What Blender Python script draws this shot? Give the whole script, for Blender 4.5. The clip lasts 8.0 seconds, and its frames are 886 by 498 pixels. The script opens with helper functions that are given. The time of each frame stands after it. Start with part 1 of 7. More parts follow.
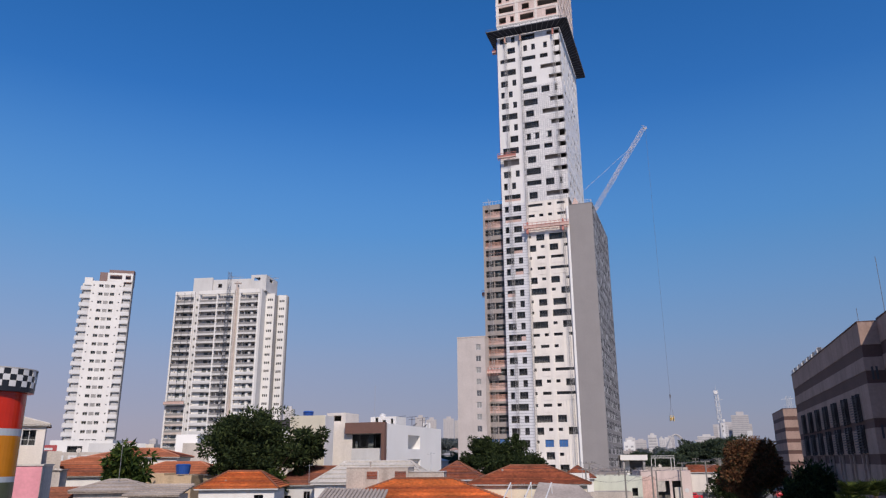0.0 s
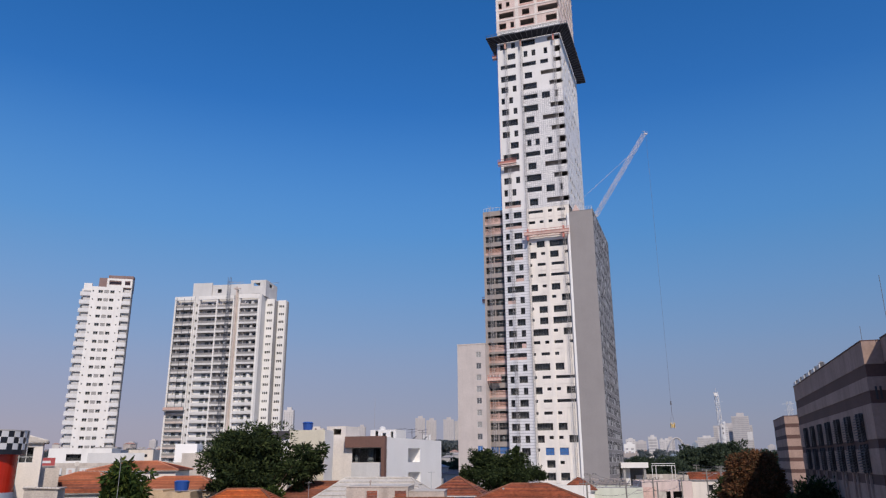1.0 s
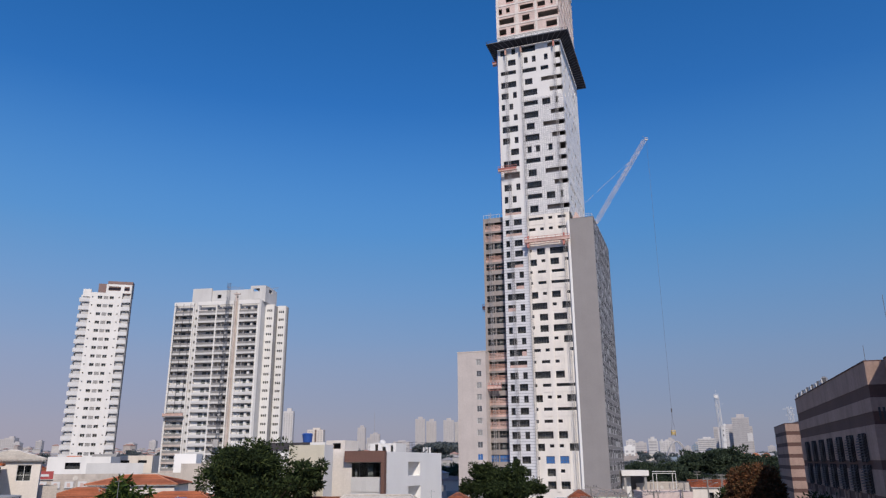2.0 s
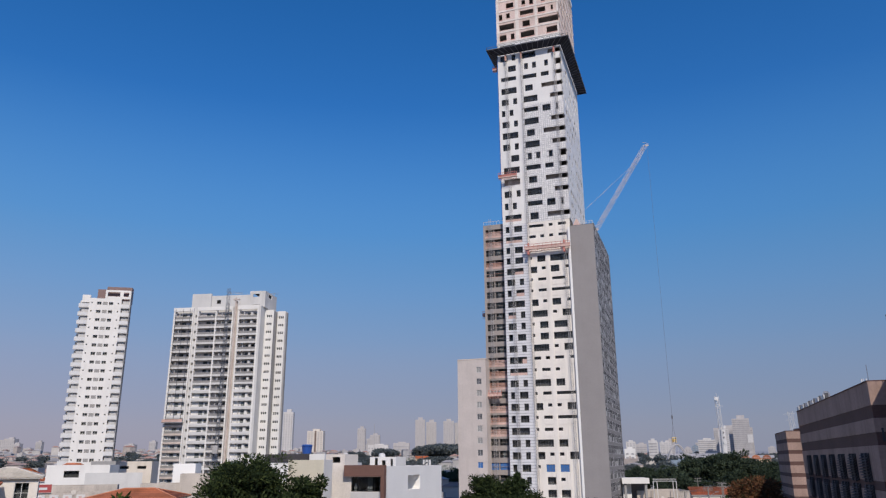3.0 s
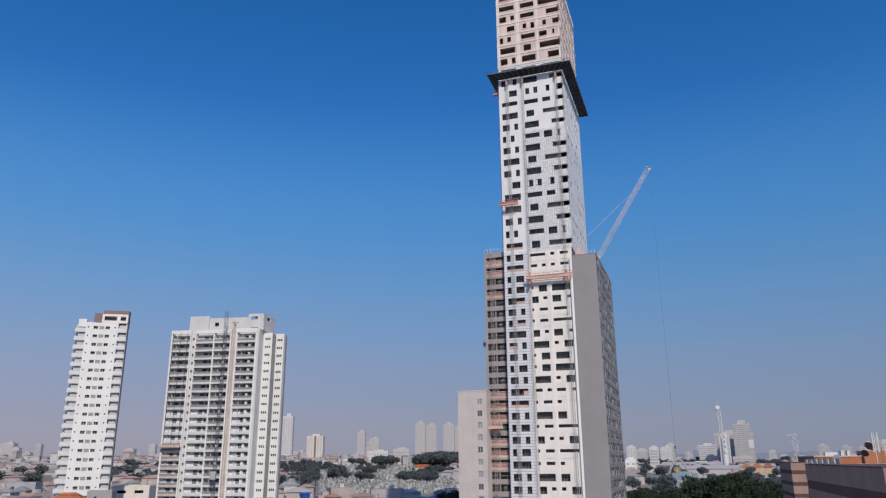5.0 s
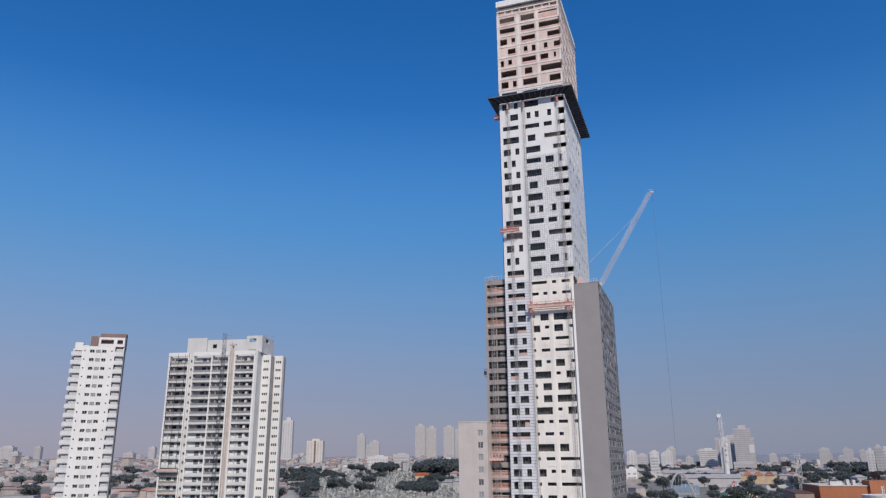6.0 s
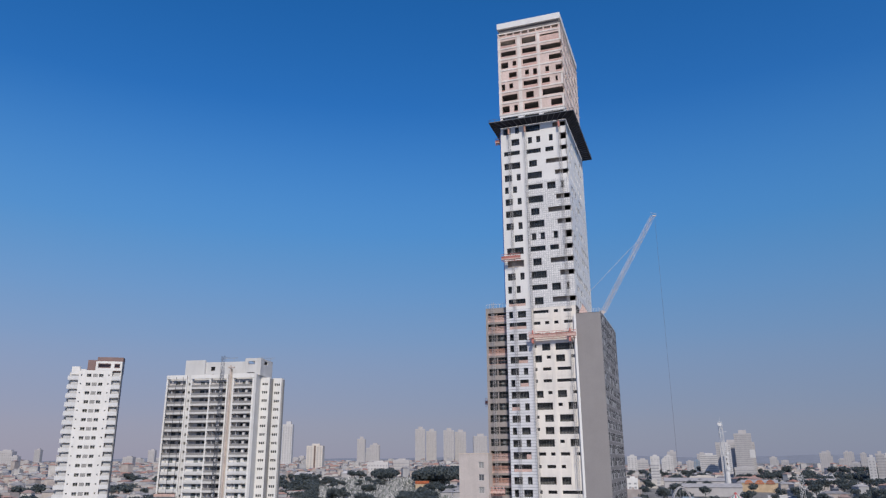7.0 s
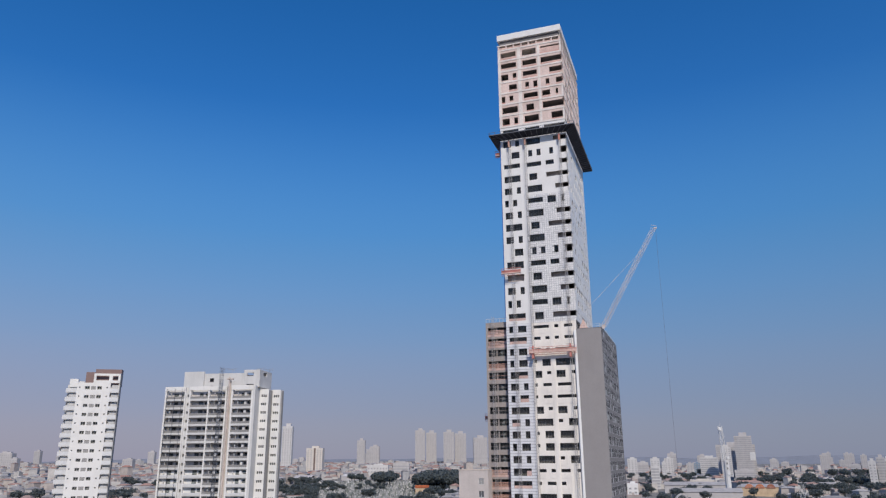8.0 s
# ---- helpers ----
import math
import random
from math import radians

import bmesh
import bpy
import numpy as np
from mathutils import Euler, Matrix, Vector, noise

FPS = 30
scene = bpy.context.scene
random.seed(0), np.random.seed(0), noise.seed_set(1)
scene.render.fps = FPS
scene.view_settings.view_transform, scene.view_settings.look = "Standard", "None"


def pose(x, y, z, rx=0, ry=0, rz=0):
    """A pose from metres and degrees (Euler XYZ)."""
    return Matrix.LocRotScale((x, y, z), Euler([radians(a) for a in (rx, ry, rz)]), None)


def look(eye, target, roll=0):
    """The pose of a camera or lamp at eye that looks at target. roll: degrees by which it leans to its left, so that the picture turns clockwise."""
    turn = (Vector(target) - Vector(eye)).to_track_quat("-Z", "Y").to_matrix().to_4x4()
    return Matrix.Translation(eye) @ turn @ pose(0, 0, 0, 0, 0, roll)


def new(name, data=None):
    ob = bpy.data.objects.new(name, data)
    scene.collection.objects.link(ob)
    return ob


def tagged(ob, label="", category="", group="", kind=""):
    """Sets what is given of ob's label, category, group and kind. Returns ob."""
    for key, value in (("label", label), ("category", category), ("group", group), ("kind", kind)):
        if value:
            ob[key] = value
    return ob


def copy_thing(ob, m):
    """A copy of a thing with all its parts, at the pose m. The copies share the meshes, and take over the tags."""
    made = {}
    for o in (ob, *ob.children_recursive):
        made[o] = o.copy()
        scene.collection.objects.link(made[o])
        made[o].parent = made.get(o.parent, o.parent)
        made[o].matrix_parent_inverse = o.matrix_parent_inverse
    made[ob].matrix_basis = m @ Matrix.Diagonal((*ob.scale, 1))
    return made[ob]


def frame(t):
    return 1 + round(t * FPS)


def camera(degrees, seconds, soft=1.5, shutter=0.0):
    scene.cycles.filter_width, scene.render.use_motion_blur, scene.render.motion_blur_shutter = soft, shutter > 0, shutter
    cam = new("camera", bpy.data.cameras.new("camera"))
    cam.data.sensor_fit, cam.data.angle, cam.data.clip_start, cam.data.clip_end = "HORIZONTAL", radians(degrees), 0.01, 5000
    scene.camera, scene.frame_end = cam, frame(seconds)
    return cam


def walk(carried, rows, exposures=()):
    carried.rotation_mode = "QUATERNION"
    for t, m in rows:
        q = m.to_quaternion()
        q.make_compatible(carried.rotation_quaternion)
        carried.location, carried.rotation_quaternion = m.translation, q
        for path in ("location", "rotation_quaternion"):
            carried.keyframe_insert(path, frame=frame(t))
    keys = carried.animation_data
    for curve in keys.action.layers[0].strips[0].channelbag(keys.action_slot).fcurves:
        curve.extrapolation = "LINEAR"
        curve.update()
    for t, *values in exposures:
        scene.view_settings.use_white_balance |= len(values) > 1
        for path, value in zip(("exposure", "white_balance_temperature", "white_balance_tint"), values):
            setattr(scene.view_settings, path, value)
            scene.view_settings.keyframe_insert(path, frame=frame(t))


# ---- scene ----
# ---------------------------------------------------------------- camera: a small drone that rises straight up
cam = camera(62.9, 8.0, soft=1.25)
PITCH, LEAN = 16.35, 0.365
PATH = [  # seconds, x, y, z
    (0.0, 0.08, -0.22, 11.0),
    (0.5, 0.06, -0.21, 11.96),
    (1.0, 0.05, -0.20, 12.96),
    (1.5, 0.04, -0.22, 13.98),
    (3.0, 0.05, -0.27, 16.98),
    (3.5, 0.05, -0.30, 17.97),
    (4.0, 0.04, -0.32, 18.93),
    (4.2, 0.04, -0.33, 19.42),
    (4.3, 0.04, -0.32, 19.95),
    (4.5, 0.03, -0.28, 21.35),
    (4.7, 0.03, -0.20, 22.90),
    (6.0, 0.0, 0.28, 33.20),
    (6.5, -0.04, 0.42, 37.15),
    (7.0, -0.07, 0.47, 41.12),
    (7.2, -0.06, 0.46, 42.45),
    (7.5, -0.03, 0.43, 43.88),
    (7.75, 0.0, 0.42, 44.62),
    (8.0, 0.02, 0.42, 45.10),
]
AHEAD = (0.0, math.cos(radians(PITCH)), math.sin(radians(PITCH)))
walk(cam, [(t, look((x, y, z), (x, y + AHEAD[1], z + AHEAD[2]), -LEAN)) for t, x, y, z in PATH],
     [(0.0, 0.0, 6680, 15), (1.5, -0.03, 6600, 13), (4.0, -0.08, 6500, 11), (6.0, -0.09, 6420, 10), (8.0, -0.10, 6400, 10)])
# ---------------------------------------------------------------- daylight: hazy blue morning, sun behind and to the right
SUN_DIR = Vector((0.23, -0.895, 0.80)).normalized()
world = bpy.data.worlds.new("hazy_sky")
scene.world = world
world.use_nodes = True
wn = world.node_tree.nodes
sky = wn.new("ShaderNodeTexSky")
sky.sky_type = "NISHITA"
sky.sun_disc = False
sky.sun_elevation = math.asin(SUN_DIR.z)
sky.sun_rotation = math.atan2(SUN_DIR.x, SUN_DIR.y)
sky.altitude = 750
sky.air_density = 1.0
sky.dust_density = 1.0
sky.ozone_density = 3.0
wn["Background"].inputs["Strength"].default_value = 0.15
deep = wn.new("ShaderNodeHueSaturation")
deep.inputs["Saturation"].default_value = 1.36
deep.inputs["Hue"].default_value = 0.506
wl = world.node_tree.links
wl.new(sky.outputs[0], deep.inputs["Color"])
# smog layer, the same all round the horizon
way, axis, smog, blend = wn.new("ShaderNodeTexCoord"), wn.new("ShaderNodeSeparateXYZ"), wn.new("ShaderNodeValToRGB"), wn.new("ShaderNodeMix")
wl.new(way.outputs["Generated"], axis.inputs[0])
wl.new(axis.outputs["Z"], smog.inputs["Fac"])
smog.color_ramp.interpolation = "CARDINAL"
smog.color_ramp.elements[0].color, smog.color_ramp.elements[1].color = (0.95, 0.95, 0.95, 1), (0.0, 0.0, 0.0, 1)
smog.color_ramp.elements[1].position = 0.46
smog.color_ramp.elements.new(0.2).color = (0.85, 0.85, 0.85, 1)
smog.color_ramp.elements.new(0.3).color = (0.6, 0.6, 0.6, 1)
tint = wn.new("ShaderNodeValToRGB")
tint.color_ramp.interpolation = "CARDINAL"
tint.color_ramp.elements[0].color, tint.color_ramp.elements[1].color = (0.440, 0.464, 0.630, 1), (0.163, 0.470, 0.895, 1)
tint.color_ramp.elements[1].position = 0.3
tint.color_ramp.elements.new(0.06).color = (0.420, 0.472, 0.665, 1)
tint.color_ramp.elements.new(0.155).color = (0.325, 0.503, 0.80, 1)
thick = wn.new("ShaderNodeVectorMath")
thick.operation = "SCALE"
blend.data_type = "RGBA"
wl.new(axis.outputs["Z"], tint.inputs["Fac"])
# greyer towards the west, bluer towards the east
cast, side, cool = wn.new("ShaderNodeMix"), wn.new("ShaderNodeMapRange"), wn.new("ShaderNodeVectorMath")
cast.data_type = "RGBA"
cast.inputs[6].default_value, cast.inputs[7].default_value = (1.20, 1.0, 0.95, 1), (0.88, 1.0, 1.07, 1)
side.inputs["From Min"].default_value, side.inputs["From Max"].default_value = -1.0, 1.0
wl.new(axis.outputs["X"], side.inputs["Value"])
wl.new(side.outputs[0], cast.inputs["Factor"])
cool.operation = "MULTIPLY"
wl.new(tint.outputs["Color"], cool.inputs[0])
wl.new(cast.outputs[2], cool.inputs[1])
wl.new(cool.outputs[0], thick.inputs[0])
wl.new(thick.outputs[0], blend.inputs[7])
# the haze thins evenly from west to east
east = wn.new("ShaderNodeMapRange")
east.inputs["From Min"].default_value, east.inputs["From Max"].default_value = -1.0, 1.0
east.inputs["To Min"].default_value, east.inputs["To Max"].default_value = 4.65, 3.3
wl.new(axis.outputs["X"], east.inputs["Value"])
wl.new(east.outputs[0], thick.inputs["Scale"])
wl.new(smog.outputs["Color"], blend.inputs["Factor"])
wl.new(deep.outputs[0], blend.inputs[6])
wl.new(blend.outputs[2], wn["Background"].inputs["Color"])
sun = new("sun", bpy.data.lights.new("sun", "SUN"))
sun.data.energy = 3.75
sun.data.angle = radians(0.6)
sun.data.color = (1.0, 0.905, 0.77)
sun.matrix_world = look(SUN_DIR * 300, (0, 0, 0))
# ---------------------------------------------------------------- materials
GROUND = 2.5


def shader(name):
    m = bpy.data.materials.new(name)
    m.use_nodes = True
    return m, m.node_tree.nodes, m.node_tree.links, m.node_tree.nodes["Principled BSDF"]


def ranged(n, l, source, low, high, a=0.3, b=0.7):
    r = n.new("ShaderNodeMapRange")
    r.inputs["From Min"].default_value, r.inputs["From Max"].default_value = a, b
    r.inputs["To Min"].default_value, r.inputs["To Max"].default_value = low, high
    l.new(source, r.inputs["Value"])
    return r.outputs["Result"]


def product(n, l, a, b):
    m = n.new("ShaderNodeMath")
    m.operation = "MULTIPLY"
    l.new(a, m.inputs[0])
    l.new(b, m.inputs[1])
    return m.outputs[0]


def surface(name, rgb, rough=0.8, metal=0.0, grain=6.0, vary=0.1, streak=0.0, bump=0.15, others=(), pick="island", waves=0.0):
    """A worn surface: cloudy and grainy variation, streaks of rain dirt, fine relief; others: further colours picked at random."""
    m, n, l, b = shader(name)
    tc = n.new("ShaderNodeTexCoord").outputs["Object"]
    big, small = n.new("ShaderNodeTexNoise"), n.new("ShaderNodeTexNoise")
    big.inputs["Scale"].default_value, big.inputs["Detail"].default_value = 0.22, 4
    small.inputs["Scale"].default_value, small.inputs["Detail"].default_value = grain, 3
    l.new(tc, big.inputs["Vector"])
    l.new(tc, small.inputs["Vector"])
    v = product(n, l, ranged(n, l, big.outputs["Fac"], 1 - vary, 1 + vary), ranged(n, l, small.outputs["Fac"], 1 - vary * 0.8, 1 + vary * 0.8))
    if streak:
        mp, st = n.new("ShaderNodeMapping"), n.new("ShaderNodeTexNoise")
        mp.inputs["Scale"].default_value = (0.8, 0.8, 0.09)
        st.inputs["Scale"].default_value, st.inputs["Detail"].default_value = 1.0, 5
        l.new(tc, mp.inputs["Vector"])
        l.new(mp.outputs[0], st.inputs["Vector"])
        v = product(n, l, v, ranged(n, l, st.outputs["Fac"], 1.0, 1.0 - streak, 0.48, 0.72))
    hue = n.new("ShaderNodeHueSaturation")
    hue.inputs["Color"].default_value = (*rgb, 1)
    if others:
        ramp = n.new("ShaderNodeValToRGB")
        ramp.color_ramp.interpolation = "CONSTANT"
        tones = (rgb, *others)
        ramp.color_ramp.elements[0].color = (*rgb, 1)
        ramp.color_ramp.elements[1].position = 1 / len(tones)
        ramp.color_ramp.elements[1].color = (*tones[1], 1)
        for i in range(2, len(tones)):
            ramp.color_ramp.elements.new(i / len(tones)).color = (*tones[i], 1)
        if pick == "island":
            l.new(n.new("ShaderNodeNewGeometry").outputs["Random Per Island"], ramp.inputs["Fac"])
        else:
            l.new(n.new("ShaderNodeObjectInfo").outputs["Random"], ramp.inputs["Fac"])
        l.new(ramp.outputs["Color"], hue.inputs["Color"])
    l.new(v, hue.inputs["Value"])
    l.new(hue.outputs["Color"], b.inputs["Base Color"])
    b.inputs["Roughness"].default_value, b.inputs["Metallic"].default_value = rough, metal
    bp = n.new("ShaderNodeBump")
    bp.inputs["Strength"].default_value, bp.inputs["Distance"].default_value = bump, 0.03
    l.new(small.outputs["Fac"], bp.inputs["Height"])
    if waves:
        wv = n.new("ShaderNodeTexWave")
        wv.inputs["Scale"].default_value = waves
        l.new(tc, wv.inputs["Vector"])
        l.new(wv.outputs["Fac"], bp.inputs["Height"])
        bp.inputs["Strength"].default_value, bp.inputs["Distance"].default_value = 0.6, 0.05
    l.new(bp.outputs["Normal"], b.inputs["Normal"])
    return m


def matt(m, level=0.15):
    m.node_tree.nodes["Principled BSDF"].inputs["Specular IOR Level"].default_value = level
    return m


def pane_glass(name, tint=(0.60, 0.64, 0.66), rough=0.04):
    m, n, l, b = shader(name)
    out = n["Material Output"]
    fr, clear, gloss, mix = n.new("ShaderNodeFresnel"), n.new("ShaderNodeBsdfTransparent"), n.new("ShaderNodeBsdfGlossy"), n.new("ShaderNodeMixShader")
    fr.inputs["IOR"].default_value = 1.32
    clear.inputs["Color"].default_value = (*tint, 1)
    gloss.inputs["Roughness"].default_value = rough
    l.new(fr.outputs[0], mix.inputs["Fac"])
    l.new(clear.outputs[0], mix.inputs[1])
    l.new(gloss.outputs[0], mix.inputs[2])
    l.new(mix.outputs[0], out.inputs["Surface"])
    n.remove(b)
    return m


def foliage(name, *tones, thinness=0.25):
    m = surface(name, tones[0], 0.85, grain=2.0, vary=0.22, bump=0.0, others=tones[1:])
    m.node_tree.nodes["Principled BSDF"].inputs["Specular IOR Level"].default_value = 0.15
    n, l, b = m.node_tree.nodes, m.node_tree.links, m.node_tree.nodes["Principled BSDF"]
    thin, mix = n.new("ShaderNodeBsdfTranslucent"), n.new("ShaderNodeMixShader")
    mix.inputs["Fac"].default_value = thinness
    l.new(b.inputs["Base Color"].links[0].from_socket, thin.inputs["Color"])
    l.new(b.outputs[0], mix.inputs[1])
    l.new(thin.outputs[0], mix.inputs[2])
    l.new(mix.outputs[0], n["Material Output"].inputs["Surface"])
    return m


WHITE_PANEL = surface("white_panel", (0.72, 0.71, 0.70), 0.55, grain=3, vary=0.05, streak=0.04)
WHITE_TILE = surface("white_facade_tile", (0.72, 0.71, 0.705), 0.35, grain=3, vary=0.04, others=((0.66, 0.655, 0.655), (0.76, 0.75, 0.74), (0.69, 0.68, 0.68)))
JOINT_GREY = surface("joint_grey", (0.40, 0.40, 0.42), 0.85, vary=0.12)
CREAM_PANEL = surface("cream_panel", (0.77, 0.725, 0.67), 0.7, grain=4, vary=0.06, streak=0.07)
STRIPE_BASE = surface("blue_grey_render", (0.42, 0.425, 0.455), 0.85, grain=5, vary=0.12, streak=0.08)
STRIPE_RAIL = surface("pale_cladding_rail", (0.66, 0.66, 0.68), 0.5, vary=0.06)
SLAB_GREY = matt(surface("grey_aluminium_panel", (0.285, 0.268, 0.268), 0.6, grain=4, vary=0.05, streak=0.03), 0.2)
SLATE = surface("grey_louvre_panel", (0.30, 0.295, 0.29), 0.7, grain=4, vary=0.08)
# darker copy of the panel above, with the side face's shade in its colour
SLAB_GREY_SHADED = matt(surface("shaded_grey_panel", (0.215, 0.203, 0.205), 0.6, grain=4, vary=0.05), 0.2)
RAW_CONCRETE = surface("raw_concrete", (0.70, 0.64, 0.60), 0.9, grain=2.5, vary=0.12, streak=0.06)
# near-black stand-in for unlit rooms; their shade is in the colour
SHADE_CONCRETE = surface("shaded_concrete", (0.16, 0.15, 0.15), 0.95, grain=4, vary=0.2)
BRICK_PINK = surface("pink_block_infill", (0.63, 0.50, 0.455), 0.9, grain=3, vary=0.16, streak=0.04)
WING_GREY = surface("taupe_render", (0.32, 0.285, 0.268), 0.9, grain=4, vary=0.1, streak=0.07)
ANNEX_BEIGE = surface("beige_render", (0.52, 0.465, 0.44), 0.9, grain=5, vary=0.07, streak=0.08)
NET_DARK = surface("dark_safety_net", (0.030, 0.033, 0.048), 0.9, grain=9, vary=0.3)
NET_RIB = surface("dark_steel_rib", (0.13, 0.14, 0.165), 0.6, 0.2, vary=0.2)
NET_BLUE = surface("blue_net", (0.05, 0.18, 0.5), 0.8, vary=0.15)
RAIL_GREY = surface("smoked_balcony_panel", (0.25, 0.24, 0.235), 0.45, grain=4, vary=0.12)
PALE_GLASS = surface("pale_balcony_glass", (0.60, 0.60, 0.605), 0.3, grain=3, vary=0.08)
DIM_RENDER = surface("greyer_inner_render", (0.54, 0.505, 0.485), 0.9, grain=4, vary=0.15)
INNER_DIM = surface("opening_backing_wall", (0.46, 0.41, 0.39), 0.9, grain=2, vary=0.25)
RUST_NET = surface("brownish_debris_net", (0.50, 0.43, 0.395), 0.95, grain=3, vary=0.18, streak=0.15)
STEEL = surface("galvanised_steel", (0.32, 0.32, 0.33), 0.5, 0.6, vary=0.15)
MAST_STEEL = surface("mast_steel", (0.42, 0.405, 0.40), 0.6, 0.1, vary=0.2)
RED_PAINT = surface("faded_red_paint", (0.48, 0.19, 0.16), 0.7, vary=0.2)
PINK_SILL = surface("pink_bare_brick", (0.56, 0.33, 0.29), 0.95, grain=6, vary=0.2)
SALMON = surface("salmon_mesh_sheet", (0.55, 0.385, 0.34), 0.85, grain=3, vary=0.2)
ORANGE_BOARD = surface("orange_board", (0.47, 0.275, 0.22), 0.85, grain=3, vary=0.2)
CRANE_PAINT = surface("weathered_crane_paint", (0.54, 0.48, 0.46), 0.6, vary=0.2)
CABLE = surface("steel_cable", (0.10, 0.10, 0.11), 0.6, 0.5, vary=0.1)
FRAME_DARK = surface("dark_window_frame", (0.05, 0.05, 0.055), 0.5, 0.4, vary=0.1)
FRAME_WHITE = surface("white_window_frame", (0.58, 0.58, 0.58), 0.45, vary=0.06)
FRAME_GREY = surface("grey_window_frame", (0.17, 0.165, 0.165), 0.5, 0.1, vary=0.1)
GLASS = pane_glass("window_glass")
DARK_PANE = matt(surface("dark_reflective_pane", (0.02, 0.022, 0.028), 0.35, vary=0.2), 0.25)
TINTED_PANE = matt(surface("tinted_matt_pane", (0.03, 0.032, 0.038), 0.8, vary=0.2), 0.04)
SMOKE_PANE = matt(surface("smoky_blue_pane", (0.12, 0.122, 0.135), 0.4, vary=0.2))
PALE_BLIND = surface("pale_window_blind", (0.48, 0.475, 0.475), 0.5, vary=0.1)
GLASS_BLUE = surface("blue_film", (0.05, 0.16, 0.42), 0.35, vary=0.25)
PAINT_WHITE = surface("white_wall_paint", (0.69, 0.68, 0.665), 0.8, grain=5, vary=0.05, streak=0.06)
BRIGHT_WHITE = surface("bright_white_render", (0.80, 0.79, 0.775), 0.8, grain=5, vary=0.03)
PAINT_PALE = surface("off_white_wall_paint", (0.66, 0.61, 0.56), 0.85, grain=5, vary=0.07, streak=0.09)
PAINT_LIGHT = surface("light_grey_wall_paint", (0.56, 0.555, 0.55), 0.85, grain=5, vary=0.07, streak=0.08)
PAINT_GREY = surface("grey_wall_paint", (0.30, 0.295, 0.295), 0.85, grain=5, vary=0.1, streak=0.08)
PAINT_CREAM = surface("cream_wall_paint", (0.68, 0.61, 0.48), 0.85, grain=5, vary=0.08, streak=0.11)
PAINT_BEIGE = surface("beige_wall_paint", (0.56, 0.48, 0.42), 0.85, grain=5, vary=0.08, streak=0.11)
PAINT_OLIVE = surface("pale_olive_wall_paint", (0.57, 0.53, 0.43), 0.85, grain=5, vary=0.06, streak=0.09)
PAINT_TAN = surface("tan_wall_paint", (0.52, 0.39, 0.26), 0.9, grain=5, vary=0.15, streak=0.14)
PAINT_PINK = surface("pink_wall_paint", (0.66, 0.27, 0.31), 0.85, grain=5, vary=0.1, streak=0.11)
PAINT_ROSE = surface("dusty_rose_wall_paint", (0.60, 0.49, 0.46), 0.85, grain=5, vary=0.1, streak=0.14)
PAINT_YELLOW = surface("yellow_wall_paint", (0.70, 0.52, 0.22), 0.85, grain=5, vary=0.1, streak=0.08)
PAINT_AQUA = surface("aqua_wall_paint", (0.46, 0.68, 0.66), 0.85, vary=0.07, streak=0.06)
PAINT_MINT = surface("pale_mint_wall_paint", (0.56, 0.59, 0.51), 0.85, vary=0.08, streak=0.11)
PLASTER = surface("stained_plaster", (0.47, 0.42, 0.375), 0.95, grain=6, vary=0.2, streak=0.26)
BROWN_CLAD = surface("brown_cladding", (0.15, 0.078, 0.06), 0.6, grain=4, vary=0.1)
MAUVE = surface("mauve_brown_render", (0.23, 0.155, 0.145), 0.85, vary=0.1, streak=0.06)
TILE_ORANGE = surface("orange_clay_tile", (0.50, 0.14, 0.038), 0.85, grain=3, vary=0.32, streak=0.18, others=((0.46, 0.115, 0.03), (0.60, 0.185, 0.05), (0.38, 0.10, 0.035)), pick="object")
TILE_ROSE = surface("faded_rose_clay_tile", (0.44, 0.165, 0.085), 0.9, grain=5, vary=0.25, others=((0.37, 0.135, 0.075), (0.48, 0.20, 0.115), (0.33, 0.13, 0.08)), pick="object")
TILE_RED = surface("red_brown_clay_tile", (0.34, 0.10, 0.05), 0.9, grain=3, vary=0.38, streak=0.2, others=((0.27, 0.085, 0.05), (0.38, 0.125, 0.06), (0.22, 0.085, 0.06)), pick="object")
TILE_DARK = surface("weathered_clay_tile", (0.24, 0.085, 0.05), 0.9, grain=4, vary=0.35, others=((0.18, 0.075, 0.055), (0.29, 0.11, 0.06)), pick="object")
FIBRE = surface("fibre_cement_sheet", (0.35, 0.30, 0.265), 0.95, grain=4, vary=0.2)
FIBRE_LIGHT = surface("pale_fibre_cement_sheet", (0.50, 0.465, 0.42), 0.95, grain=4, vary=0.16, streak=0.12)
TILE_RIDGE = surface("grimy_ridge_tile", (0.20, 0.075, 0.04), 0.9, vary=0.35)
BLUE_TANK = surface("blue_plastic", (0.02, 0.075, 0.30), 0.4, vary=0.1)
AQUA_TANK = surface("light_blue_plastic", (0.10, 0.33, 0.55), 0.4, vary=0.1)
BLUE_WALL = surface("blue_wall_paint", (0.16, 0.33, 0.50), 0.8, vary=0.12, streak=0.1)
BAND_LIGHT = surface("sand_coloured_band", (0.33, 0.225, 0.185), 0.85, grain=3, vary=0.14, streak=0.24)
BAND_DARK = surface("brown_grey_band", (0.10, 0.052, 0.043), 0.85, grain=4, vary=0.12, streak=0.1)
LOUVRE = surface("dark_louvre", (0.045, 0.04, 0.045), 0.7, vary=0.2)
ROOF_GREY = surface("roof_membrane", (0.28, 0.27, 0.27), 0.9, vary=0.15)
ASPHALT = surface("asphalt", (0.05, 0.05, 0.052), 0.9, grain=8, vary=0.2)
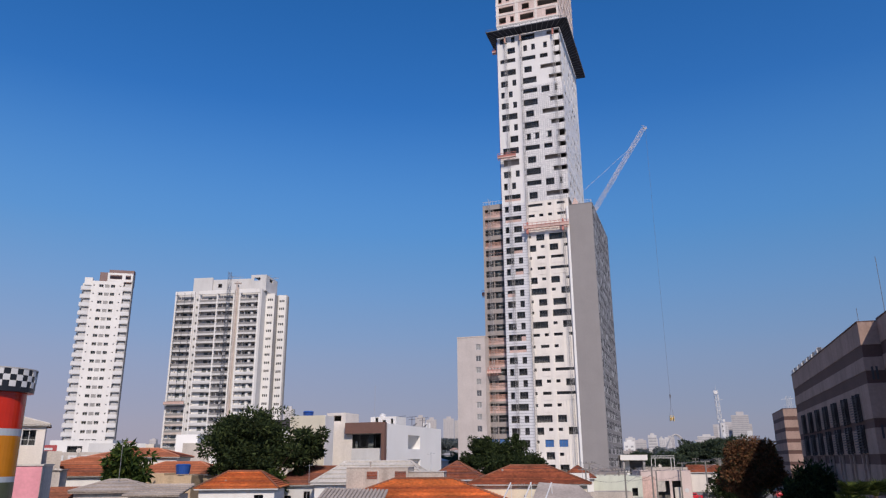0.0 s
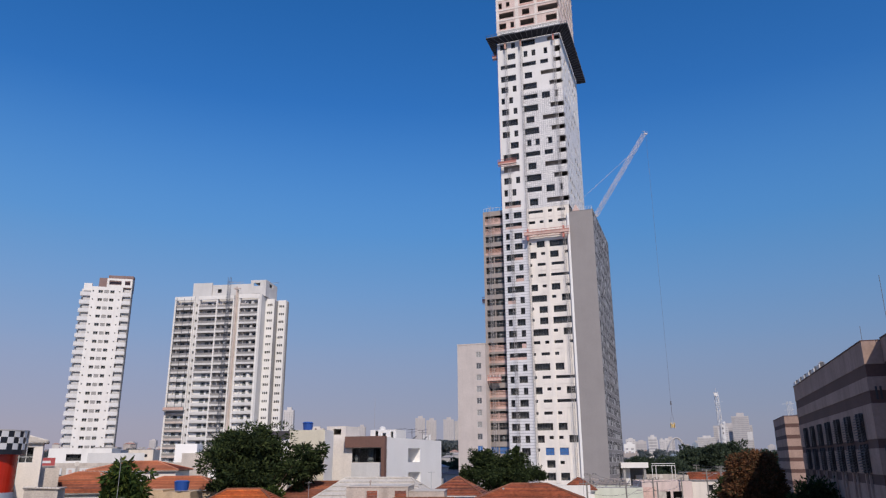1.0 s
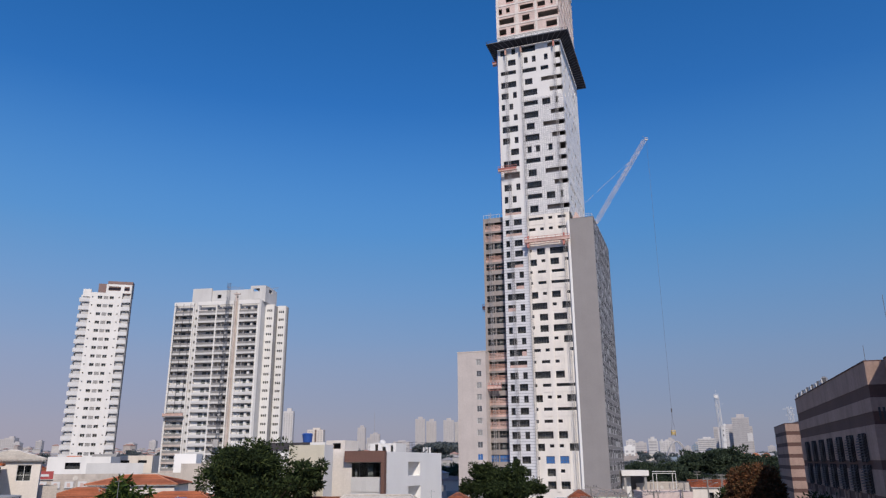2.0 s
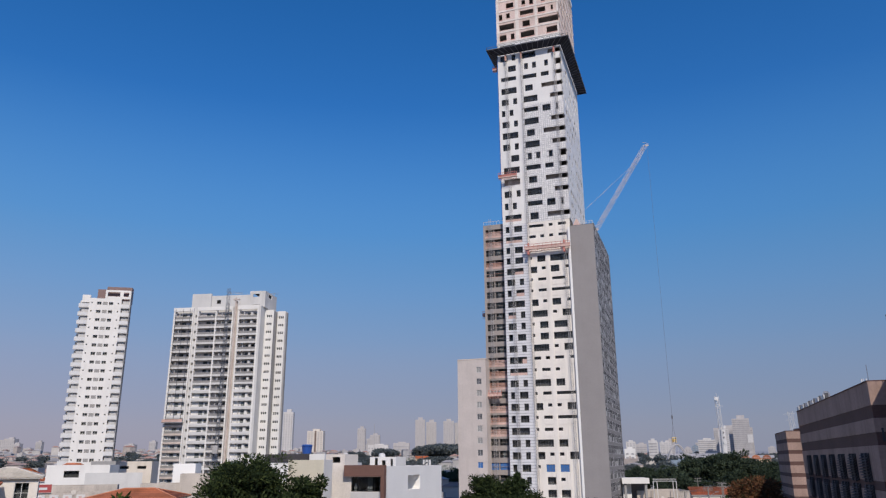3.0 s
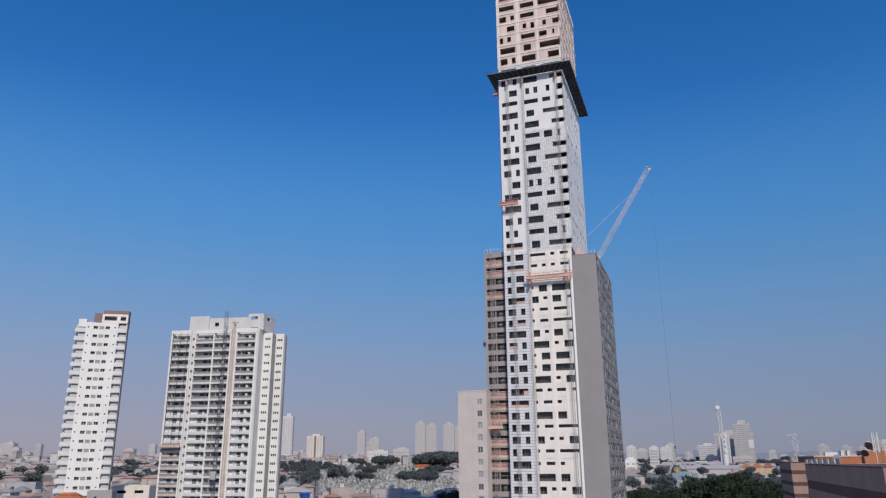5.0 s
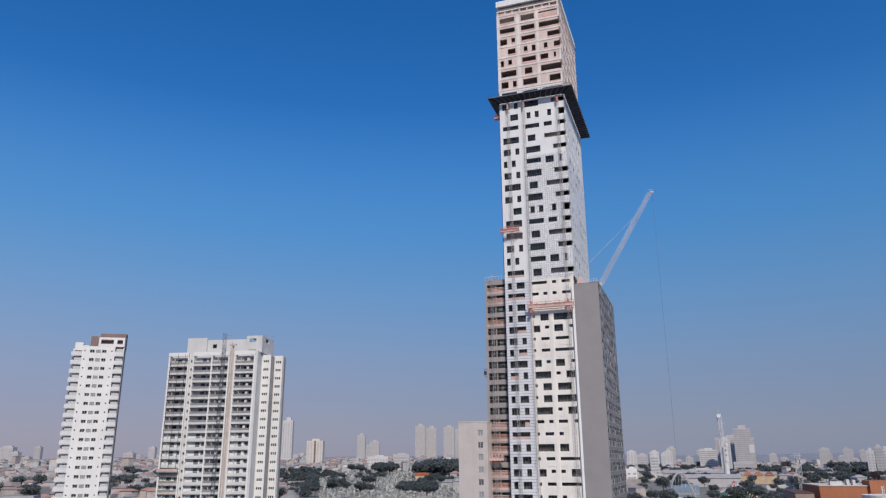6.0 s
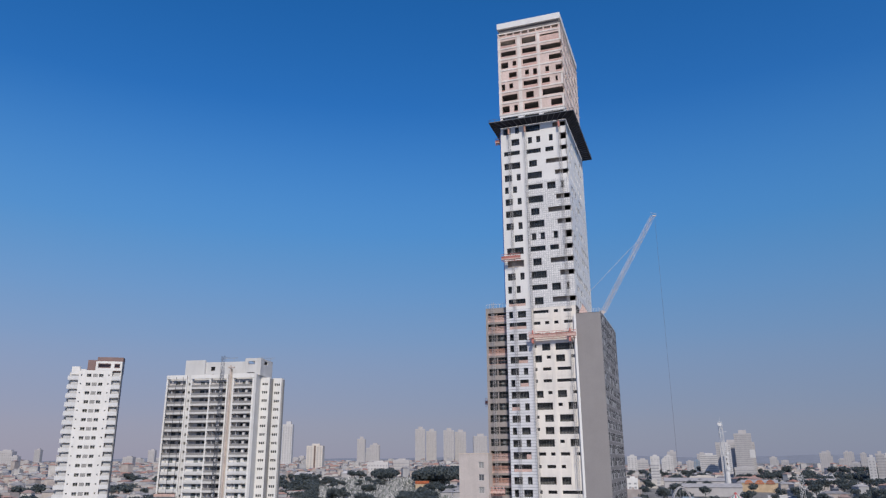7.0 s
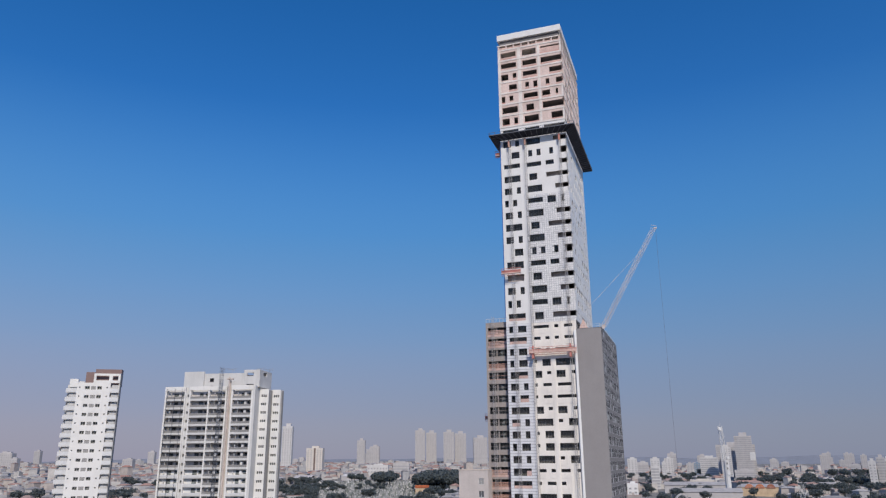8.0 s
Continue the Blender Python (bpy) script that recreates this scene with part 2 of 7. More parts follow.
SOIL = surface("city_ground", (0.19, 0.178, 0.16), 0.95, grain=0.8, vary=0.35)
BARK = surface("bark", (0.09, 0.065, 0.045), 0.95, grain=4, vary=0.3)
LEAF_DARK = foliage("dark_green_leaves", (0.028, 0.044, 0.018), (0.040, 0.060, 0.021), (0.018, 0.030, 0.014), (0.056, 0.076, 0.026))
LEAF_MID = foliage("green_leaves", (0.034, 0.060, 0.015), (0.048, 0.080, 0.018), (0.022, 0.042, 0.012), (0.085, 0.11, 0.022))
LEAF_BROWN = foliage("rusty_leaves", (0.145, 0.066, 0.033), (0.185, 0.086, 0.04), (0.10, 0.05, 0.028), (0.068, 0.055, 0.028))
# pale blue-grey leaves: the haze of distance is mixed into the colour
LEAF_HAZED = foliage("haze_tinted_leaves", (0.132, 0.156, 0.160), (0.142, 0.164, 0.164), (0.120, 0.144, 0.150), (0.148, 0.164, 0.158), thinness=0.5)
LEAF_WOOD = foliage("woodland_leaves", (0.050, 0.070, 0.046), (0.064, 0.088, 0.050), (0.040, 0.058, 0.042))
LEAF_PALM = foliage("palm_leaves", (0.050, 0.072, 0.014), (0.080, 0.095, 0.02), (0.028, 0.045, 0.011))
SIGN_RED = surface("dull_red_sign_board", (0.34, 0.055, 0.055), 0.6, vary=0.12)
PILLAR_RED = surface("glossy_red_paint", (0.46, 0.020, 0.006), 0.22, grain=3, vary=0.08, streak=0.06)
PILLAR_ORANGE = surface("glossy_orange_paint", (0.45, 0.16, 0.006), 0.22, grain=3, vary=0.08, streak=0.06)
PILLAR_BAND = surface("pale_blue_grey_band", (0.34, 0.38, 0.43), 0.3, vary=0.05)
PILLAR_DARK = surface("dark_olive_paint", (0.06, 0.07, 0.04), 0.4, vary=0.12)
CHECK_WHITE = surface("white_check", (0.56, 0.56, 0.57), 0.35, vary=0.05)
CHECK_BLACK = surface("black_check", (0.012, 0.014, 0.02), 0.35, vary=0.1)
CONCRETE_POLE = surface("concrete_pole", (0.22, 0.21, 0.195), 0.9, vary=0.15)


# ---------------------------------------------------------------- building kit
class Bits:
    """Vertices and faces of one mesh."""

    def __init__(self):
        self.v, self.f = [], []

    def box(self, x0, x1, y0, y1, z0, z1):
        if x1 - x0 < 1e-4 or y1 - y0 < 1e-4 or z1 - z0 < 1e-4:
            return self
        k = len(self.v)
        self.v += [(x, y, z) for z in (z0, z1) for x, y in ((x0, y0), (x1, y0), (x1, y1), (x0, y1))]
        self.f += [tuple(k + i for i in q) for q in ((3, 2, 1, 0), (4, 5, 6, 7), (0, 1, 5, 4), (1, 2, 6, 5), (2, 3, 7, 6), (3, 0, 4, 7))]
        return self

    def bar(self, p, q, r, r2=None, sides=4):
        p, q = Vector(p), Vector(q)
        d = (q - p).normalized()
        a = d.cross(Vector((0, 0, 1)) if abs(d.z) < 0.9 else Vector((1, 0, 0))).normalized()
        c = d.cross(a)
        k = len(self.v)
        for at, rad in ((p, r), (q, r if r2 is None else r2)):
            for i in range(sides):
                t = 2 * math.pi * (i + 0.5) / sides
                self.v.append(tuple(at + a * rad * math.cos(t) + c * rad * math.sin(t)))
        self.f += [(k + i, k + (i + 1) % sides, k + sides + (i + 1) % sides, k + sides + i) for i in range(sides)]
        self.f += [tuple(k + i for i in reversed(range(sides))), tuple(k + sides + i for i in range(sides))]
        return self

    def path(self, pts, r, sides=4):
        """One unbroken tube through the points."""
        pts = [Vector(p) for p in pts]
        k = len(self.v)
        for i, p in enumerate(pts):
            d = (pts[min(i + 1, len(pts) - 1)] - pts[max(i - 1, 0)]).normalized()
            a = d.cross(Vector((0, 1, 0)) if abs(d.y) < 0.8 else Vector((0, 0, 1))).normalized()
            c = d.cross(a)
            self.v += [tuple(p + a * r * math.cos(2 * math.pi * j / sides) + c * r * math.sin(2 * math.pi * j / sides)) for j in range(sides)]
        for i in range(len(pts) - 1):
            self.f += [(k + i * sides + j, k + i * sides + (j + 1) % sides, k + (i + 1) * sides + (j + 1) % sides, k + (i + 1) * sides + j) for j in range(sides)]
        return self

    def poly(self, *pts):
        k = len(self.v)
        self.v += [tuple(p) for p in pts]
        self.f.append(tuple(range(k, k + len(pts))))
        return self

    def slab(self, pts, thick):
        """A plate: the polygon pts with its underside thick below."""
        k, m = len(self.v), len(pts)
        self.v += [tuple(p) for p in pts] + [(p[0], p[1], p[2] - thick) for p in pts]
        self.f += [tuple(range(k, k + m)), tuple(reversed(range(k + m, k + 2 * m)))]
        self.f += [(k + i, k + m + i, k + m + (i + 1) % m, k + (i + 1) % m) for i in range(m)]
        return self

    def tube(self, x, y, z0, z1, r0, r1=None, sides=20):
        return self.bar((x, y, z0), (x, y, z1), r0, r1, sides)

    def mesh(self, name, *mats):
        me = bpy.data.meshes.new(name)
        if "wall" in name or name in ("window_frame", "roof_house", "stair_tower", "roof_kiosk"):   # one connected shell
            seen, order, link = {}, [], []
            for p in self.v:
                key = (round(p[0], 3), round(p[1], 3), round(p[2], 3))
                if key not in seen:
                    seen[key] = len(order)
                    order.append(p)
                link.append(seen[key])
            self.v, self.f = order, [tuple(link[i] for i in f) for f in self.f]
        me.from_pydata(self.v, [], self.f)
        for m in mats:
            me.materials.append(m)
        me.update()
        return me


def thing(name, m, label, category, group="", kind=""):
    ob = new(name)
    ob.empty_display_size = 0.5
    ob.matrix_basis = m
    return tagged(ob, label, category, group, kind)


def put(name, me, parent, m=None, label=""):
    """An object on the mesh me, as a part of parent."""
    ob = new(name, me)
    ob.parent = parent
    if m is not None:
        ob.matrix_basis = m
    return tagged(ob, label)


def part(name, bits, material, parent, label=""):
    return put(name, bits.mesh(name, material), parent, None, label)


def alone(name, bits, material, m, label, category, group="", kind=""):
    ob = new(name, bits.mesh(name, material))
    ob.matrix_basis = m
    return tagged(ob, label, category, group, kind)


def pierced(bits, x0, x1, y0, y1, z0, z1, holes):
    """A wall x0..x1, z0..z1, y0..y1 thick, with holes (a, b, bottom, top)."""
    cuts = sorted({x0, x1, *(min(max(h[i], x0), x1) for h in holes for i in (0, 1))})
    for a, b in zip(cuts, cuts[1:]):
        mid, z = (a + b) / 2, z0
        for h in sorted((h for h in holes if h[0] < mid < h[1]), key=lambda h: h[2]):
            bits.box(a, b, y0, y1, z, h[2])
            z = h[3]
        bits.box(a, b, y0, y1, z, z1)


WINDOW_KIT = {}


def window_meshes(w, h, frame, glass, step=0.75, bar=0.055):
    key = (round(w, 2), round(h, 2), frame.name, glass.name, bar)
    if key not in WINDOW_KIT:
        f = Bits()
        count = max(1, round(w / step))
        posts = [(0, bar), *((w * i / count - bar / 2, w * i / count + bar / 2) for i in range(1, count)), (w - bar, w)]
        rails = [(0, bar), *(((h * 0.36, h * 0.36 + bar * 0.8),) if h > 1.6 else ()), (h - bar, h)]
        xs, zs = sorted({v for q in posts for v in q}), sorted({v for q in rails for v in q})
        for a, b in zip(xs, xs[1:]):
            for c, d in zip(zs, zs[1:]):
                if any(q[0] - 1e-6 <= a and b <= q[1] + 1e-6 for q in posts) or any(q[0] - 1e-6 <= c and d <= q[1] + 1e-6 for q in rails):
                    f.box(a, b, 0, 0.08, c, d)
        p = Bits().box(bar * 0.6, w - bar * 0.6, 0.035, 0.045, bar * 0.6, h - bar * 0.6)
        WINDOW_KIT[key] = f.mesh("window_frame", frame), p.mesh("pane", glass)
    return WINDOW_KIT[key]


def window(parent, m, w, h, frame=FRAME_DARK, glass=GLASS, step=0.75, bar=0.055):
    f, p = window_meshes(w, h, frame, glass, step, bar)
    ob = put("window", f, parent, m)
    put("pane", p, ob).visible_shadow = False
    return ob


def lattice(bits, p, q, half, step, r, up=(0, 0, 1)):
    """A square lattice mast or boom from p to q."""
    p, q = Vector(p), Vector(q)
    d = (q - p).normalized()
    a = d.cross(Vector(up) if abs(d.dot(Vector(up))) < 0.95 else Vector((1, 0, 0))).normalized()
    c = d.cross(a)
    corner = [a * half + c * half, a * -half + c * half, a * -half - c * half, a * half - c * half]
    for o in corner:
        bits.bar(p + o, q + o, r)
    n = max(1, round((q - p).length / step))
    for i in range(n):
        s, e = p + (q - p) * (i / n), p + (q - p) * ((i + 1) / n)
        for j in range(4):
            one, two = corner[j], corner[(j + 1) % 4]
            bits.bar(s + (one if i % 2 else two), e + (two if i % 2 else one), r * 0.6)
            bits.bar(s + one, s + two, r * 0.6)
    return bits


def part_each(name, bits, material, parent, label=""):
    """Every box of bits as a part of its own."""
    made = []
    for k in range(0, len(bits.v), 8):
        one = Bits()
        one.v = bits.v[k:k + 8]
        one.f = [(3, 2, 1, 0), (4, 5, 6, 7), (0, 1, 5, 4), (1, 2, 6, 5), (2, 3, 7, 6), (3, 0, 4, 7)]
        made.append(part(name, one, material, parent, label))
    return made
# ---------------------------------------------------------------- the ground, which climbs gently towards the far hills
def lie(x, y):
    """Height of the ground."""
    rise = max(0.0, y - 320) * 0.0255
    if y > 1300:
        rise = 25.0 + (y - 1300) * 0.011
    side = min(1.0, max(0.0, (x - 60) / 420))
    return GROUND + min(rise, 45.0) * (1 - 0.55 * side)


def build_ground():
    xs = [-6000, -4000, -2600, *range(-1800, 1801, 120), 2600, 4000, 6000]
    ys = [-3500, -1500, -600, -200, 0, 200, *range(320, 1401, 60), *range(1500, 2901, 200), 3400, 4200, 6000]
    g = Bits()
    g.v = [(x, y, lie(x, y) + (noise.noise((x * 0.004, y * 0.004, 0)) * 1.2 if y > 450 else 0)) for y in ys for x in xs]
    n = len(xs)
    g.f = [(j * n + i, j * n + i + 1, (j + 1) * n + i + 1, (j + 1) * n + i) for j in range(len(ys) - 1) for i in range(n - 1)]
    alone("ground", g, SOIL, pose(0, 0, 0), "dusty ground of the city, rising towards the hills", "ground", kind="structure")
    road = Bits().box(30, 36.5, 20, 300, GROUND - 0.4, GROUND + 0.03)
    alone("road", road, ASPHALT, pose(0, 0, 0), "asphalt street between the low houses", "road", kind="structure")


build_ground()
# ---------------------------------------------------------------- the tall tower under construction
TOWER_AT = pose(16.8, 192.1, 0, 0, 0, -19)
WIDE, DEEP, SHOULDER = 18.8, 31.0, 80.1
UPPER, LOWER = 3.59, 3.02
# One letter a storey and bay, from the shoulder upwards and from the shoulder downwards.
LEFT_UP, MID_UP, RIGHT_UP = "ADBAACBABDBAACBABADCBAA", "SWTSWPTSTWTSWPTWTSWPWTT", "FNRFQMRFRNRFQMRFRFNMRFF"
LEFT_LOW, MID_LOW, RIGHT_LOW = "aAaaABaABBaBAABaBaABBaBB", "WgghghhgWhhWghWhghhWghii", "yyxxzwxzywxyzsvxyxsvyvsv"
TALL_LOW = "sssttssttttts" + "ststssttttt"
BAY = {"A": ((0.8, 5.4),), "B": ((0.8, 2.95), (4.25, 5.4)), "C": ((3.05, 5.4),), "D": ((0.75, 1.8), (3.05, 4.2)), "a": ((0.8, 1.85), (3.2, 5.4)),
       "S": ((7.95, 10.2),), "W": ((7.3, 11.45),), "T": ((7.3, 11.45),), "P": ((7.9, 9.05), (10.3, 11.45)),
       "g": ((7.35, 9.15), (10.4, 11.5)), "h": ((7.2, 7.85), (9.3, 11.5)), "i": ((9.5, 11.6),),
       "F": ((12.75, WIDE),), "R": ((15.1, WIDE),), "Q": ((12.75, 15.05), (16.8, WIDE)), "M": ((13.9, 15.0), (16.9, WIDE)), "N": ((12.75, 15.05), (16.7, 17.35)),
       "x": ((12.85, 17.65),), "y": ((12.85, 13.95), (15.4, 17.6)), "z": ((12.85, 15.15), (16.8, 17.7)), "w": ((13.1, 16.6),), "v": ((12.85, 15.1),), "s": ((12.85, 13.95),)}


def upper_holes(k):
    """Openings of the front of storey k above the shoulder: from, to, bottom, top."""
    c = SHOULDER + UPPER * (k + 0.5)
    out = []
    for code in (LEFT_UP[k], MID_UP[k], RIGHT_UP[k]):
        low, high = (-0.95, 1.0) if code in "ABCDTSPMN" else (-0.5, 0.85)
        if k == 12 and code == "A":
            low = -0.3
        if k >= 16:
            low, high = -0.9, 1.05
        out += [(a, b, c + low, c + high) for a, b in BAY[code]]
    return out


def lower_holes(j):
    c = SHOULDER - LOWER * (j + 0.5)
    out = []
    for code in (LEFT_LOW[j], MID_LOW[j], RIGHT_LOW[j]):
        for a, b in BAY[code]:
            low = -0.85 if code in "ABa" or (TALL_LOW[j] == "t" and b - a > 1.3) else 0.0
            out.append((a, b, c + low, c + (0.95 if low else 0.8)))
    return out


def side_holes(k, base, pitch, rng):
    """Openings of the long right-hand face: (from, to, bottom, top) along its depth."""
    c = base + pitch * (k + 0.5)
    spots = [4.2, 7.4, 10.4, 13.6, 17.0, 20.4, 23.8, 27.2]
    return [(n, n + rng.choice((1.1, 1.1, 2.0)), c - 0.75, c + 0.85) for n in spots if rng.random() < 0.72]


def panels(bits, a0, a1, z0, z1, w, h, holes, face, proud=0.05, gap=0.07):
    """Facade tiles over an area, left out where there are holes; face(a, d, z) gives the corner box for a tile."""
    cols, rows = max(1, round((a1 - a0) / w)), max(1, round((z1 - z0) / h))
    for i in range(cols):
        for j in range(rows):
            a, b = a0 + (a1 - a0) * i / cols + gap / 2, a0 + (a1 - a0) * (i + 1) / cols - gap / 2
            c, d = z0 + (z1 - z0) * j / rows + gap / 2, z0 + (z1 - z0) * (j + 1) / rows - gap / 2
            for h0, h1, hb, ht in holes:
                if a < h1 and b > h0 and c < ht and d > hb:
                    if c >= hb and d > ht and d - ht > 0.15:
                        c = ht + 0.03
                    elif c < hb and hb - c > 0.15:
                        d = hb - 0.03
                    elif a < h0 and h0 - a > 0.15:
                        b = h0 - 0.03
                    elif b > h1 and b - h1 > 0.15:
                        a = h1 + 0.03
                    else:
                        c = d
            if d - c > 0.12 and b - a > 0.1:
                face(bits, a, b, c, d, proud)


def front_tile(bits, a, b, c, d, proud):
    bits.box(a, b, -proud, 0.0, c, d)


def side_tile(bits, a, b, c, d, proud):
    bits.box(WIDE, WIDE + proud, a, b, c, d)


def build_tower():
    rng = random.Random(7)
    t = thing("tower", TOWER_AT, "very tall white tower under construction, raw concrete top", "tower")
    white, tile, joint, raw, brick, dark = Bits(), Bits(), Bits(), Bits(), Bits(), Bits()
    stripe, rail, cream, pil, sill, guard = Bits(), Bits(), Bits(), Bits(), Bits(), Bits()
    top = SHOULDER + UPPER * 23
    windows = []
    for k in range(23):
        z0, z1 = SHOULDER + UPPER * k, SHOULDER + UPPER * (k + 1)
        holes, sides = upper_holes(k), side_holes(k, SHOULDER, UPPER, rng)
        corner = [h for h in holes if h[1] >= WIDE - 0.01 and (k < 15 or 16 < k < 22)]
        for h in corner:
            sides.append((0.0, 1.7, h[2], h[3]))
        if k >= 16 and not corner:
            holes = [(a, min(b, WIDE - 0.4), c, d) for a, b, c, d in holes]
        wall = brick if k >= 16 else white
        if k < 10:
            pierced(white, 0, 6.7, 0, 0.35, z0, z1, [h for h in holes if h[1] < 6.7])
            pierced(joint, 6.7, WIDE, 0, 0.35, z0, z1, [h for h in holes if h[0] > 6.7])
            panels(tile, 6.75, WIDE, z0, z1, 0.6, 0.6, holes, front_tile, 0.05, 0.085)
        else:
            pierced(wall, 0, WIDE, 0, 0.35, z0, z1, holes)
        side = Bits()
        pierced(side, 0.35 if not corner else 0.0, DEEP, 0, 0.35, z0, z1, sides)
        into = joint if k < 10 else wall
        base = len(into.v)
        into.v += [(WIDE - y, x, z) for x, y, z in side.v]
        into.f += [tuple(base + i for i in reversed(f)) for f in side.f]
        if k < 10:
            panels(tile, 0.05, DEEP, z0, z1, 0.72, 0.6, sides, side_tile, 0.05, 0.085)
        if k >= 16:
            raw.box(-0.12, WIDE + 0.12, -0.12, DEEP + 0.1, z0 - 0.02, z0 + 0.5)
            for a, b in ((-0.06, 0.7), (5.85, 6.85), (11.8, 12.5), (WIDE - 0.45, WIDE + 0.06)):
                if not corner or b < WIDE:
                    raw.box(a, b, -0.07, 0.34, z0 + 0.5, z1 - 0.02)
            for n in (3.2, 9.6, 16.0, 22.4, 28.6):
                raw.box(WIDE - 0.34, WIDE + 0.07, n, n + 0.6, z0 + 0.5, z1 - 0.02)
            for a, b, c, d in holes:
                if rng.random() < 0.8:
                    sill.box(a - 0.05, min(b + 0.05, WIDE - 0.5), -0.03, -0.002, z0 + 0.52, c - 0.02)
                if k > 17 and rng.random() < 0.8:
                    guard.box(a + 0.02, min(b, WIDE - 0.1) - 0.02, 0.08, 0.12, c + 0.02, c + (1.5 if k == 22 and a > 12 else rng.uniform(0.3, 0.65)))
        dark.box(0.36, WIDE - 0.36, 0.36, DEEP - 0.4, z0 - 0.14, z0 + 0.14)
        for a, b, c, d in holes:
            if b < WIDE - 0.5 and k < 16 and not (k == 3 and a < 1):
                windows.append((a, b, c, d, GLASS))
        for a, b, c, d in sides:
            if a > 1 and k < 16:
                w = window(t, pose(WIDE - 0.2, a, c, 0, 0, 90), b - a, d - c)
    # top storey, dark gap and parapet
    z = top
    small = [(0.5 + 2.27 * i, 2.35 + 2.27 * i, z + 0.42, z + 1.6) for i in range(8)]
    for a, b, c, d in small:
        guard.box(a + 0.02, b - 0.02, 0.1, 0.14, c + 0.02, c + rng.uniform(0.4, 0.75))
    pierced(brick, 0, WIDE, 0, 0.35, z, z + 1.7, small)
    brick.box(WIDE - 0.35, WIDE, 0.35, DEEP, z, z + 1.7)
    raw.box(-0.12, WIDE + 0.12, -0.12, DEEP + 0.1, z - 0.02, z + 0.4)
    raw.box(-0.12, WIDE + 0.12, -0.12, DEEP + 0.1, z + 1.62, z + 1.95)
    dark.box(0.5, WIDE - 0.5, 0.5, DEEP - 0.5, z + 1.96, z + 3.5)
    white.box(-0.15, WIDE + 0.15, -0.15, DEEP + 0.1, z + 3.55, z + 5.45)
    # lower part of the front
    for j in range(24):
        z1 = SHOULDER - LOWER * j
        z0 = z1 - LOWER
        holes = lower_holes(j)
        pierced(stripe, 0, 6.8, 0, 0.35, z0, z1, [h for h in holes if h[1] < 6.8])
        for s in range(4):
            zz = z0 + 0.06 + s * LOWER / 4
            pierced(rail, 0.02, 6.75, -0.06, -0.002, zz, zz + 0.62, [(a - 0.05, b + 0.05, c, d) for a, b, c, d in holes if b < 6.8])
        pierced(cream, 6.8, WIDE - 0.2, 0, 0.35, z0, z1, [h for h in holes if h[0] > 6.8])
        taken = [h for h in holes if h[0] > 6.8]
        for a, b in ((6.85, 7.15), (11.78, 12.68), (17.95, 18.0)):
            pil.box(a, b, -0.16, -0.002, z0 + 0.02, z1 + 0.02)
        for a in (9.2, 10.1, 14.4, 15.25, 16.7):
            if not any(h[0] - 0.35 < a < h[1] + 0.05 for h in taken):
                pil.box(a, a + 0.28, -0.09, -0.002, z0, z1)
        for h in taken:
            if h[3] - h[2] < 1.2:
                pil.box(h[0] + 0.06, h[1] - 0.06, -0.07, -0.002, z0 + 0.12, h[2] - 0.22)
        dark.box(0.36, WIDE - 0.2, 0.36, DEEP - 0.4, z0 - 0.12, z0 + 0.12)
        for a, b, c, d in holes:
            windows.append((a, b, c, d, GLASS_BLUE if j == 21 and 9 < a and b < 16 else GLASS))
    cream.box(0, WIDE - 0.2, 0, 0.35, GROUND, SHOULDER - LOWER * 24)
    part("corner_pier", Bits().box(18.02, 18.6, -0.6, -0.003, GROUND, SHOULDER - 2.6), BRIGHT_WHITE, t, "bright white corner pier against the grey block")
    # inner partitions (the dark ones carry room shade in their colour), rear and left walls
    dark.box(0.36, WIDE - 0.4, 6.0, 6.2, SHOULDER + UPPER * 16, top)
    # unseen inner walls, added close behind the glass to lighten the openings
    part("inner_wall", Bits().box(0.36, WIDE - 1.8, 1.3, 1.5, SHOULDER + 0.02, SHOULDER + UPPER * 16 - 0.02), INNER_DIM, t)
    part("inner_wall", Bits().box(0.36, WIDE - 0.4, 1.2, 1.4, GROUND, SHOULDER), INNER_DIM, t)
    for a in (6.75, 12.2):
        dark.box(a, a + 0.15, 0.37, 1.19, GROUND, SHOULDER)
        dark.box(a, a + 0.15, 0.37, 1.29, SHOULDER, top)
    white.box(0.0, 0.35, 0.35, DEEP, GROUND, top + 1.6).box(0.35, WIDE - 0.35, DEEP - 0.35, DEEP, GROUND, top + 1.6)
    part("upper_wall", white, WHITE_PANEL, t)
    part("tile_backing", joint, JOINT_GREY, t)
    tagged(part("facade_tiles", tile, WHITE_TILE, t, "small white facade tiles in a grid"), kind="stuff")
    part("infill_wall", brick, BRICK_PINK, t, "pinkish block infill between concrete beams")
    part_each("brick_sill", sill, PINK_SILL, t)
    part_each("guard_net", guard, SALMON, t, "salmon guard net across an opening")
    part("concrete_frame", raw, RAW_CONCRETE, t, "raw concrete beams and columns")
    part_each("floor_slab", dark, SHADE_CONCRETE, t)
    part("striped_wall", stripe, STRIPE_BASE, t, "blue-grey wall strip behind pale rails")
    tagged(part("cladding_rail", rail, STRIPE_RAIL, t, "pale horizontal cladding rails"), kind="stuff")
    part("lower_wall", cream, CREAM_PANEL, t, "cream lower front wall")
    part_each("pilaster", pil, CREAM_PANEL, t)
    for a, b, c, d, g in windows:
        window(t, pose(a, 0.18, c), b - a, d - c, FRAME_GREY, g)
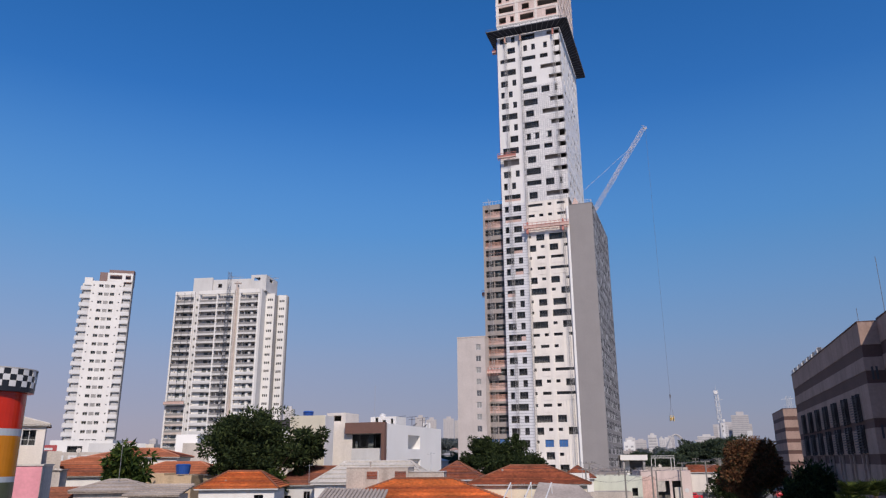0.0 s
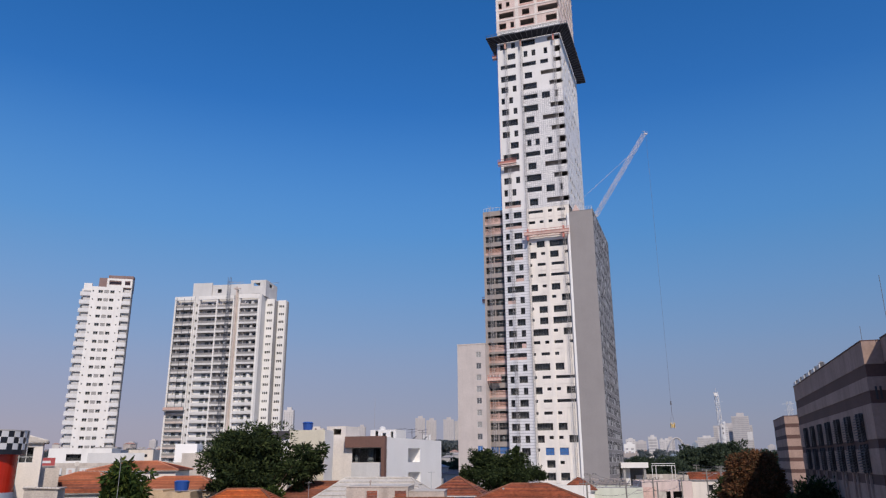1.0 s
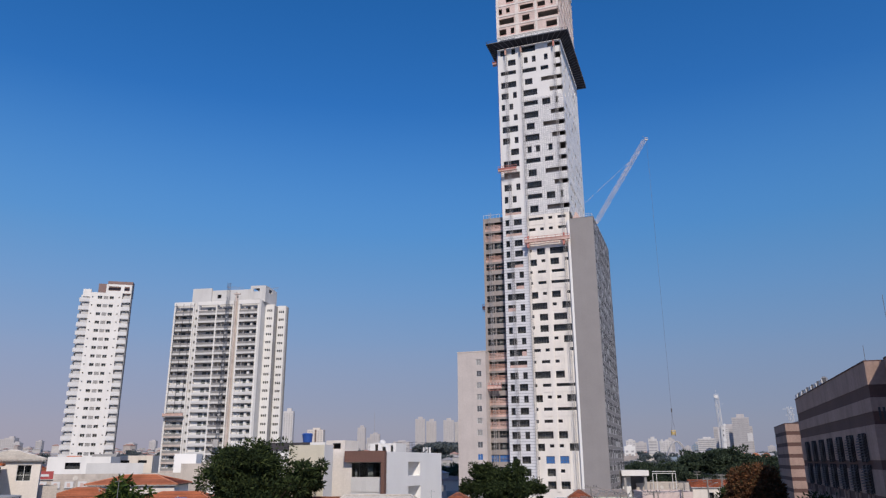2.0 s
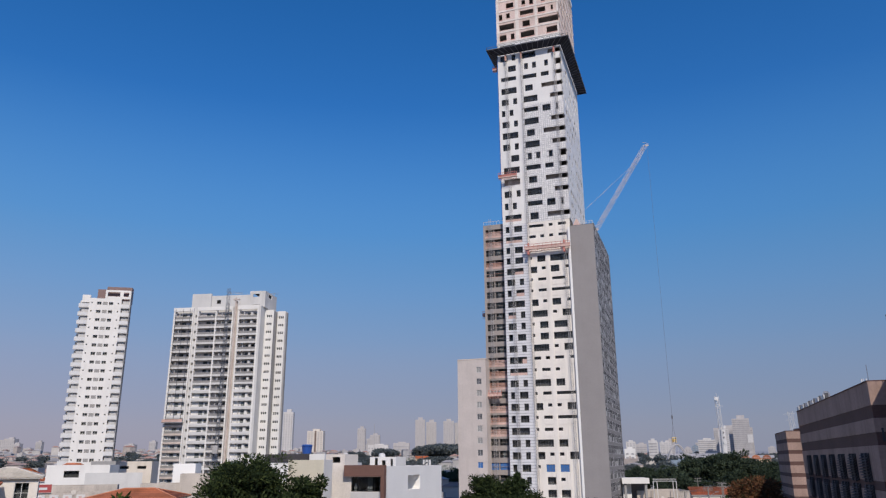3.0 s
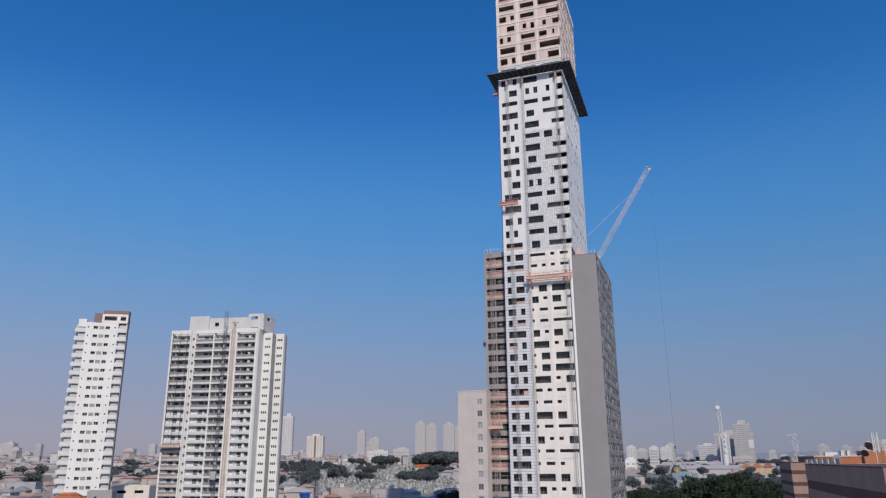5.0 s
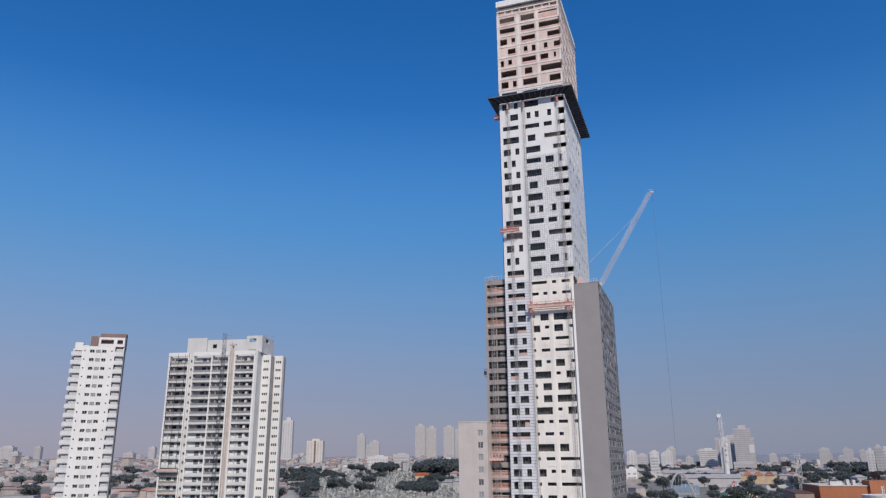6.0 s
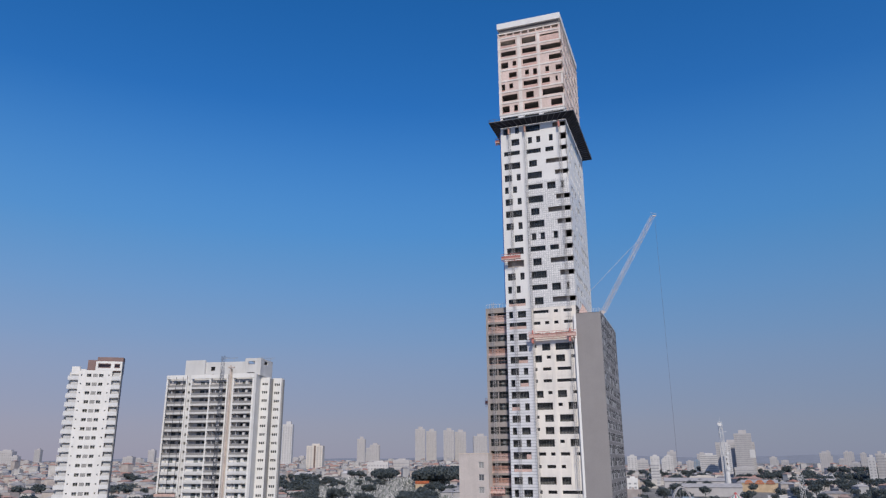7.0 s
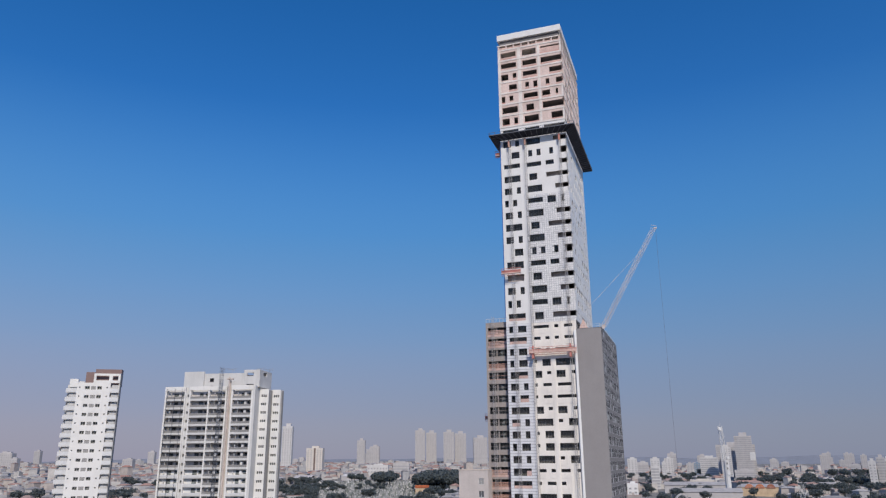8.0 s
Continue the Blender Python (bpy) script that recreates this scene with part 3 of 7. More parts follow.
    # unfinished block and boards low in some openings
    loose = [(0.85, 5.35, SHOULDER + 0.55, 0.95), (0.85, 5.35, SHOULDER - LOWER * 1.5 - 0.85, 0.75), (3.0, 5.35, SHOULDER - LOWER * 4.5 - 0.85, 0.8),
             (3.25, 5.35, SHOULDER - LOWER * 6.5 - 0.85, 0.9), (0.85, 2.9, SHOULDER - LOWER * 8.5 - 0.85, 0.9), (4.2, 5.35, SHOULDER - LOWER * 12.5 - 0.85, 1.2),
             (0.85, 5.35, SHOULDER - LOWER * 13.5 - 0.85, 0.7)]
    for a, b, z, h in loose:
        part("board", Bits().box(a, b, 0.05, 0.15, z + 0.03, z + h), SALMON, t, "pink sheet in an unfinished opening")
    part("edge_net", Bits().box(-0.30, -0.06, 0.3, 2.4, SHOULDER + 2, SHOULDER + UPPER * 14.6), NET_BLUE, t, "strip of blue safety net")
    return t


def build_slab():
    t = thing("grey_slab_block", TOWER_AT, "plain grey panelled block beside the white tower", "building")
    x0, x1, y0, y1, top = 18.62, 24.9, -0.55, 35.0, 77.7
    wall, rows, frames, edge = Bits(), Bits(), Bits(), Bits()
    wall.box(x0, x1 - 0.5, y0, y1, GROUND, top)
    n = round((top - GROUND) / 0.92)
    for i in range(n):
        z = GROUND + (top - GROUND) * i / n
        rows.box(x0, x1, y0 - 0.010, y0 - 0.002, z + 0.004, z + (top - GROUND) / n - 0.004)
    part("body", wall, SLAB_GREY, t)
    part_each("panel", rows, SLAB_GREY, t)
    storeys = round((top - GROUND - 1.2) / LOWER)
    holes, slots = [], Bits()
    rng = random.Random(3)
    for s in range(storeys):
        z = GROUND + 0.6 + LOWER * s
        for c in range(12):
            a = y0 + 0.45 + c * 2.92
            o = 0.45 * ((s + c) % 2)
            holes.append((a + o, a + o + 1.35, z + 0.35, z + 2.6))
            slots.box(x1 - 0.03, x1 + 0.012, a + o + 1.45, a + o + 2.3, z + (1.5 if (s * 5 + c) % 3 else 0.6), z + 2.65)
    skin = Bits()
    pierced(skin, y0, y1, 0, 0.3, GROUND, top, holes)
    skin.v = [(x1 - y, x, z) for x, y, z in skin.v]
    skin.f = [tuple(reversed(f)) for f in skin.f]
    part("window_wall", skin, SLAB_GREY_SHADED, t)
    part("recess", Bits().box(x1 - 0.49, x1 - 0.46, y0 + 0.1, y1 - 0.1, GROUND, top), SHADE_CONCRETE, t)
    plate = Bits().box(0, 1.35, 0, 0.012, 0, 2.25).mesh("window", FRAME_WHITE)
    upper = {m: Bits().box(0.10, 1.25, -0.006, -0.001, 1.30, 2.16).mesh("pane", m) for m in (TINTED_PANE, SMOKE_PANE)}
    lower = {m: Bits().box(0.10, 1.25, -0.006, -0.001, 0.10, 1.2).mesh("pane", m) for m in (TINTED_PANE, SMOKE_PANE, PALE_BLIND)}
    for i, h in enumerate(holes):
        ob = put("window", plate, t, pose(x1 + 0.014, h[0], h[2], 0, 0, 90))
        put("pane", upper[rng.choice((TINTED_PANE, TINTED_PANE, SMOKE_PANE))], ob)
        put("pane", lower[rng.choice((TINTED_PANE, TINTED_PANE, TINTED_PANE, SMOKE_PANE, PALE_BLIND))], ob)
    part_each("vent_slot", slots, LOUVRE, t)
    # roof edge rail
    for i in range(9):
        x = x0 + 0.3 + i * (x1 - x0 - 0.6) / 8
        edge.bar((x, y0 + 0.2, top), (x, y0 + 0.2, top + 1.1), 0.035)
    for i in range(16):
        y = y0 + 0.4 + i * 2.25
        edge.bar((x1 - 0.2, y, top), (x1 - 0.2, y, top + 1.1), 0.035)
    for z in (0.55, 1.08):
        edge.bar((x0 + 0.3, y0 + 0.2, top + z), (x1 - 0.2, y0 + 0.2, top + z), 0.03).bar((x1 - 0.2, y0 + 0.2, top + z), (x1 - 0.2, y1, top + z), 0.03)
    part("roof_rail", edge, FRAME_WHITE, t, "white guard rail round the roof")
    part("roof_cap", Bits().box(x0, x1 + 0.05, y0 - 0.06, y1, top, top + 0.12), SLAB_GREY_SHADED, t)
    tent = Bits().poly((19.0, 1.2, top + 0.13), (21.6, 1.2, top + 0.13), (20.2, 1.9, top + 2.9)).poly((21.6, 1.2, top + 0.13), (21.4, 3.2, top + 0.13), (20.2, 1.9, top + 2.9)).poly((21.4, 3.2, top + 0.13), (19.0, 3.0, top + 0.13), (20.2, 1.9, top + 2.9)).poly((19.0, 3.0, top + 0.13), (19.0, 1.2, top + 0.13), (20.2, 1.9, top + 2.9))
    alone("tarpaulin", tent, SALMON, TOWER_AT, "salmon tarpaulin tent on the grey roof", "tarpaulin")


def build_wing():
    t = thing("rear_wing", TOWER_AT, "taupe wing with open balconies behind the tower", "building")
    x0, x1, y0, y1, top = -6.15, -0.02, 1.6, 27.0, 81.2
    wall, dark, rail, boards = Bits(), Bits(), Bits(), []
    rng = random.Random(11)
    pitch, holes = 3.01, []
    for s in range(26):
        z = top - 0.9 - pitch * (s + 1)
        if z < GROUND:
            break
        holes.append((x0 + 0.6, -0.45, z + 0.62, z + 2.5))
        dark.box(x0 + 0.4, x1, y0 + 0.36, y1 - 0.4, z - 0.1, z + 0.12)
    pierced(wall, x0, x1, y0, y0 + 0.35, GROUND, top, holes)
    wall.box(x0, x0 + 0.35, y0 + 0.35, y1, GROUND, top).box(x0 + 0.35, x1, y1 - 0.35, y1, GROUND, top)
    part("inner_wall", Bits().box(x0 + 0.36, x1, y0 + 2.2, y0 + 2.4, GROUND, top - 1), DIM_RENDER, t)
    dark.box(x0 + 0.3, x1, y0 + 0.3, y1 - 0.3, top - 0.35, top - 0.1)
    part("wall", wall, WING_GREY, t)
    part_each("floor_slab", dark, SHADE_CONCRETE, t)
    for s, h in enumerate(holes):
        part("guard_rail", Bits().box(h[0], h[1], y0 + 0.06, y0 + 0.12, h[2] + 0.02, h[2] + 0.14).box(h[0], h[1], y0 + 0.06, y0 + 0.12, h[2] + 0.95, h[2] + 1.02), WING_GREY if s not in (0, 1, 3, 4, 12, 13, 14, 16, 17, 18) else ORANGE_BOARD, t)
        open_bay = s in (0, 1, 3, 12, 13, 14, 16, 17, 18)
        glazing = GLASS_BLUE if s == 21 else GLASS
        window(t, pose(h[0] + 0.05, y0 + (1.0 if open_bay else 0.22), h[2]), 2.1, 1.86, FRAME_GREY, glazing)
        window(t, pose(h[1] - 2.6, y0 + (1.0 if open_bay else 0.22), h[2]), 2.55, 1.86, FRAME_GREY, glazing)
        put("mullion_pier", Bits().box(h[0] + 2.2, h[1] - 2.65, y0 + 0.2, y0 + 0.34, h[2], h[3]).mesh("mullion_pier", WING_GREY), t)
        if not open_bay and s % 3 != 1:
            put("curtain", Bits().box(h[1] - 1.9, h[1] - 1.2, y0 + 0.5, y0 + 0.53, h[2], h[3]).mesh("curtain", PALE_BLIND), t)
        if open_bay:
            put("fascia", Bits().box(h[0] - 0.1, h[1] + 0.1, y0 - 0.03, y0 - 0.003, h[2] - 0.62, h[2] - 0.05).mesh("fascia", SALMON), t, None, "pinkish bare slab edge")
        if s in (0, 1, 3, 12, 13, 14, 16, 17, 18):
            m = ORANGE_BOARD if s in (3, 13, 14, 17) else SALMON
            b = Bits()
            for i in range(3):
                b.box(h[0] + 0.05, h[1] - 0.05, y0 + 0.16, y0 + 0.2, h[2] + 0.22 + i * 0.36, h[2] + 0.44 + i * 0.36)
            part("board", b, m, t, "boards across an open balcony")
    r = Bits()
    for i in range(8):
        x = x0 + 0.1 + i * 0.95
        r.bar((x, y0 + 0.15, top), (x, y0 + 0.15, top + 1.1), 0.04)
    r.box(x0 + 0.1, x1 - 0.2, y0 + 0.12, y0 + 0.18, top + 1.0, top + 1.08)
    part("roof_rail", r, FRAME_WHITE, t)


def build_annex():
    t = thing("beige_annex", TOWER_AT, "beige rendered block with one column of windows", "building")
    x0, x1, y0, y1, top = -13.1, -5.35, -2.1, 3.0, 42.9
    wall, holes = Bits(), []
    z = 40.2
    while z > GROUND + 1:
        holes.append((-7.9, -6.55, z - 0.75, z + 0.75))
        z -= LOWER
    pierced(wall, x0, x1, y0, y0 + 0.3, GROUND, top, holes)
    wall.box(x0, x0 + 0.3, y0 + 0.3, y1, GROUND, top).box(x1 - 0.3, x1, y0 + 0.3, y1, GROUND, top).box(x0 + 0.3, x1 - 0.3, y1 - 0.3, y1, GROUND, top)
    part("wall", wall, ANNEX_BEIGE, t)
    part("roof", Bits().box(x0 - 0.06, x1 + 0.06, y0 - 0.06, y1 + 0.06, top, top + 0.25), PAINT_BEIGE, t)
    part("interior", Bits().box(x0 + 0.31, x1 - 0.31, y0 + 0.9, y0 + 1.0, GROUND, top - 0.1), SHADE_CONCRETE, t)
    for i, h in enumerate(holes):
        window(t, pose(h[0], y0 + 0.1, h[2]), 1.35, 1.5, FRAME_WHITE, GLASS_BLUE if i == 8 else (SLATE, SMOKE_PANE, SLATE)[i % 3], 0.68)


def build_canopy():
    """Dark safety canopy round the tower, splayed outwards on struts."""
    t = thing("safety_canopy", TOWER_AT, "dark net safety canopy ringing the unfinished tower", "canopy")
    out, z0, z1 = 2.7, 133.5, 134.5
    inner = [(-0.16, -0.16), (WIDE + 0.16, -0.16), (WIDE + 0.16, DEEP + 0.14), (-0.16, DEEP + 0.14)]
    outer = [(-out, -out), (WIDE + out, -out), (WIDE + out, DEEP + out), (-out, DEEP + out)]
    for i in range(4):
        a, b, c, d = inner[i], inner[(i + 1) % 4], outer[(i + 1) % 4], outer[i]
        part("net_panel", Bits().slab([(*d, z1), (*c, z1), (*b, z0 + 0.1), (*a, z0 + 0.1)], 0.08), NET_DARK, t)
        part("rim", Bits().bar((*d, z1 + 0.03), (*c, z1 + 0.03), 0.16).bar((*d, z1 + 0.85), (*c, z1 + 0.85), 0.05), NET_RIB, t)
        n = 14 if i % 2 == 0 else 22
        for s in range(n + 1):
            f = s / n
            p = [a[0] + (b[0] - a[0]) * f, a[1] + (b[1] - a[1]) * f]
            q = [d[0] + (c[0] - d[0]) * f, d[1] + (c[1] - d[1]) * f]
            put("strut", Bits().bar((*p, z0 - 0.1), (*q, z1 - 0.12), 0.09).bar((*q, z1), (*q, z1 + 0.85), 0.06).mesh("strut", NET_RIB), t)


build_tower()
build_slab()
build_wing()
build_annex()
build_canopy()


def climbing_mast(x, y, z0, z1):
    m = thing("climbing_mast", TOWER_AT, "slender grey lattice mast for work platforms on the facade", "mast", "facade masts")
    part("lattice", lattice(Bits(), (x, y, z0), (x, y, z1), 0.3, 1.1, 0.024, (0, 1, 0)), MAST_STEEL, m)
    ties = Bits()
    z = z0 + 6
    while z < z1:
        ties.bar((x - 0.2, y, z), (x - 0.2, y + 0.5, z), 0.04).bar((x + 0.2, y, z), (x + 0.2, y + 0.5, z), 0.04)
        z += 9
    part("wall_ties", ties, MAST_STEEL, m)


climbing_mast(2.6, -0.55, GROUND, 133.2)
climbing_mast(7.25, -0.6, GROUND, 133.2)
climbing_mast(17.0, -0.6, GROUND, 133.2)
climbing_mast(-3.9, 0.7, GROUND, 82.6)


def work_platform(x0, x1, y0, y1, z, material, label, sacks=0):
    p = thing("work_platform", TOWER_AT, label, "platform", "work platforms")
    part("deck", Bits().box(x0, x1, y0, y1, z + 0.06, z + 0.2), MAST_STEEL, p)
    tagged(part("truss", lattice(Bits(), (x0, y0 + 0.3, z - 0.22), (x1, y0 + 0.3, z - 0.22), 0.24, 0.9, 0.025), RED_PAINT, p), kind="stuff")
    rails = Bits()
    n = max(2, round((x1 - x0) / 1.2))
    for i in range(n + 1):
        x = x0 + (x1 - x0) * i / n
        rails.bar((x, y0 + 0.04, z + 0.2), (x, y0 + 0.04, z + 1.5), 0.05)
    rails.box(x0, x1, y0, y0 + 0.08, z + 1.42, z + 1.52).box(x0, x1, y0, y0 + 0.08, z + 0.8, z + 0.88)
    part("guard_rail", rails, RED_PAINT, p)
    part("mesh_sheet", Bits().box(x0 + 0.05, x1 - 0.05, y0 + 0.1, y0 + 0.13, z + 0.22, z + 1.0), material, p, "sheet of faded mesh")
    part("toe_board", Bits().box(x0, x1, y0 - 0.03, y0 - 0.005, z + 0.02, z + 0.3), SALMON, p)
    for i in range(sacks):
        x = x0 + 0.5 + i * (x1 - x0 - 1) / max(1, sacks - 1)
        s = Bits().tube(x, y0 + 0.5, z + 0.23, z + 1.62, 0.26, 0.2, 8)
        part("sack", s, PAINT_LIGHT, p, "pale sack of material")
    return p


work_platform(6.3, 18.6, -1.75, -1.15, 71.9, SALMON, "long salmon work platform hung across the cream facade")
work_platform(-0.4, 4.9, -2.0, -1.25, 93.6, RED_PAINT, "red work platform hung high on the white facade")
work_platform(-6.1, -1.6, -0.5, 0.3, 33.3, SALMON, "red work platform with sacks on the taupe wing", 5)
work_platform(-7.9, -6.4, 5.2, 6.4, 55.8, RED_PAINT, "small red cradle hung beside the taupe wing")
work_platform(-1.9, -0.3, 1.0, 2.2, 129.6, RED_PAINT, "small red cradle below the dark canopy")
for px_, colour in ((7.25, ORANGE_BOARD), (2.6, ORANGE_BOARD), (17.0, RED_PAINT)):
    hoist = thing("mast_motor", TOWER_AT, "small painted motor unit at the head of a mast", "motor", "mast motors")
    part("housing", Bits().box(px_ - 0.22, px_ + 0.22, -1.1, -0.74, 131.0, 133.0), colour, hoist)
for px_ in (7.25, 17.0):
    drive = thing("mast_motor", TOWER_AT, "small red drive unit below the salmon platform", "motor", "mast motors")
    part("housing", Bits().box(px_ - 0.24, px_ + 0.24, -1.95, -0.95, 70.5, 71.4).box(px_ - 0.16, px_ + 0.16, -1.5, -0.95, 71.4, 73.9), RED_PAINT, drive)
# ---------------------------------------------------------------- luffing crane behind the grey block
def build_crane():
    foot, tip = Vector((43.0, 196.2, 78.9)), Vector((65.1, 213.5, 113.9))
    c = thing("crane", pose(0, 0, 0), "weathered luffing crane with a long lattice jib", "crane")
    d = (tip - foot).normalized()
    part("jib", lattice(Bits(), foot + d * 2, tip, 0.46, 1.5, 0.045), CRANE_PAINT, c)
    part("jib_foot", Bits().bar(foot, foot + d * 2.2, 0.3, 0.55), CRANE_PAINT, c)
    part("jib_head", Bits().bar(tip, tip + Vector((1.1, 0.4, 0.2)), 0.26).bar(tip + Vector((-0.8, -0.5, 0.8)), tip + Vector((1.4, 0.9, 1.0)), 0.06), CRANE_PAINT, c)
    part("mast", lattice(Bits(), (foot.x - 0.6, foot.y + 0.4, 77.8), (foot.x - 0.6, foot.y + 0.4, 79.4), 0.7, 1.5, 0.1), CRANE_PAINT, c)
    back = Vector((36.0, 196.0, 81.5))
    part("back_frame", lattice(Bits(), (back.x, back.y, 77.8), tuple(back), 0.35, 1.2, 0.07), CRANE_PAINT, c)
    part("pendant_cable", Bits().bar(back, foot + (tip - foot) * 0.78, 0.035), CRANE_PAINT, c)
    part("hoist_cable", Bits().bar(tip + Vector((0.6, 0.1, 0.2)), (65.7, 213.6, 29.4), 0.03), CABLE, c)
    part("hook_block", Bits().box(65.55, 65.85, 213.45, 213.75, 28.2, 29.3).bar((65.7, 213.6, 28.0), (65.7, 213.6, 26.6), 0.06), CABLE, c)
    s = thing("load_skip", pose(0, 0, 0), "yellow concrete skip hanging from the crane's hook", "skip")
    part("body", Bits().bar((65.65, 213.6, 22.8), (65.65, 213.6, 21.9), 0.42, 0.22, 8), PAINT_YELLOW, s)
    part("frame", Bits().box(65.1, 65.18, 213.2, 214.0, 21.7, 23.1).box(66.12, 66.2, 213.2, 214.0, 21.7, 23.1).box(65.1, 66.2, 213.5, 213.7, 23.1, 23.22), PAINT_YELLOW, s)
    part("sling", Bits().bar((65.14, 213.6, 23.2), (65.7, 213.6, 26.6), 0.03).bar((66.16, 213.6, 23.2), (65.7, 213.6, 26.6), 0.03), CABLE, s)


build_crane()
# ---------------------------------------------------------------- the two white apartment towers
def build_slim_tower():
    t = thing("apartment_tower", pose(-115.8, 238.1, 0, 0, 0, 12.8), "slim white apartment tower with grey balconies and mauve crown", "building")
    pitch, first = 2.818, 68.7
    face, bal, dark, sides = Bits(), Bits(), Bits(), Bits()
    x0, x1, xr, xl, top = -2.8, 7.2, 9.9, -6.1, 70.4
    rows = [first - pitch * i for i in range(23)]
    holes = []
    for z in rows:
        for a, b in ((-0.45, 0.95), (1.4, 2.85), (3.25, 4.6)):
            holes.append((a, b, z - 0.5, z + 0.55))
        for a, b in ((-2.25, -1.8), (6.0, 6.45)):
            holes.append((a, b, z - 0.1, z + 0.4))
    pierced(face, x0, x1, 0, 0.25, GROUND, top, holes)
    face.box(x0, x0 + 0.25, 0.25, 16, GROUND, top).box(x1 - 0.25, x1, 0.25, 2.6, GROUND, top)
    face.box(xl + 0.8, x0, 1.5, 1.75, GROUND, 69.6).box(x1, xr, 1.4, 1.65, GROUND, 70.4).box(xr - 3.4, xr - 3.2, 2.65, 16, GROUND, 70.4)
    face.box(xl, xl + 0.25, 2.9, 16, GROUND, 69.6).box(xl + 0.25, xr - 3.2, 15.75, 16, GROUND, 70.3)
    part("wall", face, PAINT_WHITE, t)
    part("interior", Bits().box(x0 + 0.26, x1 - 0.26, 0.7, 0.8, GROUND, top), DIM_RENDER, t)
    part("roof", Bits().box(xl + 0.25, xr - 3.4, 2.66, 15.75, 69.5, 69.6), ROOF_GREY, t)
    crown = Bits()
    pierced(crown, 1.9, xr, -0.02, 0.25, top, 73.4, [(2.6, 6.5, 71.2, 72.7), (7.6, 9.3, 71.2, 72.7)])
    crown.box(1.9, 2.15, 0.25, 2.6, top, 73.4).box(xr - 0.25, xr, 0.25, 2.64, top - 2.5, 73.4)
    part("crown_frame", crown, PAINT_WHITE, t)
    part("crown", Bits().box(-1.2, 1.6, 2.7, 5.5, 69.6, 74.1).box(1.62, xr - 0.3, 2.7, 5.5, 69.6, 75.1).box(2.2, xr - 0.3, 1.2, 2.69, 69.8, 73.0), MAUVE, t, "mauve-brown plant room on the roof")
    part("pergola", Bits().box(-5.2, -1.4, 2.5, 2.68, 70.6, 71.0).box(-5.2, -5.0, 2.5, 5.0, 69.6, 71.0).box(-3.4, -3.2, 2.5, 5.0, 70.7, 71.0).box(-4.3, -4.1, 2.5, 5.0, 70.7, 71.0), PAINT_WHITE, t)
    # thin grey strip standing for the shaded right edge, shade in its colour
    part("pier", Bits().box(xr, xr + 0.16, 0.0, 2.4, GROUND, 73.0), PAINT_GREY, t)
    part("parapet", Bits().box(xl + 0.8, x0 - 0.01, 0.6, 1.49, 69.0, 71.6).box(xl + 0.8, xl + 1.0, 1.5, 4.0, 69.6, 71.6), PAINT_WHITE, t)
    for h in holes:
        grey = 1 < h[0] < 2
        window(t, pose(h[0], 0.12 if not grey else 0.03, h[2]), h[1] - h[0], h[3] - h[2], FRAME_WHITE if not grey else FRAME_GREY, GLASS if not grey else SLATE, 0.7)
    slab = Bits().box(x1, xr, 0.0, 1.39, -0.15, 0.05).box(x1, xr, -0.06, 0.06, 0.05, 1.2)
    right = slab.mesh("balcony", PALE_GLASS)
    left = Bits().box(xl, x0, 0.25, 1.49, -0.15, 0.05).box(xl, x0, 0.2, 0.3, 0.05, 1.2).box(xl, xl + 0.1, 0.31, 1.49, 0.05, 1.2).mesh("balcony", PALE_GLASS)
    door = Bits().box(0, 2.0, 0, 0.05, 0, 2.1).mesh("balcony_door", GLASS)
    screen = Bits().box(0, 0.95, 0, 0.06, 0, 2.3).mesh("privacy_screen", PAINT_WHITE)
    for z in rows:
        put("balcony", right, t, pose(0, 0, z - 1.35))
        put("balcony", left, t, pose(0, 0, z - 1.35))
        window(t, pose(x1 + 0.3, 0.7, z - 1.25), 2.1, 2.4, FRAME_WHITE, PALE_BLIND, 0.7)
        window(t, pose(xl + 0.9, 0.85, z - 1.25), 2.2, 2.4, FRAME_WHITE, PALE_BLIND, 0.7)
        put("privacy_screen", screen, t, pose(xl + 0.2, 1.4, z - 1.25, 0, 0, 40))
    part("interior", Bits().box(x1, xr - 0.2, 3.0, 3.1, GROUND, 70).box(xl + 0.3, x0, 3.0, 3.1, GROUND, 69.4), PAINT_LIGHT, t)


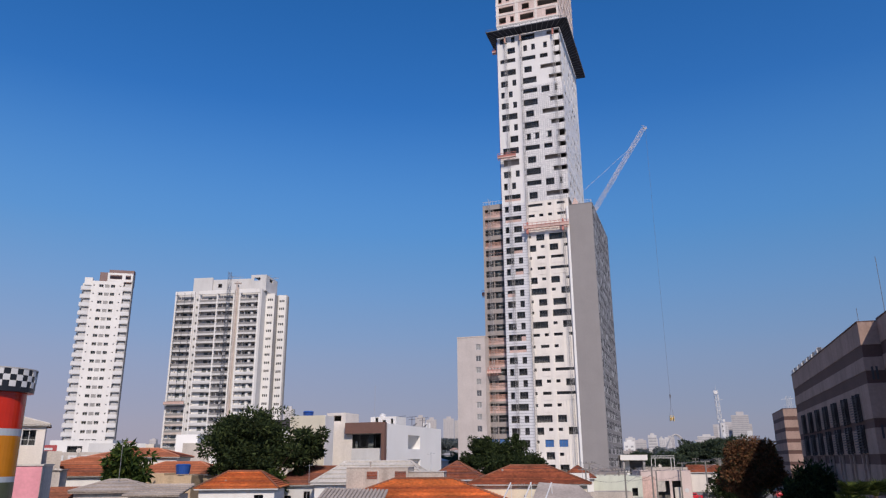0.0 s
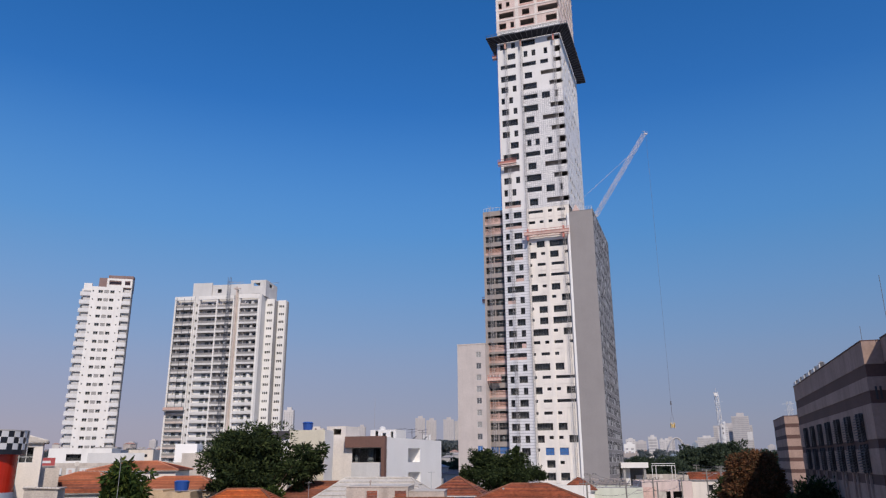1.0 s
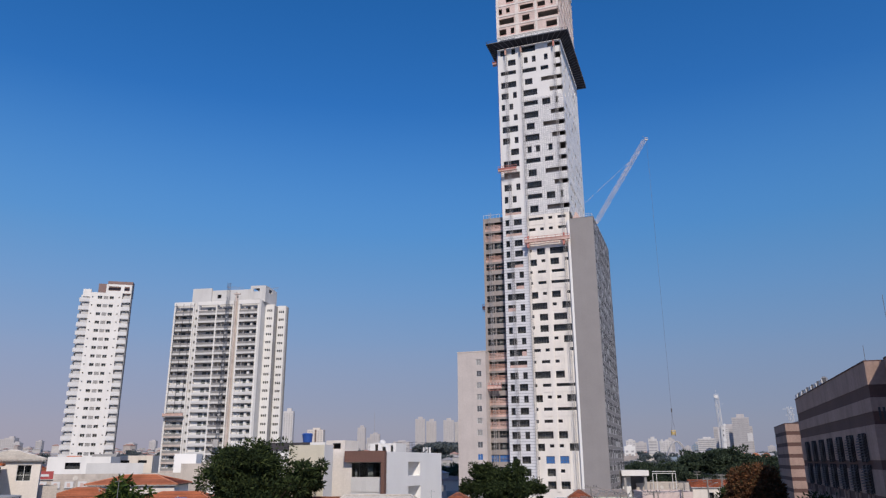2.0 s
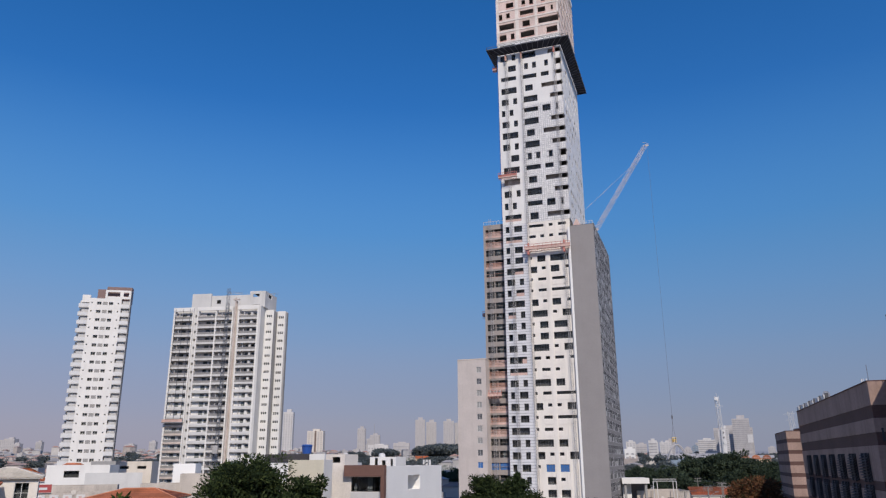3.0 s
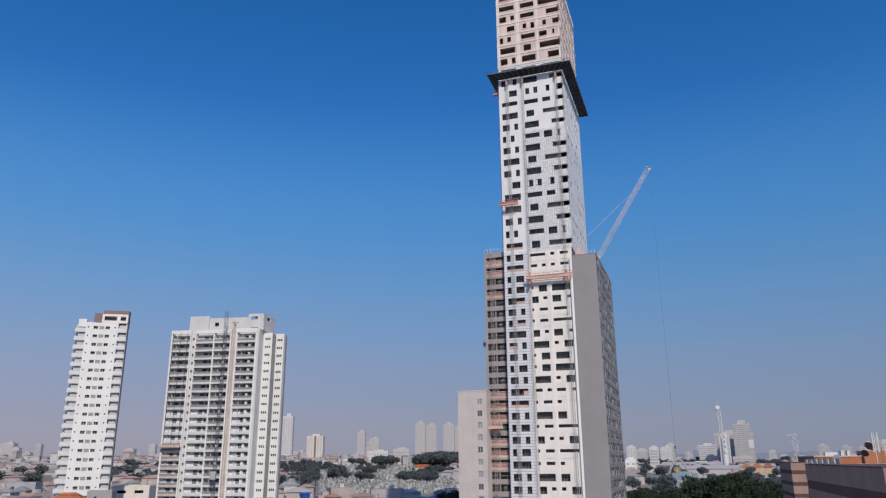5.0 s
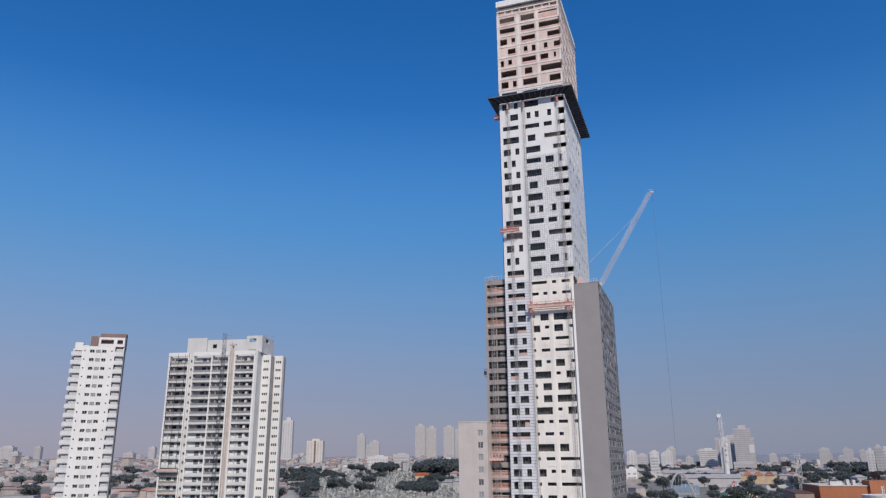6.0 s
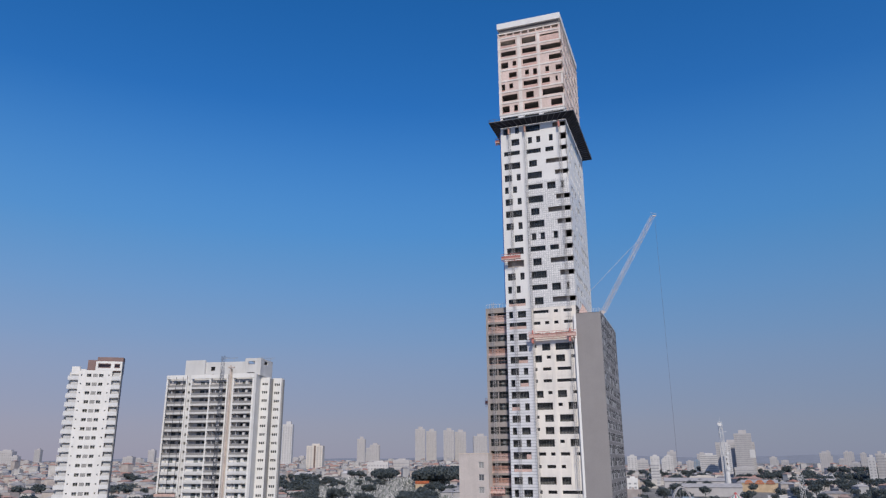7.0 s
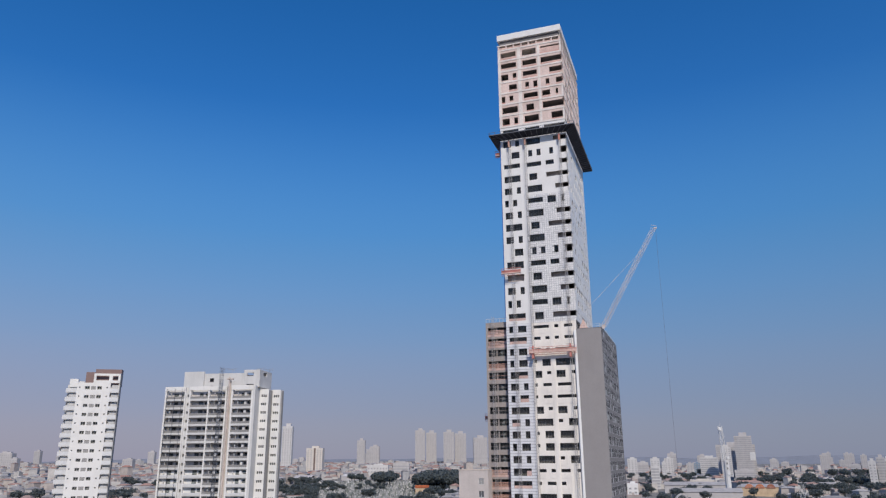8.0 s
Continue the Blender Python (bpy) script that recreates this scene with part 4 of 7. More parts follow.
def build_wide_tower():
    t = thing("apartment_tower", pose(-96.7, 255.6, 0, 0, 0, -7.4), "wide white apartment tower nearly finished, with long balconies", "building")
    top, pitch, first = 70.2, 2.83, 68.95
    bays = ((0.6, 7.1), (9.4, 15.7), (16.2, 21.9), (24.6, 31.2))
    storeys = 23
    wall, pier, grey = Bits(), Bits(), Bits()
    for a, b in ((0, 0.6), (7.1, 7.5), (9.0, 9.4), (15.7, 16.2), (21.9, 22.4), (24.1, 24.6), (31.2, 31.8)):
        pier.box(a, b, 0, 2.0 if a < 31 else 2.6, GROUND, top)
    part_each("pier", pier, PAINT_WHITE, t)
    holes = []
    for i in range(storeys):
        z = first - pitch * i
        for x in (7.9, 22.9):
            holes.append((x, x + 0.6, z - 2.0, z - 1.1))
    back = Bits()
    pierced(back, 7.5, 9.0, 0.7, 0.9, GROUND, top, [h for h in holes if h[0] < 9])
    pierced(back, 22.4, 24.1, 0.7, 0.9, GROUND, top, [h for h in holes if h[0] > 9])
    part("stair_strip", back, PAINT_LIGHT, t)
    part("interior", Bits().box(7.5, 9.0, 1.3, 1.4, GROUND, top).box(22.4, 24.1, 1.3, 1.4, GROUND, top), SHADE_CONCRETE, t)
    rear = Bits().box(0, 31.8, 2.0, 2.2, GROUND, top).box(0, 0.3, 2.2, 18, GROUND, top).box(0.3, 31.5, 17.7, 18, GROUND, top).box(0.3, 31.5, 2.2, 17.7, top - 0.3, top)
    part("wall", rear, PAINT_LIGHT, t)
    part("parapet", Bits().box(0, 7.5, -0.15, 0.25, top - 1.0, top + 0.3).box(9.0, 22.4, -0.15, 0.25, top - 1.0, top + 0.3).box(24.1, 31.8, -0.15, 0.25, top - 1.0, top + 0.5), PAINT_WHITE, t)
    floor_, front, solid, doors, doors_b = {}, {}, {}, {}, {}
    for k, (a, b) in enumerate(bays):
        floor_[k] = Bits().box(a, b, -0.12, 1.99, -0.18, 0.0).box(a, b, -0.12, 0.05, 0.001, 0.24).box(a, b, -0.12, 0.05, -0.46, -0.181).mesh("balcony", PAINT_LIGHT)
        front[k] = Bits().box(a, b, -0.06, 0.0, 0.24, 0.62).mesh("parapet", PALE_GLASS)
        solid[k] = Bits().box(a, b, -0.06, 0.0, 0.24, 1.0).mesh("parapet", RAIL_GREY)
    # greyer back walls for the upper storeys and the third bay
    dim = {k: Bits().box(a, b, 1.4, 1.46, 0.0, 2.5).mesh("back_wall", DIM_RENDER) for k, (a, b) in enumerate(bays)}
    pale = {k: Bits().box(a, b, 1.0, 1.06, 0.0, 2.5).mesh("back_wall", PAINT_WHITE) for k, (a, b) in enumerate(bays)}
    screen = Bits().box(0, 0.12, 0, 0.6, 0, 2.36).mesh("partition", PAINT_LIGHT)
    rng = random.Random(5)
    for i in range(storeys):
        z = first - pitch * (i + 1)
        for k, (a, b) in enumerate(bays):
            ob = put("balcony", floor_[k], t, pose(0, 0, z))
            dull = (k == 0 and i > 12) or (k == 2)
            put("parapet", solid[k] if dull or i < 9 else front[k], ob)
            back = 1.4 if k == 2 or i < 9 else 1.0
            window(t, pose(a + 2.3 + 0.3 * (k % 2), back - 0.1, z), 1.5, 2.1, FRAME_GREY, GLASS, 0.7)
            window(t, pose(b - 1.5, back - 0.1, z + 0.9), 1.1, 1.1, FRAME_GREY, GLASS, 0.6)
            if k != 1:
                put("partition", screen, ob, pose(a + (1.4 if k == 0 else 1.7), 0.35, 0.0))
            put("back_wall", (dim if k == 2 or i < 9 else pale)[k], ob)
            if dull and k == 0:
                put("fascia", Bits().box(a, b, -0.14, -0.121, -0.46, 0.24).mesh("fascia", RUST_NET), ob)
            if k == 3 or (k == 2 and i % 2):
                put("laundry_screen", Bits().box(b - 2.6, b - 1.7, 0.5, 0.55, 0.0, 2.1).mesh("laundry_screen", PAINT_WHITE if i > 7 else PAINT_LIGHT), ob)
    # stepped right-hand volumes
    steps = Bits()
    holes = []
    for i in range(storeys):
        z = first - pitch * i - 1.6
        holes += [(c + 0.68 * q, c + 0.68 * q + 0.54, z - 0.45, z + 0.45) for c in (33.2, 36.5) for q in range(3)]
    cap = top - 0.6
    pierced(steps, 32.6, 35.8, 4.2, 4.45, GROUND, cap, [h for h in holes if h[0] < 36])
    pierced(steps, 36.1, 39.0, 7.2, 7.45, GROUND, cap, [h for h in holes if h[0] > 36])
    steps.box(38.8, 39.0, 7.45, 10.0, GROUND, cap).box(32.6, 38.8, 9.8, 10.0, GROUND, cap).box(32.6, 35.6, 4.45, 9.8, cap - 0.3, cap - 0.02).box(35.8, 38.8, 7.45, 9.8, cap - 0.3, cap - 0.02)
    part("stepped_wall", steps, PAINT_WHITE, t)
    part("corner_pier", Bits().box(31.81, 32.59, 0.0, 17.9, GROUND, top + 0.3), PAINT_LIGHT, t)
    # recess and far edge between the white steps: shade given as grey paint
    part("groove", Bits().box(35.6, 35.79, 4.46, 7.6, GROUND, cap - 0.3).box(35.8, 36.09, 7.5, 7.6, GROUND, cap - 0.3), PAINT_GREY, t)
    part("side_pier", Bits().box(39.01, 39.3, 8.0, 9.6, GROUND, top - 1), PAINT_GREY, t)
    part("interior", Bits().box(32.7, 35.5, 5.0, 5.1, GROUND, top - 1).box(36.2, 38.7, 8.2, 8.3, GROUND, top - 1), SHADE_CONCRETE, t)
    for h in holes:
        window(t, pose(h[0], 4.3 if h[0] < 36 else 7.3, h[2]), h[1] - h[0], h[3] - h[2], FRAME_WHITE, GLASS, 0.55)
    # roof house
    house = Bits()
    pierced(house, 5.2, 27.5, 3.0, 3.3, top, 75.2, [(14.5, 16.0, 72.2, 73.6), (15.0, 15.8, 70.4, 71.0)])
    house.box(5.2, 5.5, 3.3, 13, top, 75.2).box(5.5, 27.5, 12.7, 13, top, 75.2).box(8.5, 27.5, 3.3, 12.7, 74.6, 74.8)
    pierced(house, 27.5, 33.2, 1.6, 1.9, top, 76.1, [(28.6, 31.0, 74.0, 75.1), (28.4, 31.2, 70.4, 71.2)])
    house.box(27.5, 27.8, 1.9, 3.0, top, 76.1).box(32.9, 33.2, 1.9, 5, top, 76.1).box(32.9, 33.2, 5, 8, top, 74.2).box(32.9, 33.2, 5, 8, 75.4, 76.1).box(32.9, 33.2, 8, 13, top, 76.1).box(27.5, 32.9, 12.7, 13, top, 76.1).box(27.8, 32.9, 1.9, 12.7, 75.7, 75.9)
    house.box(5.4, 12.6, 2.2, 2.99, top, 75.9)
    part("roof_house", house, PAINT_LIGHT, t, "pale grey roof house")
    part("interior", Bits().box(9, 32.5, 4.2, 4.3, top, 74.5), SHADE_CONCRETE, t)
    ant = Bits()
    for x, y in ((18.0, 7), (20.5, 8), (31.0, 8), (33.0, 11)):
        ant.bar((x, y, 74.8), (x, y, 77.4), 0.05).bar((x - 1.6, y, 77.2), (x + 1.6, y, 77.4), 0.05).bar((x - 1.2, y - 0.6, 76.9), (x + 1.2, y + 0.6, 77.0), 0.05)
    part("antenna", ant, STEEL, t)
    hoist = thing("hoist_mast", pose(-96.7, 255.6, 0, 0, 0, -7.4), "dark lattice hoist mast standing against the white tower", "mast")
    part("lattice", lattice(Bits(), (20.6, -1.2, GROUND), (20.6, -1.2, 76.8), 0.45, 1.4, 0.045, (0, 1, 0)), NET_RIB, hoist)
    part("cage", Bits().box(19.7, 21.5, -2.6, -2.0, 20.0, 22.6), MAST_STEEL, hoist)
    rope = thing("debris_chute", pose(-96.7, 255.6, 0, 0, 0, -7.4), "dusty beige debris chute down the white tower", "chute")
    part("tube", Bits().tube(23.2, -0.3, GROUND + 4, 73.5, 0.28, 0.28, 10).box(22.3, 24.6, -0.8, 0.1, 72.6, 73.0), RUST_NET, rope)
    part("net", Bits().box(22.9, 23.6, 0.45, 0.5, GROUND + 2, 72.4), RUST_NET, rope, "brownish net hung behind the chute")
    cradle = thing("work_cradle", pose(-96.7, 255.6, 0, 0, 0, -7.4), "red work cradle with mesh on the white tower", "platform")
    part("deck", Bits().box(0.2, 7.6, -1.5, -0.4, 30.2, 30.5), STEEL, cradle)
    part("mesh_sheet", Bits().box(0.2, 7.6, -1.5, -1.44, 30.5, 31.4), SALMON, cradle)
    lines = Bits()
    for x in (1.2, 4.0, 6.6):
        lines.bar((x, -0.9, 30.5), (x, -0.9, 69.8), 0.06)
    part("cable", lines, CABLE, cradle)


build_slim_tower()
build_wide_tower()
# ---------------------------------------------------------------- the white office block with the brown frame
def build_white_block():
    t = thing("office_block", pose(-8.4, 107.7, 0, 0, 0, -19.3), "white office block with a brown framed front window", "building")
    top = 16.4
    side, front, dark = Bits(), Bits(), Bits()
    holes = [(8.7, 13.8, 12.9, 15.0), (8.8, 14.0, 8.0, 11.4)]
    sk = Bits()
    pierced(sk, 0.3, 24.0, 0, 0.35, GROUND, top, holes)
    side.v = [(-y, x, z) for x, y, z in sk.v]
    side.f = [tuple(reversed(f)) for f in sk.f]
    side.box(-9.6, -0.35, 23.7, 24.0, GROUND, top).box(-9.6, -9.3, 0.6, 23.7, GROUND, top)
    # part of the sun on this wall is put into its whiter colour
    part("side_wall", side, BRIGHT_WHITE, t, "bright white side wall")
    for i, (a, b, c, d) in enumerate(holes):
        part("recess", Bits().box(-2.2, -2.05, a - 0.2, b + 0.2, c - 0.2, d + 0.2).box(-2.05, -0.36, a - 0.2, a, c - 0.2, d).box(-2.05, -0.36, b, b + 0.2, c - 0.2, d).box(-2.05, -0.36, a, b, c - 0.2, c - 0.002).box(-2.05, -0.36, a, b, d, d + 0.2), BRIGHT_WHITE, t)
        window(t, pose(-2.0, a + 0.1, c + 0.1, 0, 0, 90), 2.0, d - c - 0.3, FRAME_DARK if i == 0 else FRAME_WHITE, DARK_PANE if i == 0 else PALE_BLIND, 0.9)
    pierced(front, -9.6, 0.0, 0.3, 0.6, GROUND, top, [(-5.45, -0.55, 12.9, 14.9), (-5.45, -0.55, 7.4, 9.6)])
    part("front_wall", front, PAINT_PALE, t)
    part("spandrel", Bits().box(-5.45, -0.55, 0.18, 0.28, 10.9, 12.85).box(-5.45, -0.55, 0.18, 0.28, 9.7, 10.8), PAINT_LIGHT, t, "pale grey spandrel panels")
    part("brown_frame", Bits().box(-6.3, 0.05, -0.45, 0.29, 14.98, 16.55).box(-0.5, 0.05, -0.45, 0.29, GROUND, 14.97), BROWN_CLAD, t, "deep brown cladding frame")
    window(t, pose(-5.45, 0.4, 12.9), 4.9, 2.0, FRAME_DARK, GLASS, 1.2)
    window(t, pose(-5.45, 0.4, 7.4), 4.9, 2.2, FRAME_DARK, GLASS, 1.2)
    part("curtain", Bits().box(-3.1, -2.3, 0.9, 0.95, 12.9, 14.8).box(-1.3, -0.8, 0.9, 0.95, 12.9, 14.8).box(-5.2, -4.8, 0.9, 0.95, 12.9, 14.0), PALE_BLIND, t)
    part("interior", Bits().box(-9.2, -2.3, 5.0, 5.1, GROUND, 16).box(-9.2, -2.4, 0.7, 5.0, 12.5, 12.7), SHADE_CONCRETE, t)
    part("roof", Bits().box(-9.3, -0.35, 0.6, 23.7, 16.0, 16.15), ROOF_GREY, t)
    # stair tower with a small square window and roof kiosk
    st = Bits()
    pierced(st, -9.9, -6.75, 0.62, 0.9, 14.0, 18.1, [(-8.8, -7.5, 16.9, 17.7)])
    st.box(-9.9, -9.6, 0.9, 5.0, 14, 18.1).box(-7.05, -6.75, 0.9, 5.0, 14, 18.1).box(-9.6, -7.05, 4.7, 5.0, 14, 18.1).box(-9.6, -7.05, 0.9, 4.7, 17.8, 18.0)
    part("stair_tower", st, PAINT_PALE, t)
    kiosk = Bits()
    pierced(kiosk, -5.2, -0.9, 6.0, 6.2, 16.15, 17.7, [(-4.4, -3.9, 16.3, 17.6), (-3.2, -2.6, 16.3, 17.2), (-1.8, -1.4, 16.3, 17.4)])
    kiosk.box(-5.2, -5.0, 6.2, 10, 16.15, 17.7).box(-1.1, -0.9, 6.2, 10, 16.15, 17.7).box(-5.0, -1.1, 9.8, 10, 16.15, 17.7).box(-5.0, -1.1, 6.2, 9.8, 17.5, 17.6)
    part("roof_kiosk", kiosk, PAINT_WHITE, t)
    tank = thing("water_tank", pose(-9.6, 116.4, 17.6), "round white water tank on the office roof", "water tank")
    part("body", Bits().tube(0, 0, 0, 0.55, 0.55, 0.5, 14), FRAME_WHITE, tank)
    part("lid", Bits().tube(0, 0, 0.55, 0.7, 0.45, 0.2, 14), FRAME_WHITE, tank)
    for x, y in ((-2.0, 10.5), (-0.9, 12.5), (-0.4, 16.0)):
        a = thing("roof_antenna", pose(-8.4, 107.7, 0, 0, 0, -19.3), "thin aerial with crossbars on the office roof", "antenna", "roof aerials")
        part("pole", Bits().bar((x, y, 16.15), (x, y, 18.0), 0.05), CABLE, a)
        part("crossbars", Bits().bar((x - 0.9, y, 17.9), (x + 0.9, y, 18.0), 0.04).bar((x - 0.6, y - 0.2, 17.5), (x + 0.7, y + 0.2, 17.6), 0.04).bar((x + 0.1, y, 16.4), (x + 0.8, y, 16.9), 0.1), CABLE, a)
    for i in range(3):
        c = thing("vent_pipe", pose(-8.4, 107.7, 0, 0, 0, -19.3), "short white vent pipe on the office roof", "vent", "roof vents")
        part("pipe", Bits().tube(-1.4 + 0.55 * i, 19, 16.15, 17.3, 0.2, 0.2, 10), FRAME_WHITE, c)
    fl = thing("flagpole", pose(-10.8, 116.0, 18.0), "thin bare metal mast on the roof", "mast")
    part("pole", Bits().bar((0, 0, 0), (0, 0, 4.6), 0.03), STEEL, fl)


def plain_block(name, label, at, w, d, h, wall, windows=(), roof=ROOF_GREY, parapet=0.5, base=GROUND):
    """A flat-roofed building: windows are (x, z, width, height) on its front."""
    t = thing(name, at, label, "building")
    b = Bits()
    pierced(b, 0, w, 0, 0.25, 0, h, [(x, x + ww, z, z + hh) for x, z, ww, hh in windows])
    b.box(0, 0.25, 0.25, d, 0, h).box(w - 0.25, w, 0.25, d, 0, h).box(0.25, w - 0.25, d - 0.25, d, 0, h)
    part("wall", b, wall, t)
    part("roof", Bits().box(0.25, w - 0.25, 0.25, d - 0.25, h - parapet - 0.15, h - parapet), roof, t)
    if windows:
        # dark sheet behind the windows, coloured as the shade of the rooms
        part("interior", Bits().box(0.26, w - 0.26, 1.0, 1.1, 0, h - parapet - 0.2), SHADE_CONCRETE, t)
        for x, z, ww, hh in windows:
            window(t, pose(x, 0.12, z), ww, hh, FRAME_DARK, GLASS, 0.8)
    return t


def build_beige_pair():
    t = plain_block("office_block", "tall beige plain block with a white side wall", pose(-21.6, 104.5, GROUND, 0, 0, -12), 5.2, 3.4, 14.8, PAINT_OLIVE)
    part("side_skin", Bits().box(5.2, 5.23, 0.02, 3.4, 0, 14.8), PAINT_WHITE, t)
    v = plain_block("office_block", "white apartment block with small side windows", pose(-16.0, 112.0, GROUND, 0, 0, -12), 2.6, 10, 14.0, PAINT_WHITE, [(0.3, 9, 0.6, 1.4), (0.3, 5.8, 0.6, 1.4), (0.3, 12, 0.6, 1.2)])
    k = thing("water_tank", pose(-25.0, 136.8, 18.5), "dark blue plastic water tank on a roof", "water tank")
    part("body", Bits().tube(0, 0, 0, 1.35, 0.8, 0.95, 16), BLUE_TANK, k)
    part("lid", Bits().tube(0, 0, 1.35, 1.6, 1.05, 0.8, 16), BLUE_TANK, k)
    w = plain_block("office_block", "white building with a low roof terrace", pose(-32.0, 134.5, GROUND, 0, 0, -8), 11, 12, 15.9, PAINT_WHITE, [(1, 10, 1.4, 1.2), (4, 10, 1.4, 1.2), (8, 10, 1.4, 1.2)], parapet=0.2)
    part("fascia", Bits().box(-0.1, 8.2, -0.14, -0.01, 14.5, 15.9), LOUVRE, w, "dark sheet fascia under the roof edge")
    plain_block("stair_box", "small white stair box on the roofs behind the office", pose(-20.6, 138.0, GROUND, 0, 0, -8), 4.4, 5, 14.4, PAINT_WHITE, parapet=0.1)
    q = thing("water_tank", pose(-18.4, 140.0, 16.8), "light blue plastic water tank on a roof", "water tank")
    part("body", Bits().tube(0, 0, 0, 0.8, 0.5, 0.58, 14), AQUA_TANK, q)
    part("lid", Bits().tube(0, 0, 0.8, 1.0, 0.6, 0.3, 14), AQUA_TANK, q)
    e = plain_block("stair_box", "small blue-painted stair box behind the office block", pose(-11.2, 128.0, GROUND, 0, 0, -19), 2.0, 3.0, 14.3, BLUE_WALL, parapet=0.1)


def build_far_white_roofs():
    # low commercial blocks under the slim tower and behind the street
    rng = random.Random(21)
    plain_block("shop_block", "pale two-storey shop block with a long parapet", pose(-75.0, 139.0, GROUND, 0, 0, 20), 14, 6, 10.6, PLASTER, [(1.0, 8.3, 1.3, 1.1), (6.5, 8.3, 1.3, 1.1), (12, 8.3, 1.3, 1.1)])
    plain_block("shop_block", "white stucco block with stepped roof", pose(-74.0, 156.0, GROUND, 0, 0, 22), 11, 5, 12.6, PAINT_LIGHT)
    plain_block("shop_block", "grey rendered block with a low wall", pose(-60.0, 150.0, GROUND, 0, 0, 20), 8, 6, 10.6, PLASTER)
    plain_block("shop_block", "long pale warehouse with ribbed upper wall", pose(-53.0, 152.0, GROUND, 0, 0, 16), 18, 8, 12.4, PLASTER)
    plain_block("shop_block", "tan rendered shop block", pose(-40.0, 130.0, GROUND, 0, 0, -5), 14, 14, 10.2, PAINT_BEIGE, [(8.0, 5.5, 2.2, 1.2), (10.6, 5.5, 1.4, 1.2)])
    plain_block("shop_block", "white stair box above a flat roof", pose(-37.5, 128.0, GROUND, 0, 0, -5), 5.5, 6, 12.7, PAINT_WHITE)
    plain_block("shop_block", "bare grey concrete block below the slim tower", pose(-104.0, 222.0, GROUND, 0, 0, 12), 6.8, 6, 15.2, PAINT_GREY, [(2.0, 12.0, 0.7, 1.6)])
    plain_block("shop_block", "white flat-roofed block with a dark garage opening", pose(-99.0, 188.0, GROUND, 0, 0, 8), 15, 8, 14.2, PAINT_WHITE, [(4.2, 11.2, 3.6, 1.6)], parapet=0.6)
    plain_block("shop_block", "beige flat warehouse between the two white towers", pose(-118.0, 270.0, GROUND, 0, 0, 6), 13, 9, 15.2, PAINT_PALE, [(2.0, 12.6, 3.0, 1.0), (8.0, 12.6, 3.0, 1.0)])
    plain_block("shop_block", "white stair box above a pale roof", pose(-57.4, 160.0, GROUND, 0, 0, 4), 4.6, 5, 14.4, BRIGHT_WHITE)
    sign = thing("shop_sign", pose(-66.6, 117.2, 0, 0, 0, 22), "red shop sign with pale illegible lettering", "sign")
    part("board", Bits().box(0, 5.4, 0, 0.15, 12.7, 13.9), SIGN_RED, sign)
    part("lettering", Bits().box(0.5, 4.8, -0.03, -0.002, 13.1, 13.45), FRAME_WHITE, sign)
    shop = plain_block("shop_block", "pinkish grey shop block with a row of small signs", pose(-66.0, 117.8, GROUND, 0, 0, 22), 15, 6, 10.1, PLASTER, [(3.4, 5.8, 1.2, 1.1), (8.2, 5.8, 1.2, 1.1), (11.4, 5.8, 1.2, 1.1)])
    for i in range(5):
        b = thing("shop_sign", pose(-65.3 + i * 1.76, 117.85 + i * 0.71, 0, 0, 0, 22), "small pale square sign on a shop wall", "sign", "row of small signs")
        part("board", Bits().box(0, 1.25, 0, 0.1, 11.3, 12.3), FRAME_WHITE, b)
        part("mark", Bits().box(0.35, 0.8, -0.02, -0.002, 11.5, 12.05), SALMON, b)


# ---------------------------------------------------------------- the banded building on the right and its rear block
def banded(bits_l, bits_d, x0, x1, y0, y1, z0, z1, bands):
    """Courses of alternating stone round a block; bands lists the heights of the seams from the top."""
    z, dark = z1, False
    for h in bands:
        (bits_d if dark else bits_l).box(x0 + (0.06 if dark else 0), x1, y0 + (0.06 if dark else 0), y1, max(z0, z - h), z)
        z, dark = z - h, not dark
        if z <= z0:
            break


